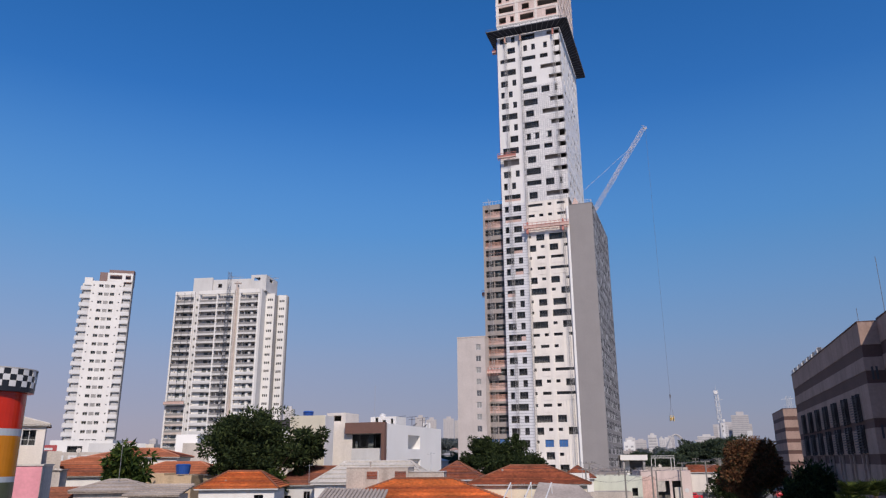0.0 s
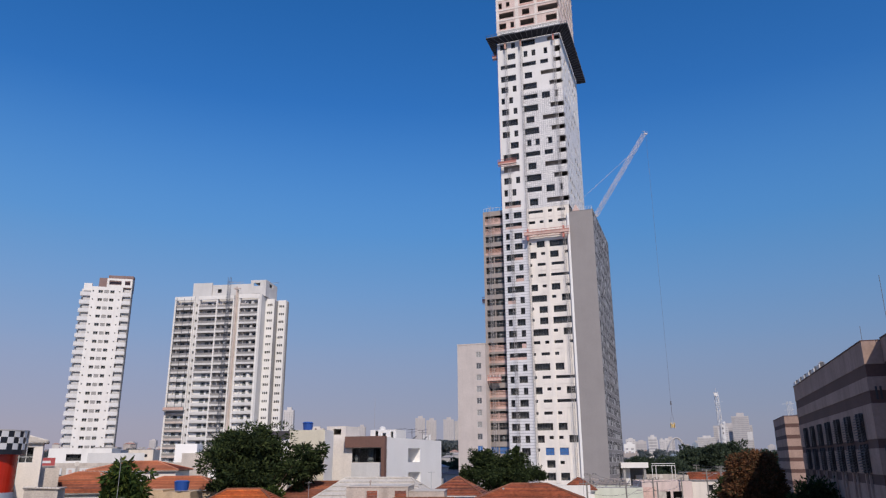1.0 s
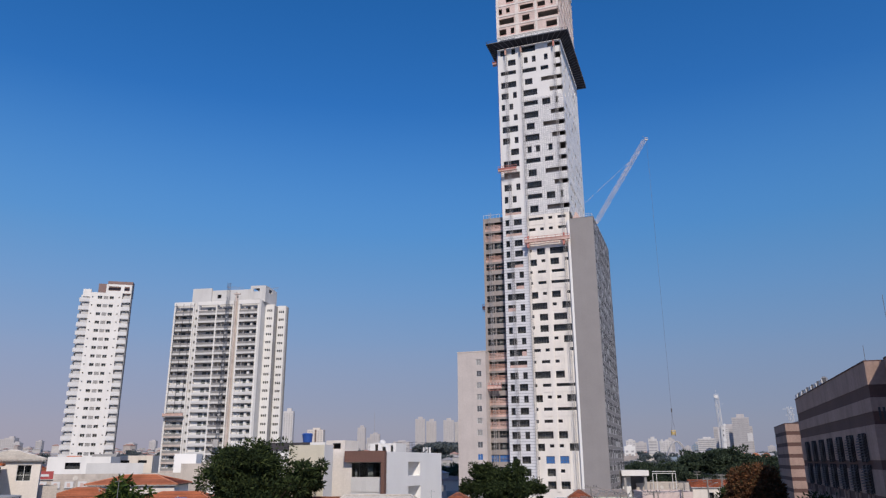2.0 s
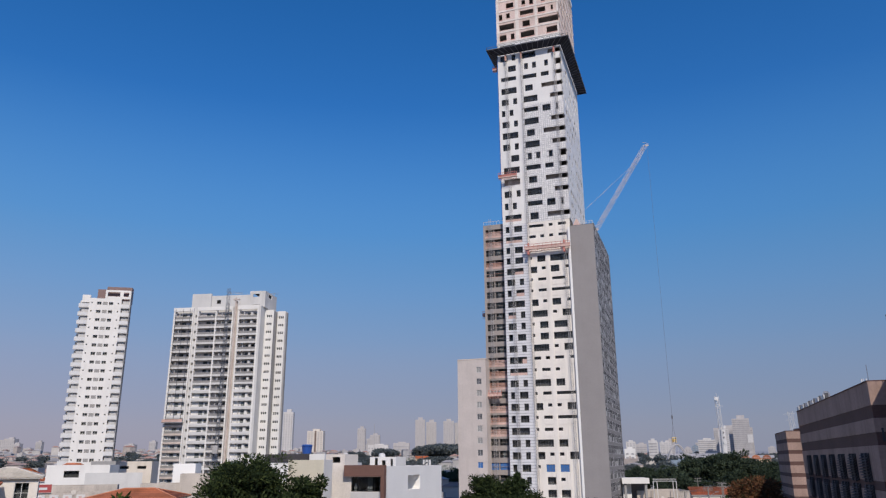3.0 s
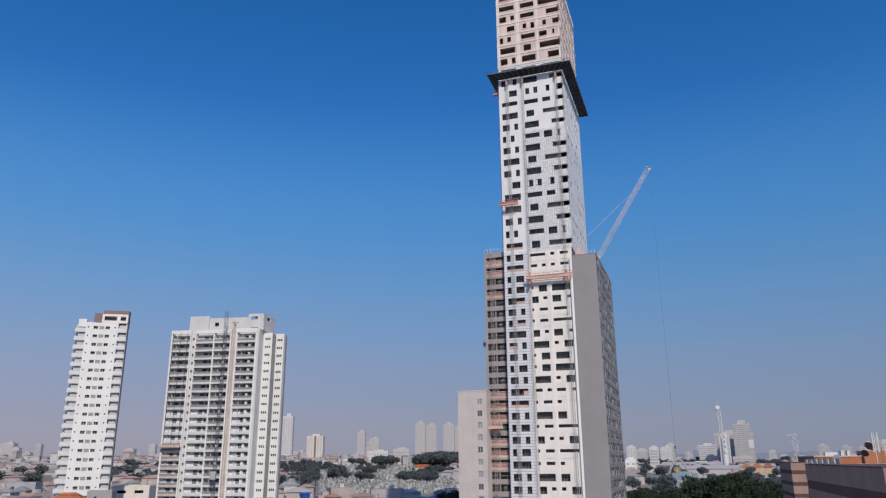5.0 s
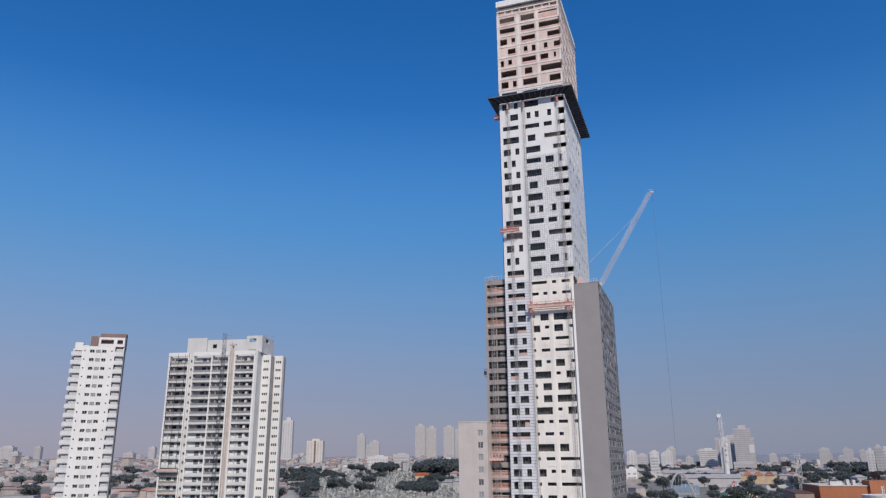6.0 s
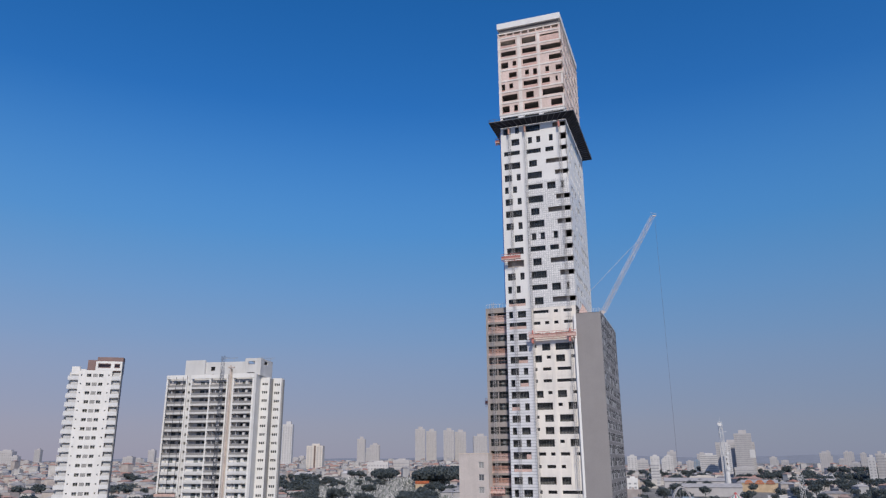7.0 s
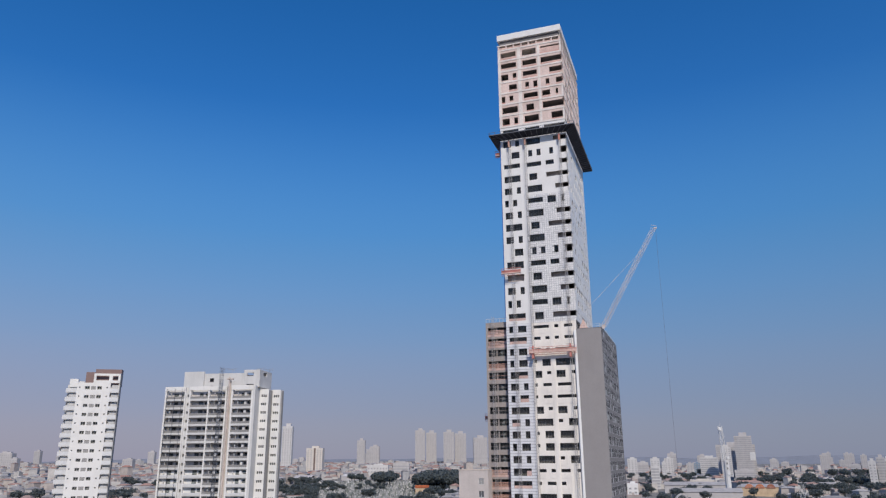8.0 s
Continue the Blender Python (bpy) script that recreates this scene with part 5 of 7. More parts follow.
def build_banded():
    at = pose(42.4, 73.1, 0, 0, 0, -17.85)
    t = thing("banded_building", at, "large sand and brown banded building with louvred windows", "building")
    light, dark, fins = Bits(), Bits(), Bits()
    top = 24.4
    bands = (2.3, 1.25, 1.35, 1.25, 3.4, 0.9, 2.5, 1.0, 2.0, 1.0, 1.5, 1.0, 2.5)
    banded(light, dark, 0, 34, 0.0, 51, GROUND, top, bands)
    part_each("stone_course", light, BAND_LIGHT, t)
    part_each("brown_course", dark, BAND_DARK, t)
    banded_r, banded_rd = Bits(), Bits()
    banded(banded_r, banded_rd, 1.75, 30, -9.0, -0.01, GROUND, top + 0.15, bands)
    part_each("stone_course", banded_r, BAND_LIGHT, t)
    part_each("brown_course", banded_rd, BAND_DARK, t)
    part("coping", Bits().box(-0.08, 34, 0.0, 51.1, top, top + 0.12).box(1.7, 30, -9.1, -0.08, top + 0.15, top + 0.3), BAND_DARK, t)
    for z0 in (14.75, 11.6):
        for i in range(7):
            n = 4.2 + i * 6.35
            l = thing("louvre_screen", at, "dark bowed louvre screen on the banded wall", "louvre", "louvre screens")
            for s in range(10):
                z, out = z0 + 0.05 + s * 0.28, 0.16 + 0.3 * math.sin(math.pi * (s + 0.5) / 10)
                part("slat", Bits().slab([(-out, n + 0.1, z + 0.03), (-0.001, n + 0.1, z + 0.2), (-0.001, n + 3.7, z + 0.2), (-out, n + 3.7, z + 0.03)], 0.09), LOUVRE, l)
            part("backing", Bits().box(-0.1, -0.002, n + 0.2, n + 3.6, z0, z0 + 2.8), LOUVRE, l)
            part_each("post", Bits().box(-0.32, -0.1, n + 0.55, n + 0.7, z0 - 0.1, z0 + 2.8).box(-0.32, -0.1, n + 2.3, n + 2.45, z0 - 0.1, z0 + 2.8), LOUVRE, l)
    for i in range(7):
        n = 4.2 + i * 6.35
        part("pipe", Bits().box(-0.2, -0.002, n + 0.6, n + 1.0, GROUND, 11.4).box(-0.2, -0.002, n + 2.4, n + 2.8, GROUND, 11.4), BAND_LIGHT, t)
    for z in (18.6, 12.9):
        part("slit", Bits().box(0.55, 0.75, -0.035, -0.002, z, z + 1.3).box(0.95, 1.15, -0.035, -0.002, z, z + 1.3), LOUVRE, t)
    for i in range(6):
        f = thing("roof_lamp", at, "white floodlight housing on the roof edge", "floodlight", "roof floodlights")
        part("housing", Bits().box(0.15, 0.75, 49.4 - i * 4.7, 51.6 - i * 4.7, top + 0.22, top + 0.8), FRAME_WHITE, f)
        part("bracket", Bits().box(0.2, 0.5, 50.3 - i * 4.7, 50.6 - i * 4.7, top + 0.11, top + 0.22).box(0.2, 0.6, 48.4 - i * 4.7, 48.8 - i * 4.7, top + 0.11, top + 0.95), CABLE, f)
    dish = thing("satellite_dish", at, "white satellite dish on the roof edge", "dish")
    part("bowl", Bits().bar((0.9, 28.0, top + 0.95), (1.1, 28.3, top + 1.05), 0.5, 0.14, 18), FRAME_WHITE, dish)
    part("stand", Bits().bar((1.1, 28.2, top + 0.1), (1.1, 28.2, top + 1.0), 0.07), STEEL, dish)
    d2 = thing("satellite_dish", at, "small dark satellite dish on the roof edge", "dish")
    part("bowl", Bits().bar((8.5, 49.0, top + 1.7), (8.65, 49.2, top + 1.8), 0.55, 0.12, 16), CABLE, d2)
    part("stand", Bits().bar((8.6, 49.2, top + 0.1), (8.6, 49.2, top + 1.75), 0.06), STEEL, d2)
    br = thing("roof_mast", at, "white antenna bracket frame on the roof corner", "mast")
    part("upright", Bits().bar((10.05, 49.0, top + 0.1), (10.05, 49.0, top + 4.9), 0.06), FRAME_WHITE, br)
    for u in (9.75, 10.45):
        part("panel_antenna", Bits().box(u - 0.08, u + 0.08, 48.7, 48.82, top + 1.8, top + 4.8), FRAME_WHITE, br)
    part("arm", Bits().bar((9.6, 49, top + 2.4), (10.6, 49, top + 2.4), 0.04).bar((9.6, 49, top + 4.2), (10.6, 49, top + 4.2), 0.04), FRAME_WHITE, br)
    for x, y, h in ((2.3, -1.5, 6.4), (0.8, 3.0, 2.0), (5.5, 9.0, 4.6), (6.2, 9.4, 5.4)):
        a = thing("roof_antenna", at, "thin rod aerial on the banded building", "antenna", "banded roof aerials")
        part("rod", Bits().bar((x, y, top + 0.1), (x, y, top + h), 0.03 if x < 5 else 0.05), STEEL if x > 5 else CABLE, a)
    # rear block
    r = thing("banded_building", pose(93.9, 205.0, 0, 0, 0, -17.85), "rear banded block with a sunlit end", "building")
    light, dark = Bits(), Bits()
    banded(light, dark, 0, 4.6, 0, 27, GROUND, 24.4, (2.0, 1.0, 2.0, 1.0, 2.0, 1.0, 2.0, 1.0, 2.0, 1.0, 2.0, 1.0, 2.0, 1.0, 3.0))
    part_each("stone_course", light, BAND_LIGHT, r)
    part_each("brown_course", dark, BAND_DARK, r)
    part("coping", Bits().box(-0.1, 4.7, -0.1, 27.1, 24.4, 24.55), BAND_DARK, r)
    lat = thing("lattice_mast", pose(140.7, 300.0, GROUND), "pale steel lattice frame mast above the trees", "mast")
    part("lattice", lattice(Bits(), (0.6, 0, 0), (-0.6, 0, 33.1), 0.7, 2.4, 0.06), FRAME_WHITE, lat)
    part("arm", Bits().bar((-3.4, 0, 32.0), (1.4, 0, 32.2), 0.08).bar((-2.6, 0, 29.6), (1.2, 0, 29.8), 0.07), FRAME_WHITE, lat)


build_white_block()
build_beige_pair()
build_far_white_roofs()
build_banded()
# ---------------------------------------------------------------- low houses round the drone's yard
def courses(material, parent, a, b, c, d, step=0.4, lift=0.14):
    """Overlapping tile courses on the slope from the eave a-b up to the ridge d-c, on a thin deck."""
    a, b, c, d = Vector(a), Vector(b), Vector(c), Vector(d)
    n = max(2, round(((d + c) / 2 - (a + b) / 2).length / step))
    up = (b - a).cross(d - a).normalized() if (d - a).length > 0.01 else (b - a).cross(c - a).normalized()
    deck = Bits().slab([tuple(v - up * 0.06) for v in ((a, b, c, d) if (c - d).length > 0.01 else (a, b, c))], 0.05)
    slope = part("roof_slope", deck, BARK, parent)
    for i in range(n):
        bits = Bits()
        f, g = i / n, min(1.0, (i + 1.12) / n)
        p, q, r, s = a.lerp(d, f), b.lerp(c, f), b.lerp(c, g), a.lerp(d, g)
        k = len(bits.v)
        bits.v += [tuple(v) for v in (p + up * lift, q + up * lift, r, s, p - up * 0.03, q - up * 0.03, r - up * 0.03, s - up * 0.03)]
        bits.f += [tuple(k + j for j in face) for face in ((0, 1, 2, 3), (7, 6, 5, 4), (0, 4, 5, 1), (1, 5, 6, 2), (2, 6, 7, 3), (3, 7, 4, 0))]
        part("tile_course", bits, material, slope)


def house(label, at, w, d, eave, ridge, roof_mat, wall_mat, kind="hip", inset=None, windows=(), over=0.45, step=0.36, group=""):
    """A small house with its front at y = 0: pitched roof on four walls."""
    t = thing("house", at, label, "house", group)
    b = Bits()
    pierced(b, 0, w, 0, 0.22, 0, eave, [(x, x + ww, z, z + hh) for x, z, ww, hh in windows])
    b.box(0, 0.22, 0.22, d, 0, eave).box(w - 0.22, w, 0.22, d, 0, eave).box(0.22, w - 0.22, d - 0.22, d, 0, eave)
    part("wall", b, wall_mat, t)
    if windows:
        # sheet behind the panes, indoor shade put into its dark colour
        part("interior", Bits().box(0.23, w - 0.23, 0.9, 1.0, 0, eave), SHADE_CONCRETE, t)
    for x, z, ww, hh in windows:
        window(t, pose(x, 0.1, z), ww, hh, FRAME_WHITE if (x * 7) % 2 > 1 else FRAME_DARK, GLASS, 0.6)
    o, s = over, inset if inset is not None else d / 2
    e = [(-o, -o, eave), (w + o, -o, eave), (w + o, d + o, eave), (-o, d + o, eave)]
    if kind == "hip":
        l, r = (min(s, w / 2), d / 2, ridge), (max(w - s, w / 2), d / 2, ridge)
        slopes = ((e[0], e[1], r, l), (e[1], e[2], r, r), (e[2], e[3], l, r), (e[3], e[0], l, l))
        caps = ((l, r), (e[0], l), (e[1], r), (e[2], r), (e[3], l))
    elif kind == "gable":
        l, r = (-o, d / 2, ridge), (w + o, d / 2, ridge)
        slopes, caps = ((e[0], e[1], r, l), (e[2], e[3], l, r)), ((l, r),)
        g = Bits().slab([(0, 0, eave), (0.2, 0, eave), (0.2, d, eave), (0, d, eave)], 0.02)
        for x in (0.0, w - 0.2):
            k = len(g.v)
            g.v += [(x, 0, eave), (x, d, eave), (x, d / 2, ridge - 0.08), (x + 0.2, 0, eave), (x + 0.2, d, eave), (x + 0.2, d / 2, ridge - 0.08)]
            g.f += [(k + 2, k + 1, k), (k + 3, k + 4, k + 5), (k, k + 1, k + 4, k + 3), (k + 1, k + 2, k + 5, k + 4), (k + 2, k, k + 3, k + 5)]
        part("gable", g, wall_mat, t)
    else:  # one slope, low at the front
        hi = [(-o, d + o, ridge), (w + o, d + o, ridge)]
        slopes, caps = ((e[0], e[1], hi[1], hi[0]),), ((hi[0], hi[1]),)
    for q in slopes:
        courses(roof_mat, t, *q, step=step)
    for p, q in caps:
        if (Vector(p) - Vector(q)).length > 0.2:
            part("ridge_tile", Bits().bar((p[0], p[1], p[2] + 0.06), (q[0], q[1], q[2] + 0.06), 0.13, sides=6), TILE_RIDGE if roof_mat in (TILE_ORANGE, TILE_RED, TILE_DARK) else roof_mat, t)
    part("fascia", Bits().box(-o, w + o, -o + 0.02, -o + 0.08, eave - 0.16, eave - 0.04), PAINT_LIGHT if roof_mat is not FIBRE else FIBRE, t)
    return t


def at_ground(x, y, turn=0.0):
    return pose(x, y, GROUND, 0, 0, turn)


house("low house under a broad bright orange tiled roof", at_ground(-11.6, 73.5, -2), 18.5, 12.5, 4.4, 6.75, TILE_ORANGE, PAINT_WHITE)
house("house with a weathered red-brown hipped roof", at_ground(3.0, 80.5, -6), 12.0, 10.0, 6.2, 7.95, TILE_RED, PAINT_CREAM, inset=4.0)
house("small white house with a red hipped roof", at_ground(-1.8, 98.0, -8), 6.4, 7.0, 6.3, 8.4, TILE_RED, PAINT_WHITE, inset=3.0)
house("house with a pale fibre-cement hipped roof", at_ground(-15.4, 90.5, -7), 13.5, 9.0, 6.1, 8.5, FIBRE_LIGHT, PAINT_WHITE, inset=2.6, windows=((1.4, 3.9, 1.1, 1.5), (3.6, 3.9, 1.0, 1.5)), step=1.2)
house("house with a dull red roof beside the pale one", at_ground(-20.6, 93.5, -7), 6.0, 9.0, 5.9, 7.9, TILE_DARK, PAINT_LIGHT, kind="shed", windows=((1.0, 3.6, 0.9, 1.0), (3.4, 3.5, 0.9, 1.6)))
house("house with a bright orange hipped roof and white walls", at_ground(-26.9, 83.5, 4), 8.2, 8.0, 5.8, 7.5, TILE_ORANGE, PAINT_WHITE, inset=2.2, windows=((6.0, 4.0, 1.0, 1.1),))
house("long house with a red tiled roof and tan walls", at_ground(-42.3, 101.0, 4), 12.0, 9.0, 7.1, 8.6, TILE_ROSE, PAINT_TAN, inset=3.5)
house("upper house with a red hipped roof and white fascia", at_ground(-53.0, 113.0, 6), 12.5, 9.0, 9.45, 10.7, TILE_ROSE, PAINT_PALE, inset=4.0, windows=((6.6, 7.0, 0.8, 1.2), (8.2, 7.0, 0.8, 1.2)))
house("house with a low red roof and pale gutter", at_ground(-51.8, 98.0, 10), 8.6, 8.0, 8.0, 9.3, TILE_ROSE, PAINT_LIGHT, inset=3.0)
house("house with a red lean-to roof", at_ground(-48.2, 91.5, 10), 7.8, 6.0, 7.1, 8.3, TILE_RED, PAINT_WHITE, kind="shed")
house("shed with a grey fibre-cement hipped roof", at_ground(-37.2, 76.5, 14), 7.2, 5.0, 5.8, 6.8, FIBRE, PLASTER, inset=2.8, step=1.0)
house("shed with a dusty fibre-cement lean-to roof", at_ground(-31.0, 74.8, 4), 4.6, 4.5, 5.5, 6.25, FIBRE, PLASTER, kind="shed", step=1.0)
house("shed with a low rust-red sheet roof", at_ground(-42.6, 74.0, 18), 6.0, 5.0, 4.9, 6.0, TILE_DARK, PLASTER, kind="shed", step=0.8)
house("two-storey cream house with a pale tiled hip roof", at_ground(-53.4, 85.8, 27), 6.6, 7.0, 13.0, 14.0, FIBRE_LIGHT, PAINT_PALE, inset=2.8, windows=((4.2, 10.6, 1.5, 1.8), (1.6, 10.6, 1.0, 1.8)), step=0.5)
house("yellow house with an orange hipped roof", at_ground(-53.0, 76.6, 29), 6.6, 7.0, 12.4, 13.4, TILE_ORANGE, PAINT_YELLOW, inset=2.6, windows=((2.6, 9.4, 1.2, 1.4),))
house("row house with a faded red tiled roof below the slim tower", at_ground(-114.0, 219.0, 8), 9.6, 7.0, 12.3, 14.6, TILE_ROSE, PAINT_LIGHT, inset=3.0, windows=((2.0, 10.0, 1.2, 1.2), (6.0, 10.0, 1.2, 1.2)))
house("house with a bright orange roof among the shops", at_ground(-124.0, 208.0, 12), 11.0, 8.0, 10.9, 13.3, TILE_ORANGE, PAINT_CREAM, inset=3.0, windows=((6.4, 9.4, 1.2, 1.2),))
house("small house with an orange-red roof before the white block", at_ground(-110.0, 205.0, 10), 6.0, 7.0, 10.0, 12.2, TILE_RED, PAINT_WHITE, inset=2.4)
house("small white house with a red-brown hipped roof by the tower", at_ground(20.2, 128.5, -10), 5.0, 6.0, 5.7, 7.6, TILE_RED, PAINT_WHITE, inset=2.4)
house("cream house with a red tiled gable roof beyond the street", at_ground(69.0, 212.0, -8), 12.5, 9.0, 5.2, 7.0, TILE_RED, PAINT_PALE, kind="gable", windows=((4.0, 2.2, 1.6, 1.6), (8.0, 2.2, 1.6, 1.6)))


def build_walls_and_sheds():
    # stained plaster wall block with two brick vents
    t = thing("outbuilding", at_ground(-10.4, 80.9, -3), "stained plaster outbuilding with two brick vents", "building")
    part("wall", Bits().box(0, 6.6, 0, 7, 0, 7.9), PLASTER, t)
    part("side_wall", Bits().box(6.6, 10.4, 0.6, 6.5, 0, 7.4), PLASTER, t)
    part("coping", Bits().box(-0.06, 6.66, -0.06, 7.06, 7.9, 7.98).box(6.67, 10.46, 0.54, 6.56, 7.4, 7.47), FIBRE_LIGHT, t)
    for x in (2.2, 5.2):
        for i in range(5):
            part("brick", Bits().box(x, x + 1.2, -0.04, -0.002, 6.75 + i * 0.16, 6.87 + i * 0.16), TILE_RED, t)
    d = thing("drain_pipe", at_ground(-10.4, 80.9, -3), "thin pale drain pipe on the plaster wall", "pipe")
    part("pipe", Bits().bar((3.4, -0.12, 0), (3.4, -0.12, 7.6), 0.06, sides=6), FRAME_WHITE, d)
    # pink wall and rough wall beside it
    p = plain_block("house", "pink rendered house with a flat roof", at_ground(-26.2, 41.0, 20), 3.9, 4, 8.4, PLASTER, parapet=0.2)
    part("painted_front", Bits().box(0.0, 3.88, -0.03, -0.004, 0, 8.36), PAINT_PINK, p, "pink painted front")
    part("coping", Bits().box(-0.06, 3.96, -0.08, 4.06, 8.41, 8.5), FIBRE_LIGHT, p)
    q = thing("outbuilding", at_ground(-45.3, 82.0, 20), "grey rendered outbuilding with a tiled edge", "building")
    part("wall", Bits().box(0, 3.3, 0, 6, 0, 7.8), PLASTER, q)
    for i in range(9):
        part("edge_tile", Bits().bar((-0.1 + i * 0.4, -0.15, 8.05 - i * 0.02), (0.22 + i * 0.4, -0.15, 8.02 - i * 0.02), 0.13, 0.1, 6), FIBRE_LIGHT, q)
    part("roof_edge", Bits().box(-0.1, 3.5, -0.1, 6.1, 7.8, 7.9), FIBRE, q)
    r = plain_block("shop_block", "stained grey side wall between houses", at_ground(-49.0, 90.5, 27), 2.6, 4, 10.0, PLASTER, parapet=0.1)
    # aqua shed and white fascia
    a = plain_block("outbuilding", "aqua painted shed with a white roof edge", at_ground(-38.0, 108.6, 1), 8.4, 5, 8.0, PAINT_AQUA, parapet=0.1)
    part("roof_edge", Bits().box(-0.2, 8.6, -0.25, -0.01, 7.55, 8.05), FRAME_WHITE, a)
    for x, y, z, lab in ((-32.6, 94.4, 7.2, "blue plastic water tank on the tan wall"),):
        k = thing("water_tank", pose(x, y, GROUND + z), lab, "water tank")
        part("body", Bits().tube(0, 0, 0, 1.05, 0.8, 0.92, 14), BLUE_TANK, k)
        part("lid", Bits().tube(0, 0, 1.05, 1.2, 0.95, 0.7, 14), BLUE_TANK, k)
    u = thing("outbuilding", at_ground(-38.0, 93.8, 1), "tan rendered outbuilding with a ragged top", "building")
    part("wall", Bits().box(0, 6.7, 0, 5, 0, 7.05).box(0, 3.2, 0.3, 5, 7.05, 7.3), PAINT_TAN, u)
    g = thing("water_tank", pose(-33.2, 112.5, GROUND + 9.0), "grey round water tank on a white base", "water tank")
    part("base", Bits().box(-1.5, 1.5, -1.2, 1.2, -0.8, 0.6), PAINT_WHITE, g)
    part("body", Bits().tube(0, 0, 0.6, 1.8, 0.85, 0.75, 14), PAINT_GREY, g)
    part("lid", Bits().tube(0, 0, 1.8, 2.1, 0.7, 0.2, 14), PAINT_GREY, g)
    # rough fibre-cement lean-to roofs in front of the orange roof
    c = thing("lean_to", at_ground(-11.4, 69.0, -2), "corrugated fibre-cement lean-to roof on posts", "shed")
    cor = Bits()
    for i in range(17):
        cor.bar((i * 0.36, 0, 5.2 - 0.01 * i), (i * 0.36, 4.4, 6.05 - 0.012 * i), 0.16, sides=6)
    tagged(part("corrugated_roof", cor, FIBRE, c), kind="stuff")
    part("post", Bits().box(0.1, 0.3, 0.2, 0.4, 0, 5.1).box(5.4, 5.6, 0.2, 0.4, 0, 5.0).box(0.1, 0.3, 4.1, 4.3, 0, 5.8).box(5.4, 5.6, 4.1, 4.3, 0, 5.7), BARK, c)
    # bare white roof trusses beside the red-brown roof
    f = thing("roof_frame", at_ground(6.2, 70.0, 0), "bare white steel roof trusses over a grey sheet", "roof frame")
    for i in range(3):
        x = 0.4 + i * 2.0
        part("truss", Bits().bar((x - 1.9, 0, 3.6), (x, 4.6, 6.45), 0.075).bar((x, 4.6, 6.45), (x + 0.1, 4.7, 0.2), 0.05), FRAME_WHITE, f)
    part("post", Bits().bar((-1.5, 0, 0), (-1.5, 0, 3.7), 0.08).bar((2.5, 0, 0), (2.5, 0, 3.7), 0.08).bar((2.0, 7.5, 0), (2.0, 7.5, 5.2), 0.08), STEEL, f)
    s = thing("lean_to", at_ground(8.4, 72.5, -4), "grey fibre-cement sheet roof on a low wall", "shed")
    part("roof_slope", Bits().slab([(0, 0, 5.0), (6.4, 0, 4.6), (5.0, 5.5, 6.1), (1.0, 5.5, 6.4)], 0.08), FIBRE, s)
    part("wall", Bits().box(0.6, 5.2, 0.5, 5.0, 0, 4.6), PLASTER, s)


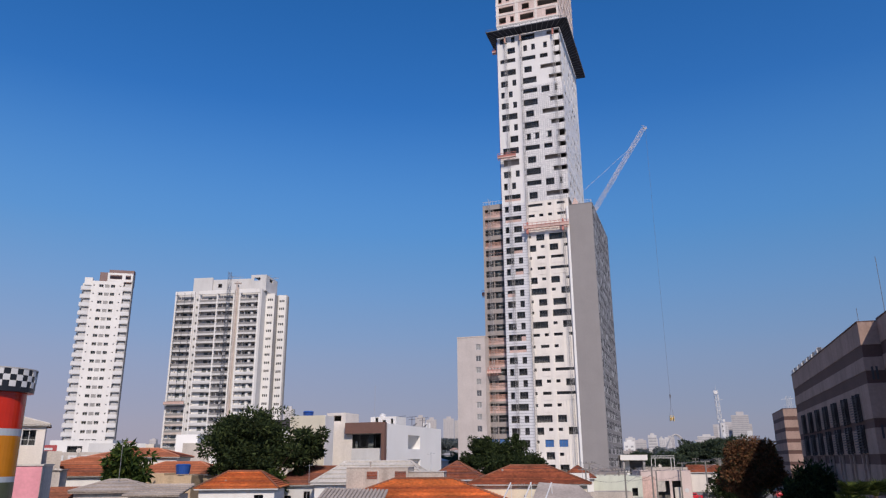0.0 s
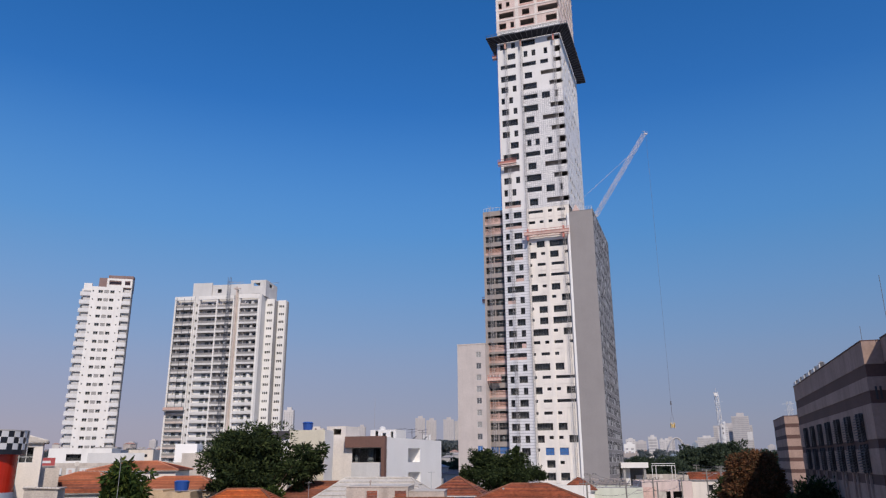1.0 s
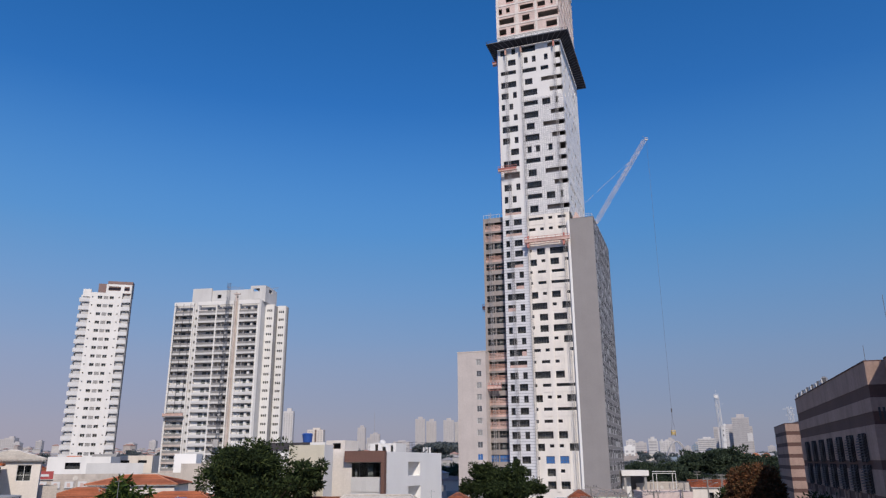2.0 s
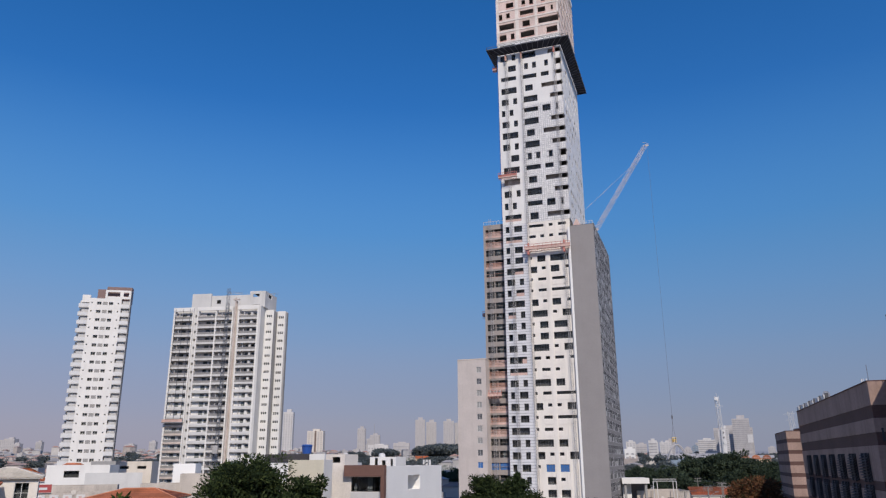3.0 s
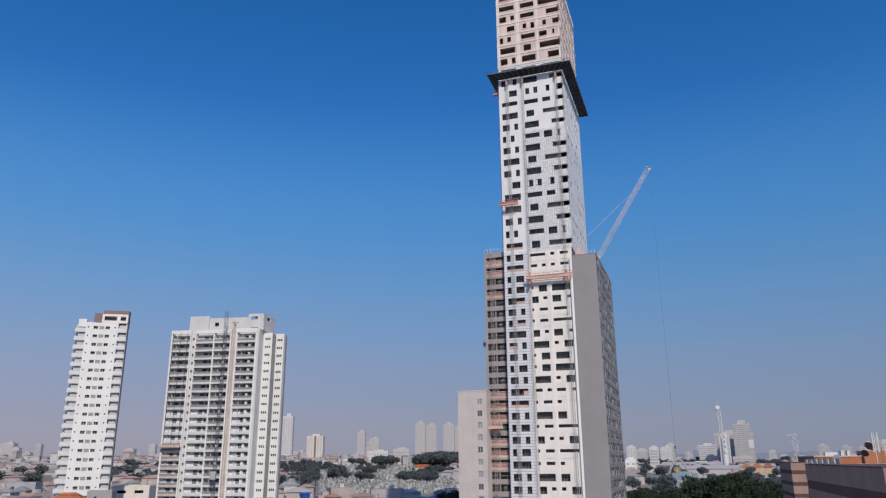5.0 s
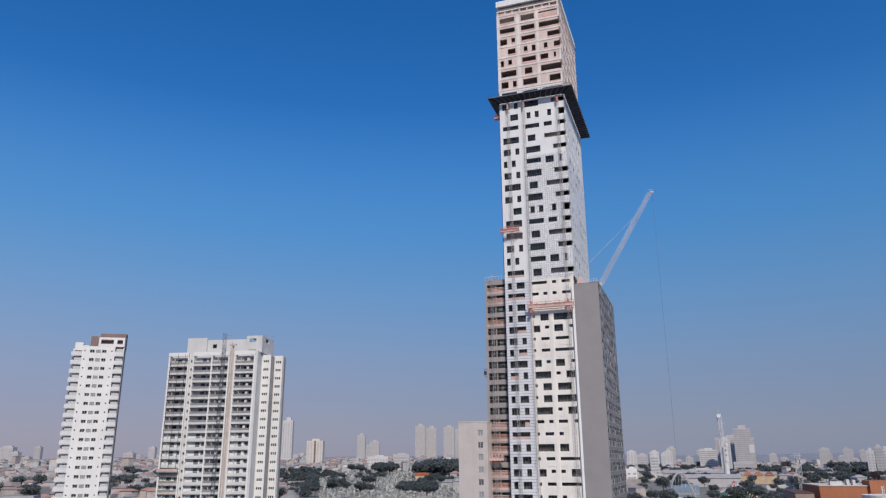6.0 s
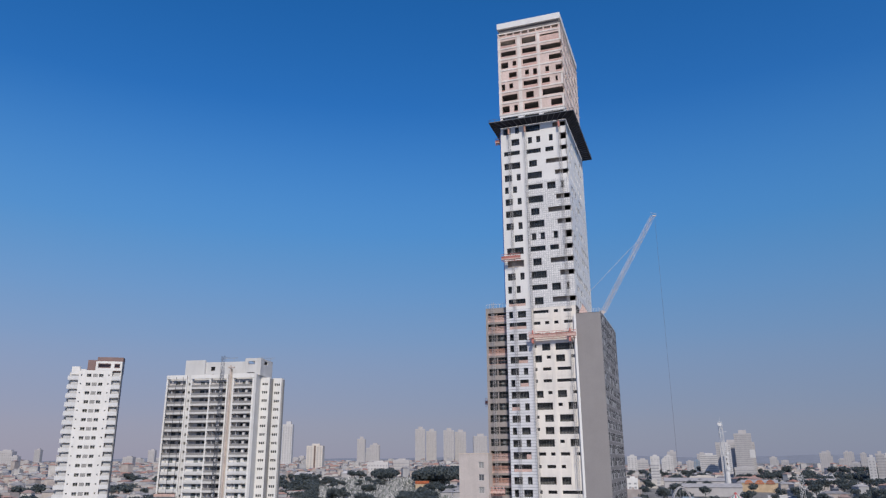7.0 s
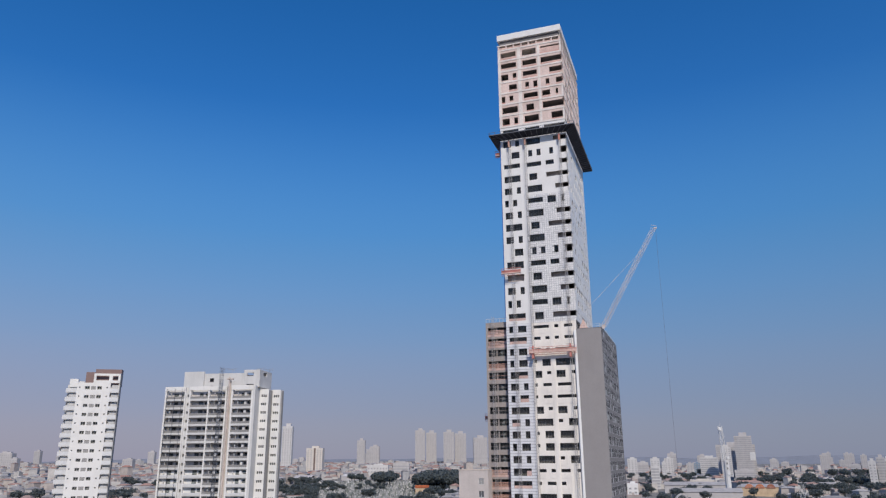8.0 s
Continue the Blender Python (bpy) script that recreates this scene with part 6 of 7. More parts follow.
def build_street_side():
    plain_block("house", "white rendered wall of a corner house", at_ground(18.6, 127.6, -6), 5.8, 5, 6.5, PAINT_WHITE, parapet=0.1)
    m = plain_block("shop_block", "pale mint shop with a flat front", at_ground(25.0, 132.6, -5), 9.4, 12, 5.9, PAINT_MINT, [(7.6, 2.6, 1.0, 1.3)], parapet=0.2)
    plain_block("house", "low cream house in front of the mint shop", at_ground(21.5, 124.0, -5), 9.0, 6, 3.6, PLASTER, parapet=0.1)
    r = thing("shed_roof", at_ground(25.2, 146.0, -5), "dark corrugated gable roof behind the mint shop", "roof")
    cor = Bits()
    for i in range(34):
        cor.bar((i * 0.3, 0, 5.9), (i * 0.3, 5.0, 7.0), 0.13, sides=4)
    tagged(part("corrugated_roof", cor, FIBRE, r), kind="stuff")
    part("wall", Bits().box(0, 10, 0.4, 5, 0, 5.9), PLASTER, r)
    g = thing("pipe_frame", at_ground(25.5, 140.0, -5), "white bent pipe frame over the yard", "frame")
    for i in range(6):
        part("pipe", Bits().bar((i * 1.9, 0, 5.4), (1.6 + i * 1.9, 3, 7.2), 0.07).bar((1.6 + i * 1.9, 3, 7.2), (2.6 + i * 1.9, 5, 6.6), 0.07), STEEL, g)
    part("post", Bits().bar((0.2, 0, 0), (0.2, 0, 5.4), 0.07).bar((9.7, 0, 0), (9.7, 0, 5.4), 0.07), STEEL, g)
    # pink and white open-fronted shop with a pipe frame on the roof
    p = thing("shop_block", at_ground(38.8, 149.5, -6), "pink and white open-fronted shop with dark bays", "building")
    b = Bits()
    pierced(b, 0, 9.6, 0, 0.3, 0, 6.5, [(3.0, 5.4, 1.0, 4.6), (5.9, 7.6, 1.0, 4.6)])
    b.box(0, 0.3, 0.3, 12, 0, 6.5).box(9.3, 9.6, 0.3, 12, 0, 6.5).box(0.3, 9.3, 11.7, 12, 0, 6.5)
    part("wall", b, PAINT_ROSE, p)
    part("pink_panel", Bits().box(0.2, 2.7, -0.04, -0.002, 0, 5.4), SALMON, p)
    part_each("shutter", Bits().box(3.0, 4.6, 0.1, 0.16, 2.6, 4.6).box(6.3, 7.6, 0.1, 0.16, 1.0, 3.4), FIBRE_LIGHT, p)
    part("interior", Bits().box(0.3, 9.3, 3, 3.1, 0, 6.2), SHADE_CONCRETE, p)
    part("roof", Bits().box(0.3, 9.3, 0.3, 11.7, 6.0, 6.2), ROOF_GREY, p)
    part("sign_disc", Bits().bar((8.6, -0.06, 2.8), (8.6, -0.01, 2.8), 0.42, sides=14), FRAME_WHITE, p)
    c = thing("canopy", at_ground(47.5, 203.0, -4), "white flat canopy on dark columns", "canopy")
    part("plate", Bits().box(0, 7.2, 0, 9, 8.5, 9.9), PAINT_WHITE, c)
    part_each("column", Bits().box(0.6, 1.2, 0.5, 1.1, 0, 8.5).box(6.0, 6.6, 0.5, 1.1, 0, 8.5).box(0.6, 1.2, 8, 8.6, 0, 8.5).box(6.0, 6.6, 8, 8.6, 0, 8.5), PAINT_GREY, c)
    part("rear_wall", Bits().box(0.5, 2.8, 3, 3.2, 0, 8.4), PAINT_WHITE, c)
    part("dark_bay", Bits().box(2.81, 7.2, 5, 5.2, 0, 8.4), SHADE_CONCRETE, c)
    k = thing("pipe_frame", at_ground(56.0, 204.0, -4), "pale goal-shaped pipe frame on a roof", "frame")
    for z in (9.0, 9.5):
        part("beam", Bits().box(0, 6.2, 0, 0.15, z, z + 0.15), FRAME_WHITE, k)
    for x in (0, 1.0, 5.2, 6.05):
        part("post", Bits().box(x, x + 0.15, 0, 0.15, 0, 9.0), FRAME_WHITE, k)
    plain_block("shop_block", "low cream warehouse by the canopy", at_ground(52.0, 206.0, -4), 14, 12, 6.6, PLASTER, [(2, 3.4, 2.0, 1.4), (8, 3.4, 2.0, 1.4)])


def build_roof_clutter():
    rng = random.Random(8)
    for x, y, z in ((-24.5, 85.2, 8.6), (-21.0, 86.0, 8.5), (-46.0, 101.5, 11.2), (-8.0, 82.5, 10.5), (6.5, 83.5, 9.6), (-36.0, 103.0, 10.2)):
        v = thing("vent_pipe", pose(x, y, z - 0.5), "short grimy vent pipe on a tiled roof", "vent", "roof vents")
        part("pipe", Bits().tube(0, 0, -0.3, 0.9, 0.09, 0.09, 8), FIBRE, v)
        part("cowl", Bits().tube(0, 0, 0.9, 1.05, 0.17, 0.1, 8), FIBRE, v)
    for x, y, z, turn in ((-55.0, 113.0, 12.2, 10), (-33.0, 129.5, 15.3, 30), (-38.6, 129.0, 13.0, 0), (22.8, 133.2, 8.6, -20), (43.0, 150.5, 9.1, 15)):
        d = thing("satellite_dish", pose(x, y, z, 0, 0, turn), "small pale satellite dish on a roof", "dish", "house dishes")
        part("bowl", Bits().bar((0, -0.1, 0.75), (0, 0.08, 0.7), 0.36, 0.08, 14), FIBRE_LIGHT, d)
        part("stand", Bits().bar((0, 0.05, -0.4), (0, 0.05, 0.7), 0.04), STEEL, d)


build_walls_and_sheds()
build_street_side()
build_roof_clutter()


# ---------------------------------------------------------------- painted pillar beside the drone
def build_pillar():
    t = thing("painted_pillar", pose(-14.76, 24.0, 0), "round pillar in red and orange bands with a chequered cap", "pillar")
    r = 0.98
    for name, z0, z1, m in (("dark_base", GROUND, 10.45, PILLAR_DARK), ("lower_band", 10.45, 10.62, PILLAR_BAND), ("orange_band", 10.62, 11.88, PILLAR_ORANGE), ("upper_band", 11.88, 12.1, PILLAR_BAND), ("red_band", 12.1, 13.26, PILLAR_RED)):
        part(name, Bits().tube(0, 0, z0, z1, r, r, 48), m, t)
    part("cap", Bits().tube(0, 0, 13.26, 13.98, 1.17, 1.195, 48), CHECK_BLACK, t, "black cap drum")
    part("cap_rim", Bits().tube(0, 0, 13.98, 14.02, 1.215, 1.205, 48), PAINT_GREY, t)
    cols, rows = 36, 3
    for j in range(rows):
        z0, z1 = 13.41 + j * 0.19, 13.41 + (j + 1) * 0.19
        b = Bits()
        rad = 1.18 + 0.03 * (j + 0.5) / rows
        for s in range(5):
            a = 2 * math.pi / cols * s / 4
            for rr in (rad, rad - 0.03):
                b.v += [(rr * math.cos(a), rr * math.sin(a), z0), (rr * math.cos(a), rr * math.sin(a), z1)]
        for s in range(4):
            k = s * 4
            b.f += [(k, k + 4, k + 5, k + 1), (k + 1, k + 5, k + 7, k + 3), (k + 2, k, k + 1, k + 3) if s == 0 else (k + 2, k + 6, k + 4, k)]
        b.f += [(16, 18, 19, 17)]
        me = b.mesh("check", CHECK_WHITE)
        for i in range(cols):
            if (i + j) % 2 == 0:
                put("check", me, t, pose(0, 0, 0, 0, 0, 360 / cols * i))


build_pillar()
# ---------------------------------------------------------------- trees
def leaf_cloud(bits, rng, centre, radius, count, size, droop=0.0):
    """Small bent leaf pairs round a clump, most of them near its skin."""
    cx, cy, cz = centre
    for _ in range(count):
        while True:
            d = Vector((rng.uniform(-1, 1), rng.uniform(-1, 1), rng.uniform(-1, 1)))
            if 0.05 < d.length < 1:
                break
        d = d.normalized() * (0.45 + 0.55 * rng.random() ** 0.5) * (0.85 + 0.4 * rng.random())
        p = Vector((cx + d.x * radius, cy + d.y * radius, cz + d.z * radius * 0.75))
        out = (d + Vector((rng.uniform(-0.9, 0.9), rng.uniform(-0.9, 0.9), rng.uniform(-0.5, 0.9) - droop))).normalized()
        side = out.cross(Vector((rng.uniform(-1, 1), rng.uniform(-1, 1), rng.uniform(-1, 1)))).normalized()
        s = size * rng.uniform(0.6, 1.3)
        k = len(bits.v)
        bits.v += [tuple(p), tuple(p + out * s * 0.45 + side * s * 0.17), tuple(p + out * s), tuple(p + out * s * 0.45 - side * s * 0.17)]
        bits.f += [(k, k + 1, k + 2, k + 3)]


def tree(label, x, y, base, lobes, leaves, clumps, per, size, seed, trunk=0.35, droop=0.0, category="tree", group=""):
    """A tree at x, y: lobes are (dx, dy, z, rx, ry, rz), ellipsoids in which the clumps hang."""
    rng = random.Random(seed)
    t = thing("tree", pose(x, y, base), label, category, group)
    crown, wood = Bits(), Bits()
    low = min(l[2] - l[5] for l in lobes) - base
    fork = Vector((0, 0, max(1.2, low * 0.7)))
    wood.bar((0, 0, -0.3), fork, trunk, trunk * 0.7, 9)
    weights = [l[3] * l[4] * l[5] for l in lobes]
    for i in range(clumps):
        l = rng.choices(lobes, weights)[0]
        while True:
            d = Vector((rng.uniform(-1, 1), rng.uniform(-1, 1), rng.uniform(-1, 1)))
            if d.length < 1:
                break
        d *= 0.62 + 0.5 * d.length * rng.random()
        c = Vector((l[0] + d.x * l[3], l[1] + d.y * l[4], l[2] - base + d.z * l[5]))
        r = min(l[3], l[5]) * rng.uniform(0.15, 0.45)
        leaf_cloud(crown, rng, c, r, per, size, droop)
        if i % 4 == 0:
            mid = fork.lerp(c, 0.5) + Vector((0, 0, -0.4))
            wood.bar(fork, mid, trunk * 0.35, trunk * 0.22, 5)
            wood.bar(mid, c, trunk * 0.22, trunk * 0.07, 5)
    part("trunk", wood, BARK, t)
    part("crown", crown, leaves, t)
    return t


tree("large dark green tree with feathery uneven crown", -24.0, 97.0, GROUND, ((-1.2, 0, 13.2, 5.8, 4.5, 4.3), (-4.2, 0.5, 14.6, 2.2, 2.6, 3.4), (1.5, 0, 15.6, 2.6, 2.6, 2.2), (6.4, 0, 13.0, 2.5, 2.6, 3.0), (4.2, 0, 11.2, 3.2, 3, 2.2), (-0.5, -0.5, 10.6, 5.5, 3.5, 1.8)), LEAF_DARK, 210, 190, 0.56, 1, 0.5, droop=0.1)
tree("dense dark green tree with a ragged crown before the tower", 9.2, 121.0, GROUND, ((0, 0, 11.2, 5.0, 4.2, 2.8), (-2.6, 0, 13.0, 2.4, 2.6, 2.0), (-3.9, 0, 13.4, 1.3, 1.6, 1.2), (2.2, 0, 13.5, 1.9, 2.2, 1.7), (2.9, 0, 14.4, 0.9, 1.2, 1.3), (5.2, 0, 10.6, 2.0, 2.4, 1.5), (6.3, 0, 10.2, 1.0, 1.4, 1.1), (-4.8, 0, 10.8, 2.0, 2.4, 1.8), (-5.9, 0, 10.9, 0.9, 1.3, 1.0), (0.3, 0, 9.2, 4.0, 3.4, 1.6)), LEAF_DARK, 260, 140, 0.5, 2, 0.45, droop=0.15)
tree("small leafy tree with yellow-green tips", -36.8, 88.0, GROUND, ((0, 0, 11.0, 2.4, 2.2, 2.2), (-1.6, 0, 9.6, 1.7, 1.8, 1.1), (0.6, 0, 9.2, 2.0, 2.0, 1.4)), LEAF_MID, 70, 60, 0.75, 3, 0.22, droop=0.5)
tree("young tree with light green leaves behind the houses", -20.6, 92.0, GROUND, ((0, 0, 8.6, 1.6, 1.5, 1.4),), LEAF_MID, 34, 60, 0.5, 4, 0.14)
tree("rust-coloured tree beside the banded building", 48.0, 118.0, GROUND, ((0, 0, 10.6, 3.6, 3.2, 3.6), (-2.0, 0, 11.8, 2.2, 2.2, 2.2), (2.3, 0, 11.4, 2.3, 2.3, 2.6), (-2.2, 0, 8.0, 2.6, 2.6, 2.8), (3.4, 0, 8.6, 2.0, 2.2, 2.2)), LEAF_BROWN, 300, 150, 0.5, 5, 0.35, droop=0.5)
tree("dark shaded tree against the banded building", 48.0, 98.0, GROUND, ((0, 0, 7.4, 3.2, 3.0, 3.2), (-2.2, 0, 6.4, 2.4, 2.4, 2.4)), LEAF_DARK, 120, 80, 0.6, 6, 0.3)
tree("dark broad tree beside the utility poles", 58.6, 150.0, GROUND, ((0, 0, 6.6, 5.0, 4.0, 4.0), (-3.4, 0, 5.6, 3.0, 3.0, 2.8), (3.6, 0, 7.6, 3.2, 3.0, 3.2)), LEAF_DARK, 190, 80, 0.7, 7, 0.35)


def palm(x, y, z, seed, label):
    rng = random.Random(seed)
    t = thing("palm", pose(x, y, GROUND), label, "palm", "palms by the drone")
    h = z - GROUND
    part("trunk", Bits().bar((0, 0, -0.3), (0.1, 0, h), 0.16, 0.12, 8), BARK, t)
    for i in range(18):
        a, lift = i * 2.39996, rng.uniform(0.25, 1.3)
        out = Vector((math.cos(a), math.sin(a), lift)).normalized()
        side = out.cross(Vector((0, 0, 1))).normalized()
        root, hub = Vector((0.1, 0, h)), Vector((0.1, 0, h)) + out * rng.uniform(0.45, 0.75)
        f = Bits().bar(root, hub, 0.018, 0.014, 4)
        for s in range(-7, 8):
            ang = s * 0.19
            ray = out * math.cos(ang) + side * math.sin(ang)
            edge = (side * math.cos(ang) - out * math.sin(ang)) * 0.05
            mid, tip_ = hub + ray * 0.38, hub + ray * rng.uniform(0.62, 0.85) + Vector((0, 0, -0.08 * abs(s) / 7))
            f.poly(hub, mid - edge, tip_, mid + edge)
        part("frond", f, LEAF_PALM, t)


palm(24.3, 45.0, 8.75, 1, "young palm with bright green fronds")
palm(25.8, 45.6, 8.85, 2, "young palm with yellow-green fronds")
palm(23.6, 44.2, 8.1, 3, "young palm with drooping fronds")
palm(27.2, 44.8, 8.6, 4, "young palm with bright green fronds")

# woods and street trees farther off
FAR_TREES = []
rng_t = random.Random(40)
for v in range(5):
    lobes = [(rng_t.uniform(-2, 2), rng_t.uniform(-2, 2), 7.5 + rng_t.uniform(-1.5, 1.5), rng_t.uniform(3, 4.6), rng_t.uniform(3, 4.6), rng_t.uniform(2.6, 3.8)) for _ in range(4)]
    FAR_TREES.append(tree("dark green street tree with rounded uneven crown", 0, 900 + v * 14, 0, lobes, LEAF_HAZED if v > 2 else LEAF_WOOD, 72, 100, 0.85, 60 + v, 0.35, group="street trees"))


def plant(variant, x, y, s, turn):
    o = copy_thing(FAR_TREES[variant], pose(x, y, lie(x, y), 0, 0, turn) @ Matrix.Scale(s, 4))
    return o


def tuft(bits, rng, centre, radius, count, size):
    """Leafy sprays lying on the skin of a rounded clump, each turned roughly outwards."""
    for _ in range(count):
        d = Vector((rng.gauss(0, 1), rng.gauss(0, 1), rng.gauss(0.25, 1))).normalized()
        p = centre + d * radius * rng.uniform(0.8, 1.15)
        n = (d + Vector((rng.uniform(-0.5, 0.5), rng.uniform(-0.5, 0.5), rng.uniform(-0.5, 0.5)))).normalized()
        a = n.cross(Vector((rng.uniform(-1, 1), rng.uniform(-1, 1), rng.uniform(-1, 1)))).normalized()
        c, s = n.cross(a), size * rng.uniform(0.5, 1.0)
        k = len(bits.v)
        bits.v += [tuple(p - a * s), tuple(p - c * s * 0.5), tuple(p + a * s), tuple(p + c * s * 0.6)]
        bits.f.append((k, k + 1, k + 2, k + 3))


def build_woods():
    rng = random.Random(9)
    for t in FAR_TREES:
        t.matrix_basis = pose(66 + 9 * FAR_TREES.index(t), 300 + 6 * FAR_TREES.index(t), GROUND)
    spots = []
    for i in range(34):   # wood behind the street
        x = 62 + i * 2.9 + rng.uniform(-2, 2)
        tall = 1.0 + 0.45 * math.exp(-((x - 112) / 16) ** 2)
        spots.append((rng.randrange(3), x, 296 + rng.uniform(0, 33), tall * rng.uniform(0.8, 1.05)))
    for i in range(95):   # wooded hill by the cemetery
        x = rng.uniform(-30, 40)
        spots.append((3 + rng.randrange(2), x, rng.uniform(770, 900), rng.uniform(1.1, 1.4) + 0.5 * math.exp(-((x + 2) / 25) ** 2)))
    for i in range(9):
        spots.append((3, rng.uniform(-80, -64), rng.uniform(880, 905), rng.uniform(1.0, 1.5)))
    for i in range(34):   # the wood comes down among the graves
        y = rng.uniform(560, 660)
        spots.append((3, rng.uniform(-0.062, -0.012) * y, y, rng.uniform(0.5, 0.8)))
    for i in range(26):
        y = rng.uniform(680, 800)
        spots.append((3, rng.uniform(-0.03, 0.02) * y, y, rng.uniform(0.5, 0.9)))
    for i in range(60):   # trees along the edge of the cemetery
        y = rng.uniform(540, 980)
        spots.append((3, rng.uniform(-0.215, -0.165) * y, y, rng.uniform(0.5, 0.85)))
    for x, y in ((-114, 1000), (-106, 996), (-121, 1004), (-130, 834), (-90, 625), (-84, 632), (-70, 700), (-98, 560), (-60, 590)):
        for _ in range(4):
            spots.append((3, x + rng.uniform(-5, 5), y + rng.uniform(-5, 5), rng.uniform(0.6, 1.0)))
    for i in range(190):   # dense greenery to the east
        y = rng.uniform(400, 1250)
        spots.append((3, rng.uniform(0.24, 0.68) * y, y, rng.uniform(0.6, 1.15)))
    for i in range(9):
        spots.append((rng.randrange(3), rng.uniform(0, 8), rng.uniform(255, 320), rng.uniform(0.7, 1.0)))
    for i in range(16):
        spots.append((3 + rng.randrange(2), rng.uniform(-170, -120), rng.uniform(690, 740), rng.uniform(0.8, 1.1)))
    for i in range(30):
        spots.append((3 + rng.randrange(2), rng.uniform(-370, -230), rng.uniform(640, 700), rng.uniform(0.8, 1.2)))
    for i in range(22):
        spots.append((3 + rng.randrange(2), rng.uniform(-90, -62), rng.uniform(950, 1010), rng.uniform(0.9, 1.3)))
    for i in range(70):
        spots.append((3 + rng.randrange(2), rng.uniform(430, 720), rng.uniform(760, 1050), rng.uniform(0.8, 1.4)))
    for i in range(26):
        spots.append((3 + rng.randrange(2), rng.uniform(150, 420), rng.uniform(560, 900), rng.uniform(0.7, 1.0)))
    for i in range(24):
        spots.append((rng.randrange(3), rng.uniform(52, 130), rng.uniform(250, 312), rng.uniform(0.6, 0.95)))
    for i in range(90):   # wooded slopes to the east
        x = rng.uniform(400, 900)
        spots.append((3 + rng.randrange(2), x, rng.choice((rng.uniform(700, 760), rng.uniform(1000, 1060), rng.uniform(1250, 1330))), rng.uniform(0.9, 1.6)))
    for i in range(60):   # green belt behind the towers to the west
        spots.append((3 + rng.randrange(2), rng.uniform(-420, -150), rng.choice((rng.uniform(520, 560), rng.uniform(860, 900))), rng.uniform(0.9, 1.3)))
    for i in range(45):   # between the tombs
        spots.append((3 + rng.randrange(2), rng.uniform(-180, -60), rng.uniform(780, 960), rng.uniform(0.4, 0.7)))
    for i in range(26):
        spots.append((rng.randrange(5), rng.uniform(-190, -60), rng.uniform(290, 520), rng.uniform(0.55, 0.9)))
    far = [s for s in spots if s[2] > 330]
    for v, x, y, s in spots:
        if y <= 330:
            plant(v, x, y, s, rng.uniform(0, 360))
    # the distant woods, joined; aerial haze is put into their leaf colour
    kinds = []
    for v in range(4):
        b = Bits()
        for _ in range(50):
            a, r = rng.uniform(0, 6.283), 4.6 * math.sqrt(rng.random())
            tuft(b, rng, Vector((r * math.cos(a), r * math.sin(a), 8.2 + rng.uniform(-3.2, 2.6) * (1 - r / 7))), rng.uniform(1.1, 1.8), 14, 1.0)
        b.bar((0, 0, -0.5), (0, 0, 6), 0.35, 0.2, 5)
        kinds.append(b)
    wood = Bits()
    for i, (v, x, y, s) in enumerate(far):
        src, turn, z = kinds[i % 4], rng.uniform(0, 6.283), lie(x, y) - 0.4
        c, sn, k = math.cos(turn) * s, math.sin(turn) * s, len(wood.v)
        wood.v += [(x + p * c - q * sn, y + p * sn + q * c, z + h * s) for p, q, h in src.v]
        wood.f += [tuple(k + n for n in f) for f in src.f]
    alone("woods", wood, LEAF_HAZED, pose(0, 0, 0), "hazy dark green woods on the distant slopes", "woods", kind="stuff")


build_woods()
# ---------------------------------------------------------------- the far city
FAR_WALL = surface("far_pale_render", (0.41, 0.39, 0.38), 0.9, grain=0.3, vary=0.1, others=((0.48, 0.455, 0.435), (0.34, 0.335, 0.345), (0.42, 0.37, 0.34), (0.37, 0.325, 0.305)))
FAR_ROOF = surface("far_mixed_roof", (0.285, 0.205, 0.185), 0.9, grain=0.4, vary=0.12, others=((0.26, 0.25, 0.255), (0.35, 0.19, 0.15), (0.35, 0.335, 0.335), (0.23, 0.22, 0.225), (0.36, 0.225, 0.185)))
# window tone lifted close to the walls, with the haze in its colour
FAR_WINDOW = surface("hazed_far_window", (0.33, 0.325, 0.335), 0.6, vary=0.1)
TOMB = surface("tomb_stone", (0.36, 0.355, 0.35), 0.85, grain=1.5, vary=0.15, others=((0.24, 0.245, 0.25), (0.46, 0.45, 0.44), (0.13, 0.14, 0.14), (0.28, 0.285, 0.28), (0.16, 0.18, 0.16)))
# skyline walls: distance haze is put into these flattened colours
HAZE_WHITE = surface("hazed_pale_concrete", (0.52, 0.505, 0.50), 0.9, grain=0.2, vary=0.06)
HAZE_GHOST = surface("hazed_dull_concrete", (0.41, 0.39, 0.39), 0.95, grain=0.2, vary=0.05)
HAZE_GREY = surface("hazed_grey_concrete", (0.43, 0.41, 0.41), 0.9, grain=0.2, vary=0.06)
HAZE_CREAM = surface("hazed_cream_render", (0.55, 0.505, 0.46), 0.9, grain=0.2, vary=0.06)
FAR_RECESS = surface("brown_tiled_recess", (0.16, 0.115, 0.10), 0.8, vary=0.1)
TENT_RED = surface("faded_red_canvas", (0.40, 0.09, 0.09), 0.85, vary=0.12)
TENT_WHITE = surface("white_canvas", (0.52, 0.51, 0.50), 0.85, vary=0.08)
TENT_GREEN = surface("faded_green_canvas", (0.14, 0.26, 0.20), 0.85, vary=0.12)
RUST_RENDER = surface("rust_orange_render", (0.36, 0.135, 0.065), 0.85, grain=4, vary=0.12, streak=0.1)
HILL = surface("haze_blue_hill", (0.20, 0.212, 0.245), 0.95, grain=0.02, vary=0.1)
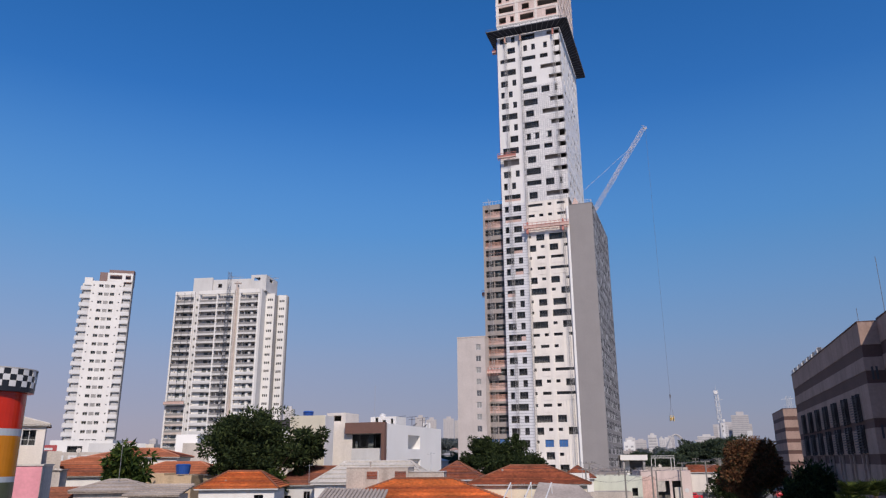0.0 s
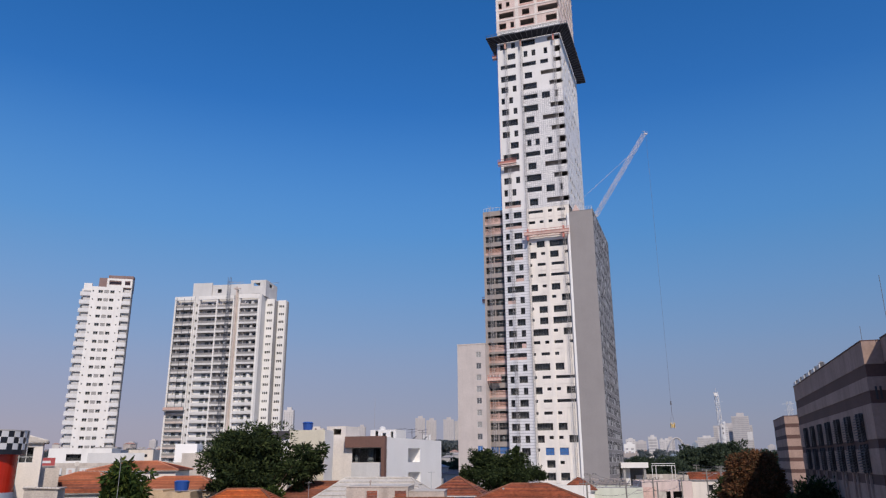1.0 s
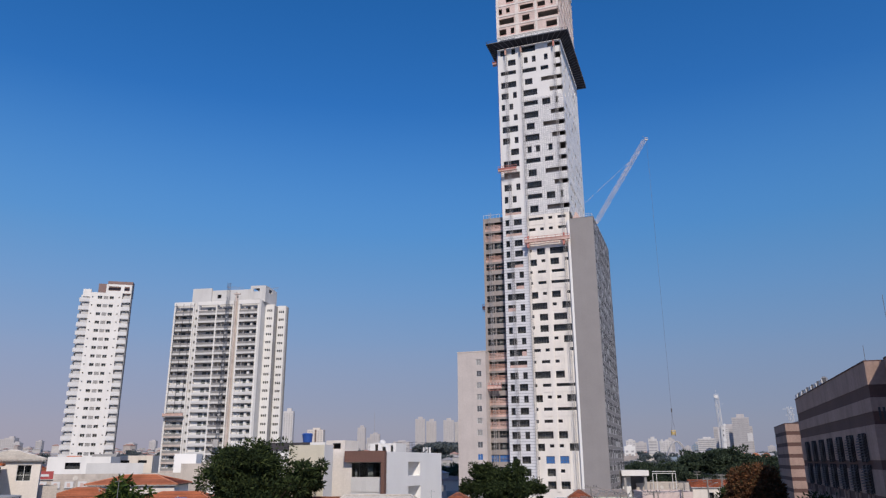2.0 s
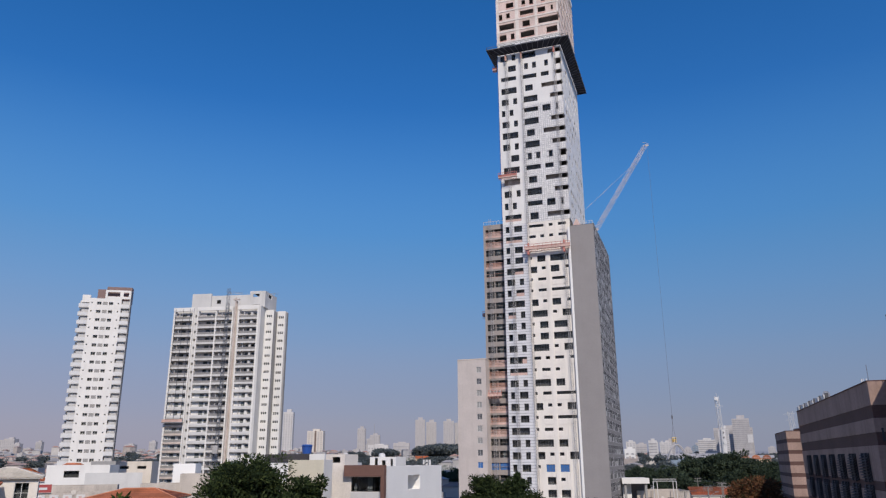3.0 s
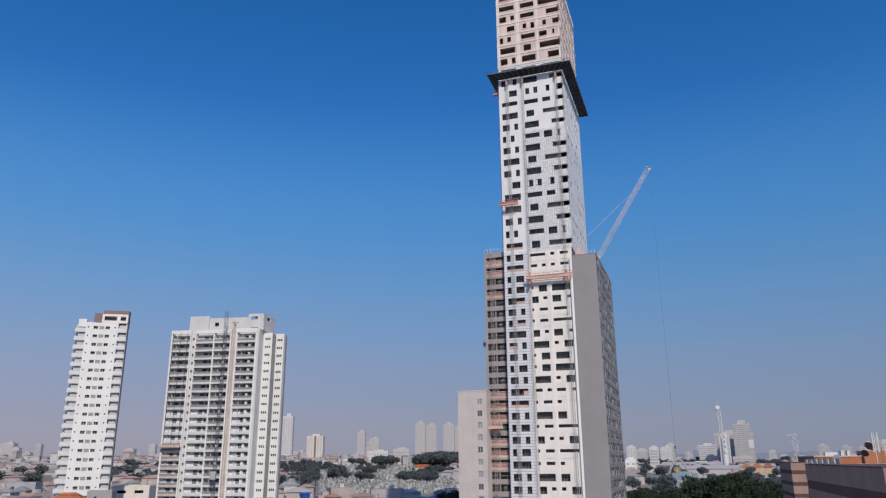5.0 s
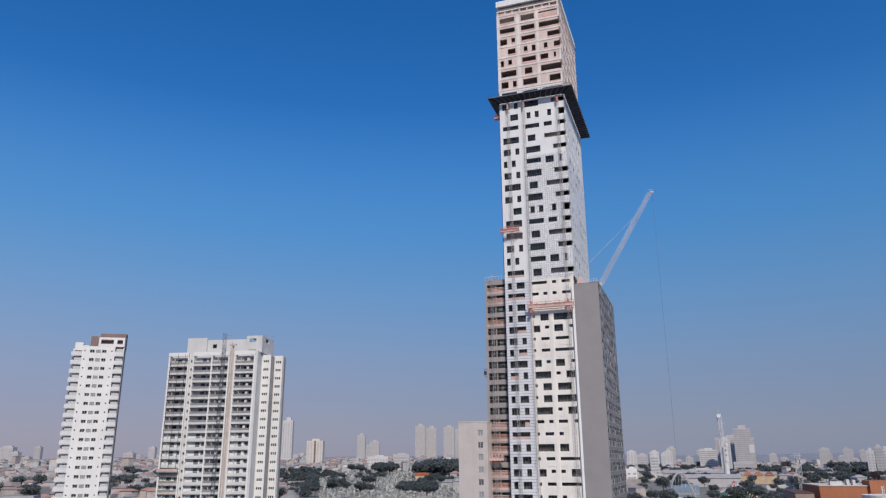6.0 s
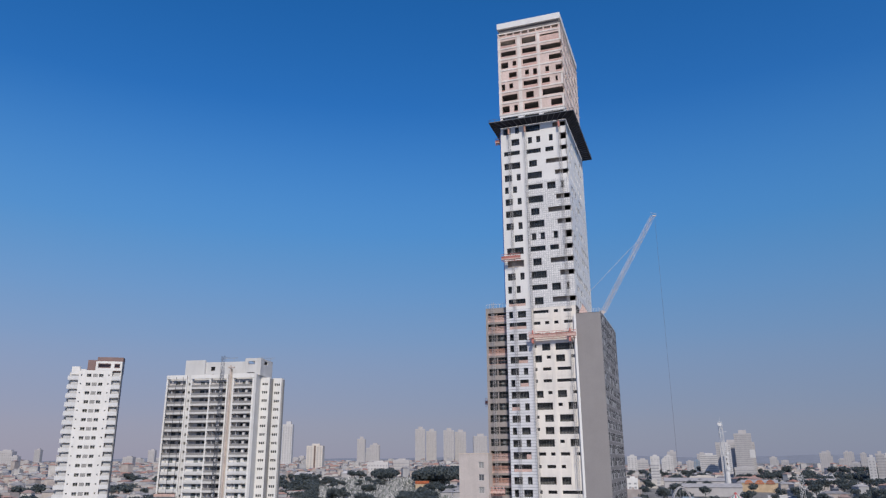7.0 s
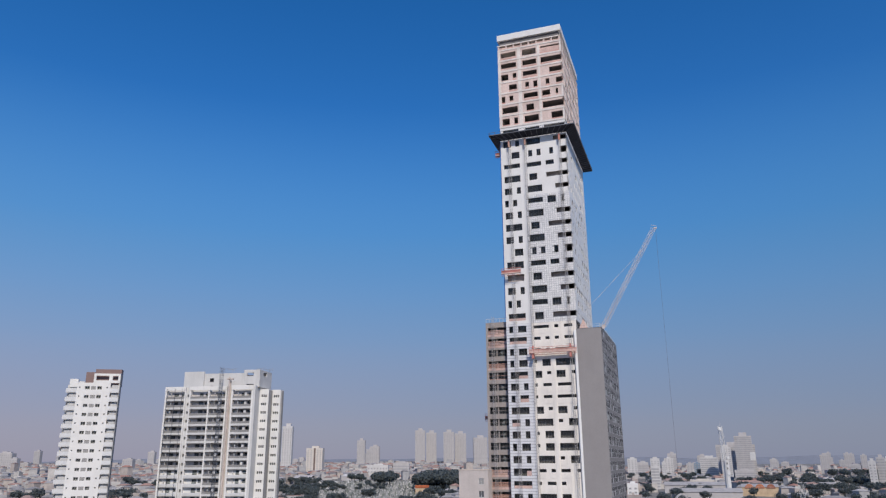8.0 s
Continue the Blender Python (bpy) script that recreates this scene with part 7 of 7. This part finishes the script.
HAZE_BLUE = surface("blue_tinted_facade", (0.20, 0.26, 0.33), 0.6, grain=0.2, vary=0.08)


def free(x, y):
    """Whether a house may stand here."""
    if -190 < x < -25 and 690 < y < 1040:
        return False
    if 55 < x < 175 and 300 < y < 372:
        return False
    if -60 < x < 40 and 835 < y < 950:
        return False
    if -130 < x < -40 and 225 < y < 280:
        return False
    if 0 < x < 70 and 165 < y < 250:
        return False
    if 45 < x < 135 and y < 325:
        return False
    if 400 < y < 1000 and -0.2 * y < x < 2:
        return False
    if 300 < y < 800 and 0.26 * y < x < 0.44 * y:
        return False
    if -128 < x < -96 and 255 < y < 290:
        return False
    if 78 < x < 125 and 195 < y < 245:
        return False
    if -45 < x < 15 and 425 < y < 565:
        return False
    return not (180 < x < 250 and 690 < y < 730)


def build_carpet():
    rng = random.Random(77)
    wall, roof = Bits(), Bits()
    y = 245.0
    while y < 2300:
        pitch = 15 + y * 0.006
        x = -0.66 * y - 40
        while x < 0.66 * y + 40:
            px_, py_ = x + rng.uniform(-3, 3), y + rng.uniform(-3, 3)
            if free(px_, py_) and rng.random() < (0.9 if px_ < 60 or py_ > 1300 else 0.3):
                w, d = rng.uniform(7, 13), rng.uniform(7, 12)
                if rng.random() < 0.06:
                    w, d = w * 2.4, d * 1.8
                h = rng.choice((3.2, 3.6, 5.8, 6.2, 6.4, 8.8)) + rng.uniform(-0.3, 0.5)
                if y > 900 and rng.random() < 0.04:
                    h *= 2.0
                z = lie(px_, py_) - 0.8
                a = rng.uniform(-0.5, 0.5)
                ca, sa = math.cos(a), math.sin(a)

                def spin(u, v, zz):
                    return (px_ + u * ca - v * sa, py_ + u * sa + v * ca, zz)
                k = len(wall.v)
                top = z + h + 0.8
                ring = ((-w / 2, -d / 2), (w / 2, -d / 2), (w / 2, d / 2), (-w / 2, d / 2))
                wall.v += [spin(u, v, z) for u, v in ring] + [spin(u, v, top) for u, v in ring]
                wall.f += [(k, k + 1, k + 5, k + 4), (k + 1, k + 2, k + 6, k + 5), (k + 2, k + 3, k + 7, k + 6), (k + 3, k, k + 4, k + 7)]
                k = len(roof.v)
                if rng.random() < 0.6:
                    o, r = 0.5, top + rng.uniform(1.2, 2.2)
                    roof.v += [spin(-w / 2 - o, -d / 2 - o, top - 0.1), spin(w / 2 + o, -d / 2 - o, top - 0.1), spin(w / 2 + o, d / 2 + o, top - 0.1), spin(-w / 2 - o, d / 2 + o, top - 0.1), spin(-w / 2 + d * 0.3, 0, r), spin(w / 2 - d * 0.3, 0, r)]
                    roof.f += [(k, k + 1, k + 5, k + 4), (k + 1, k + 2, k + 5), (k + 2, k + 3, k + 4, k + 5), (k + 3, k, k + 4)]
                else:
                    roof.v += [spin(u, v, top + 0.01) for u, v in ring]
                    roof.f += [(k, k + 1, k + 2, k + 3)]
                    if rng.random() < 0.5:
                        k = len(wall.v)
                        s = rng.uniform(1, 2)
                        wall.v += [spin(u * s, v * s, zz) for zz in (top, top + 1.8) for u, v in ((-0.8, -0.8), (0.8, -0.8), (0.8, 0.8), (-0.8, 0.8))]
                        wall.f += [(k, k + 1, k + 5, k + 4), (k + 1, k + 2, k + 6, k + 5), (k + 2, k + 3, k + 7, k + 6), (k + 3, k, k + 4, k + 7), (k + 4, k + 5, k + 6, k + 7)]
            x += pitch
        y += pitch * (0.92 if y < 1300 else 1.4)
    t = thing("far_houses", pose(0, 0, 0), "countless low houses with pale walls and mixed roofs", "houses", kind="stuff")
    tagged(part("wall", wall, FAR_WALL, t), kind="stuff")
    tagged(part("roof", roof, FAR_ROOF, t), kind="stuff")


def build_cemetery():
    rng = random.Random(13)
    b = Bits()
    for _ in range(8500):
        y = 470 + 510 * rng.random() ** 1.1
        x = rng.uniform(-0.165, 0.015) * y
        w, d, h = rng.uniform(0.7, 1.9), rng.uniform(0.9, 2.6), rng.choice((0.7, 0.9, 1.3, 2.0, 2.8, 3.4))
        z = lie(x, y) - 0.9
        b.box(x, x + w, y, y + d, z, z + h + 0.9)
        if rng.random() < 0.3:
            b.box(x + w * 0.4, x + w * 0.6, y, y + 0.25, z + h + 0.9, z + h + 2.1)
    alone("tombs", b, TOMB, pose(0, 0, 0), "crowded pale tombs of a large cemetery", "tombs", kind="stuff")
    t = thing("house", pose(-29, 760, lie(-29, 760)), "small orange house beside the cemetery wood", "house")
    part("wall", Bits().box(0, 13, 0, 8, -1, 6.5), PAINT_TAN, t)
    part("roof", Bits().slab([(-0.5, -0.5, 6.5), (13.5, -0.5, 6.5), (13.5, 4, 8.8), (-0.5, 4, 8.8)], 0.2).slab([(-0.5, 4, 8.8), (13.5, 4, 8.8), (13.5, 8.5, 6.5), (-0.5, 8.5, 6.5)], 0.2), TILE_ORANGE, t)


def far_tower(x, y, w, d, top, wall, style="grid", label="", turn=0.0, floor_h=3.2):
    """A distant building: body, roof house and the windows or bands of each storey."""
    z0 = lie(x + w / 2, y) - 1
    t = thing("far_building", pose(x, y, z0, 0, 0, turn), label, "building", "far skyline")
    h = top - z0
    part("body", Bits().box(0, w, 0, d, 0, h), wall, t)
    part("roof_house", Bits().box(w * 0.3, w * 0.75, d * 0.3, d * 0.8, h, h + min(6, h * 0.08)), wall, t)
    n = int(h / floor_h)
    if style == "band":
        for i in range(1, n):
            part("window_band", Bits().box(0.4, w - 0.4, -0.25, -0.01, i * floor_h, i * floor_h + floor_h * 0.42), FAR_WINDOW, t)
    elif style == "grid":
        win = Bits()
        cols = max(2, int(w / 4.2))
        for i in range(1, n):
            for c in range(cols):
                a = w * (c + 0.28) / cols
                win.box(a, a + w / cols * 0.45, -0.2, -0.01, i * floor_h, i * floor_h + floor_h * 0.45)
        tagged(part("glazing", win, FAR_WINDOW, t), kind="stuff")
    elif style == "cleft":
        part("recess", Bits().box(w * 0.46, w * 0.57, -0.3, -0.01, 2, h), FAR_RECESS, t)
        win = Bits()
        for i in range(1, n):
            for a in (0.08, 0.26, 0.66, 0.84):
                win.box(w * a, w * (a + 0.08), -0.2, -0.01, i * floor_h, i * floor_h + 1.3)
        tagged(part("glazing", win, FAR_WINDOW, t), kind="stuff")
    return t


def build_skyline():
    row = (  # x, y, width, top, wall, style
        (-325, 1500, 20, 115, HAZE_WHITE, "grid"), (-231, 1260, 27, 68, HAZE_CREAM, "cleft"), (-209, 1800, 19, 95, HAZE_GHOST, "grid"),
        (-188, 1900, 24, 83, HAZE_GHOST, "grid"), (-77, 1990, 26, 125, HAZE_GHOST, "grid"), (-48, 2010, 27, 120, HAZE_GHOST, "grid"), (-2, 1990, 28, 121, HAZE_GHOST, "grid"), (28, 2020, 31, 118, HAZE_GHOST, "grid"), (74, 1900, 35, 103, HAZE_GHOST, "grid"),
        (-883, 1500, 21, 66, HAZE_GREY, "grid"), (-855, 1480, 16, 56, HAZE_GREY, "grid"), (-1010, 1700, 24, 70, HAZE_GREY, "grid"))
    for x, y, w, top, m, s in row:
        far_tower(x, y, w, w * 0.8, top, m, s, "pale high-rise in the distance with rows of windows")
    far_tower(-112, 1100, 30, 18, 41, HAZE_WHITE, "grid", "long white three-storey building beyond the cemetery", 0, 4.5)
    far_tower(-76, 1120, 24, 16, 44, HAZE_GREY, "band", "grey mid-rise block beyond the cemetery", 0, 4.0)
    right = (
        (315, 1300, 16, 48, HAZE_WHITE, "grid"), (306, 1200, 17, 42, HAZE_GREY, "band"), (368, 1350, 16, 48, HAZE_WHITE, "grid"), (393, 1350, 15, 48, HAZE_WHITE, "grid"),
        (448, 1400, 11, 39, HAZE_GREY, "grid"), (429, 1300, 10, 40, HAZE_BLUE, "grid"), (423, 1250, 28, 49, HAZE_WHITE, "band"), (469, 1300, 63, 70, HAZE_GREY, "band"),
        (440, 1200, 16, 64, HAZE_WHITE, "grid"), (483, 1250, 27, 83, HAZE_GREY, "band"), (440, 1150, 28, 30, HAZE_GREY, "band"), (154.5, 645, 9.0, 26.5, PAINT_WHITE, "grid"), (237, 870, 9.5, 39, HAZE_WHITE, "band"), (316, 1100, 6, 42, HAZE_WHITE, "grid"),
        (284, 880, 27, 23, HAZE_CREAM, "grid"), (504, 900, 8, 43, HAZE_WHITE, "grid"), (517, 905, 9, 47, HAZE_GREY, "band"), (531, 915, 10, 45, HAZE_WHITE, "grid"))
    for x, y, w, top, m, s in right:
        far_tower(x, y, w, w * 0.7, top, m, s, "pale block on the eastern skyline with banded storeys", -math.degrees(math.atan2(x, y)))
    panel = thing("billboard", pose(503.5, 1241.5, 0, 0, 0, -21.1), "blank white panel on the tall banded block", "panel")
    part("board", Bits().box(0, 8, 0, 0.5, 44, 57), PAINT_LIGHT, panel)
    rng = random.Random(31)
    for i in range(46):
        y = rng.uniform(1500, 2700)
        x = rng.choice((rng.uniform(-0.62, -0.1), rng.uniform(0.2, 0.62))) * y
        w = rng.uniform(14, 26)
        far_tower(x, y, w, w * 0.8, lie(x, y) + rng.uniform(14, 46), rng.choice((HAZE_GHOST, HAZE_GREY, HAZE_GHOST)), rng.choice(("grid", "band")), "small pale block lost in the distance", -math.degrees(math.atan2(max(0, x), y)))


def build_landmarks():
    # white telecom column with a lattice mast
    x, y = 266.0, 714.0
    z0 = lie(x, y)
    c = thing("telecom_tower", pose(x, y, 0), "white telecom column with dishes and a lattice mast", "tower")
    part("column", Bits().bar((0, 0, z0), (0, 0, 44.5), 3.0, 2.2, 10), PAINT_LIGHT, c)
    part("lattice", lattice(Bits(), (-1.0, 0, 44.5), (-2.2, 0, 76.0), 1.5, 4.0, 0.22), FRAME_WHITE, c)
    for dx, z, r in ((-3.4, 73.5, 1.7), (1.6, 47.0, 1.2), (0.6, 33.0, 1.7)):
        part("dish", Bits().bar((dx, -3.1, z), (dx, -2.5, z), r, r * 0.6, 14), FRAME_WHITE, c)
    part("arms", Bits().bar((-4, 0, 66), (3.5, 0, 67), 0.14).bar((-2, 0, 76), (-2, 0, 80), 0.12), FRAME_WHITE, c)
    for z in (36.5, 41.0):
        part("slot", Bits().box(-0.5, 0.5, -2.75, -2.6, z, z + 1.6), SHADE_CONCRETE, c)
    # tall white arch over the avenue
    x, y = 139.7, 450.0
    a = thing("arch", pose(x, y, lie(x, y)), "tall white steel arch with one blue leg", "arch")
    n, high, half = 20, 25.8 - lie(x, y), 9.6
    for dy in (0.0, 2.6):
        pts = [(half * (2 * i / n - 1), dy, high * (1 - (2 * i / n - 1) ** 2)) for i in range(n + 1)]
        part("arch_tube", Bits().path(pts, 0.33, 6), HAZE_GREY, a)
    panel = Bits()
    for i in range(n // 2):
        p, q = (half * (2 * i / n - 1), high * (1 - (2 * i / n - 1) ** 2)), (half * (2 * (i + 1) / n - 1), high * (1 - (2 * (i + 1) / n - 1) ** 2))
        panel.poly((p[0] - 0.3, 1.3, p[1] - 0.9), (q[0] - 0.3, 1.3, q[1] - 0.9), (q[0] - 0.3, 1.3, q[1]), (p[0] - 0.3, 1.3, p[1]))
    part("blue_web", panel, HAZE_BLUE, a, "blue web panel in one leg")
    for i in range(3, n, 2):
        u = half * (2 * i / n - 1)
        part("hanger", Bits().bar((u, 1.3, 12.0), (u, 1.3, high * (1 - (2 * i / n - 1) ** 2)), 0.06), FRAME_WHITE, a)
    # striped circus tents
    def tent(x, y, eave, top, r, tones, label):
        t = thing("circus_tent", pose(x, y, lie(x, y)), label, "tent", "circus tents")
        g = lie(x, y)
        m = 24
        for i in range(m):
            p, q = 2 * math.pi * i / m, 2 * math.pi * (i + 1) / m
            rim = lambda ang, rad, z: (rad * math.cos(ang), rad * math.sin(ang), z - g)
            b = Bits().poly(rim(p, r, eave), rim(q, r, eave), rim(q, r * 0.42, eave + (top - eave) * 0.42), rim(p, r * 0.42, eave + (top - eave) * 0.42))
            b.poly(rim(p, r * 0.42, eave + (top - eave) * 0.42), rim(q, r * 0.42, eave + (top - eave) * 0.42), rim((p + q) / 2, r * 0.03, top))
            b.poly(rim(p, r, g), rim(q, r, g), rim(q, r, eave), rim(p, r, eave))
            part("canvas_gore", b, tones[i % len(tones)], t)
        part("cupola", Bits().tube(0, 0, top - g - 1.6, top - g + 0.8, 2.0, 0.5, 12), TENT_RED, t, "red cap at the peak")
    tent(211, 555, 10.5, 17.6, 15.0, (TENT_RED, TENT_WHITE, TENT_GREEN, TENT_WHITE), "large circus tent striped red, white and green")
    tent(207, 480, 8.4, 13.6, 10.0, (TENT_RED, TENT_WHITE), "smaller circus tent striped pink and white")
    # rust-orange building with a dish and a curved white canopy
    o = thing("office_block", pose(105.0, 214.0, 0, 0, 0, -14), "rust-orange rendered building with flat roofs", "building")
    part("wall", Bits().box(0, 46, 0, 22, GROUND, 25.9), RUST_RENDER, o)
    part("stair_tower", Bits().box(12.6, 18.0, -1.0, 6, GROUND, 27.4), RUST_RENDER, o)
    part("coping", Bits().box(-0.2, 46.2, -0.2, 22.2, 25.9, 26.15), PAINT_BEIGE, o)
    for u, w_, h_ in ((3.4, 3.2, 1.0), (7.6, 0.8, 1.5), (9.2, 0.7, 1.4)):
        part("vent_box", Bits().box(u, u + w_, 2, 4, 26.15, 26.15 + h_), PAINT_LIGHT, o)
    part("canopy", Bits().tube(15, -8, 23.2, 24.0, 6.5, 6.5, 28), PAINT_WHITE, o, "round white canopy")
    part("canopy_stem", Bits().tube(15, -8, GROUND, 23.2, 0.5, 0.5, 10), PAINT_LIGHT, o)
    dd = thing("satellite_dish", pose(105.0, 214.0, 0, 0, 0, -14), "black satellite dish on the rust-orange roof", "dish")
    part("bowl", Bits().bar((14.9, 1.0, 28.7), (15.1, 1.2, 28.9), 1.35, 0.35, 18), CABLE, dd)
    part("stand", Bits().bar((15.1, 1.2, 27.4), (15.1, 1.2, 28.8), 0.1), STEEL, dd)
    # pale low buildings among the trees
    for x_, y_, w, d, top, m, lab in ((314, 700, 28, 12, 15.0, HAZE_WHITE, "low white office with blue window bands"), (150, 500, 16, 10, 17.0, HAZE_BLUE, "low blue and white banded building"), (270, 640, 20, 9, 12.0, HAZE_WHITE, "low white shed roof among trees")):
        far_tower(x_, y_, w, d, top, m, "band", lab, -math.degrees(math.atan2(x_, y_)), 3.0)
    # market hall with red arches and long dark sheds
    hall = thing("market_hall", pose(300, 770, lie(300, 770), 0, 0, -21), "red-brown market hall with arched gables", "hall")
    part("wall", Bits().box(0, 34, 0, 14, -1, 8.5), PAINT_TAN, hall)
    part("roof", Bits().slab([(-0.5, -0.5, 8.5), (34.5, -0.5, 8.5), (34.5, 14, 11), (-0.5, 14, 11)], 0.2), FAR_ROOF, hall)
    for u in (7.0, 17.0, 27.0):
        gab = Bits().poly(*[(u + 4.2 * math.cos(math.pi * i / 10), -0.4, 7.0 + 4.2 * math.sin(math.pi * i / 10)) for i in range(11)])
        part("arched_gable", gab, TILE_ROSE, hall)
    for x_, y_, w, d, h, m in ((-200, 1010, 24, 14, 6, HAZE_GREY), (-140, 1040, 20, 12, 6, HAZE_WHITE), (205, 690, 60, 20, 8, FAR_ROOF), (228, 790, 62, 22, 9, FAR_ROOF), (420, 900, 46, 16, 6, FAR_ROOF), (520, 1040, 52, 18, 7, HAZE_GREY)):
        t = thing("warehouse", pose(x_, y_, lie(x_, y_) - 0.5, 0, 0, -16), "long low warehouse with a pitched roof", "warehouse", "warehouses")
        part("wall", Bits().box(0, w, 0, d, 0, h), HAZE_GREY, t)
        part("roof", Bits().slab([(-0.6, -0.6, h), (w + 0.6, -0.6, h), (w + 0.6, d / 2, h + 3), (-0.6, d / 2, h + 3)], 0.2).slab([(-0.6, d / 2, h + 3), (w + 0.6, d / 2, h + 3), (w + 0.6, d + 0.6, h), (-0.6, d + 0.6, h)], 0.2), m, t)
    # hills on the horizon, coloured blue-grey to take in the haze
    hill = Bits()
    xs = range(-4200, 4201, 100)
    for x in xs:
        h = 62 + 16 * noise.noise((x * 0.0011, 3.1, 0)) + 7 * noise.noise((x * 0.004, 1.7, 0))
        hill.v += [(x, 3600, 10), (x, 3900, h), (x, 4300, 10)]
    for i in range(len(xs) - 1):
        k = i * 3
        hill.f += [(k, k + 3, k + 4, k + 1), (k + 1, k + 4, k + 5, k + 2)]
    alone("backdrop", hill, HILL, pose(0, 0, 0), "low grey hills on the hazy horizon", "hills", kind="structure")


build_carpet()
build_cemetery()
build_skyline()
build_landmarks()
# ---------------------------------------------------------------- utility poles, cables, small things
POLES = []


def utility_pole(x, y, h, arms=2, lamp=False):
    p = thing("utility_pole", pose(x, y, GROUND), "grey concrete utility pole with crossarms", "utility pole", "utility poles")
    part("pole", Bits().bar((0, 0, -0.3), (0, 0, h), 0.17, 0.11, 8), CONCRETE_POLE, p)
    for i in range(arms):
        z = h - 0.25 - i * 0.8
        part("crossarm", Bits().box(-1.1, 1.1, -0.06, 0.06, z, z + 0.12), CONCRETE_POLE, p)
        for u in (-1.0, -0.5, 0.5, 1.0):
            part("insulator", Bits().tube(u, 0, z + 0.12, z + 0.36, 0.05, 0.07, 6), CABLE, p)
    if lamp:
        part("lamp_arm", Bits().bar((0, 0, h - 1.8), (1.7, -0.2, h - 0.9), 0.045).box(1.6, 2.3, -0.35, -0.05, h - 0.95, h - 0.8), STEEL, p)
    POLES.append((x, y, h))


for x_, y_, h_, a_, l_ in ((25.6, 133, 8.2, 1, True), (30.7, 133, 7.0, 1, False), (46.2, 148, 7.2, 0, False), (52.0, 165, 8.0, 1, False), (59.5, 172, 8.4, 1, True), (65.8, 190, 8.2, 2, False), (71.4, 196, 8.9, 2, True), (73.2, 200, 8.6, 2, False), (80.0, 240, 9.0, 2, False), (39.2, 140, 6.6, 0, False), (21.0, 112, 7.4, 1, False), (28.2, 118, 6.9, 1, True), (34.6, 126, 7.6, 1, False)):
    utility_pole(x_, y_, h_, a_, l_)


def wire(p, q, sag=0.5, r=0.03):
    p, q = Vector(p), Vector(q)
    b = Bits().path([p.lerp(q, i / 8) - Vector((0, 0, sag * 4 * i / 8 * (1 - i / 8))) for i in range(9)], r, 3)
    alone("cable", b, CABLE, pose(0, 0, 0), "thin black overhead cable slung between poles", "cable", "overhead cables")


for i, j in ((0, 1), (1, 9), (9, 2), (2, 3), (3, 4), (4, 5), (5, 6), (6, 7), (7, 8), (10, 11), (11, 12), (12, 9)):
    (ax, ay, ah), (bx, by, bh) = POLES[i], POLES[j]
    for o, dz in ((-0.9, 0.15), (0.5, 0.15), (0.0, -1.4)):
        wire((ax + o, ay, GROUND + ah + dz), (bx + o, by, GROUND + bh + dz), 0.4)

# thin aerial on the near roofs
for x_, y_, z_, h_ in ((-33.9, 79.0, 9.4, 4.6), (-1.4, 83.0, 9.2, 3.4), (17.4, 95.0, 6.5, 5.0), (-16.2, 91.0, 9.0, 2.4)):
    n_ = thing("roof_antenna", pose(x_, y_, z_ - 0.6), "thin rusty aerial on a house roof", "antenna", "house aerials")
    part("pole", Bits().bar((0, 0, 0), (0, 0, h_), 0.03), STEEL, n_)
    part("crossbar", Bits().bar((-0.4, 0, h_ - 0.2), (0.4, 0, h_ - 0.15), 0.02), STEEL, n_)


def car(x, y, colour, label, turn):
    c = thing("car", pose(x, y, GROUND + 0.04, 0, 0, turn), label, "car", "parked cars")
    body = Bits()
    for x0, x1, y0, y1, z0, z1, k in ((-2.1, 2.1, -0.85, 0.85, 0.32, 0.86, 0.04), (-1.25, 1.05, -0.74, 0.74, 0.86, 1.42, 0.32)):
        base = len(body.v)
        body.v += [(x0, y0, z0), (x1, y0, z0), (x1, y1, z0), (x0, y1, z0), (x0 + k, y0 + k / 2, z1), (x1 - k, y0 + k / 2, z1), (x1 - k, y1 - k / 2, z1), (x0 + k, y1 - k / 2, z1)]
        body.f += [tuple(base + i for i in q) for q in ((3, 2, 1, 0), (4, 5, 6, 7), (0, 1, 5, 4), (1, 2, 6, 5), (2, 3, 7, 6), (3, 0, 4, 7))]
    part("body", body, colour, c)
    for sx in (-1.3, 1.3):
        for sy in (-0.8, 0.8):
            part("wheel", Bits().bar((sx, sy - 0.1, 0.32), (sx, sy + 0.1, 0.32), 0.32, sides=14), CABLE, c)
    part("windscreen", Bits().box(-0.9, 0.7, -0.73, 0.73, 0.98, 1.25), CHECK_BLACK, c)


CAR_RED = surface("red_car_paint", (0.50, 0.02, 0.03), 0.3, vary=0.05)
car(55.5, 171.0, CAR_RED, "red hatchback parked by the street", 8)
car(77.0, 176.0, CAR_RED, "dark red car parked under the trees", 80)
car(60.0, 173.0, CHECK_BLACK, "black car parked by the street", 8)
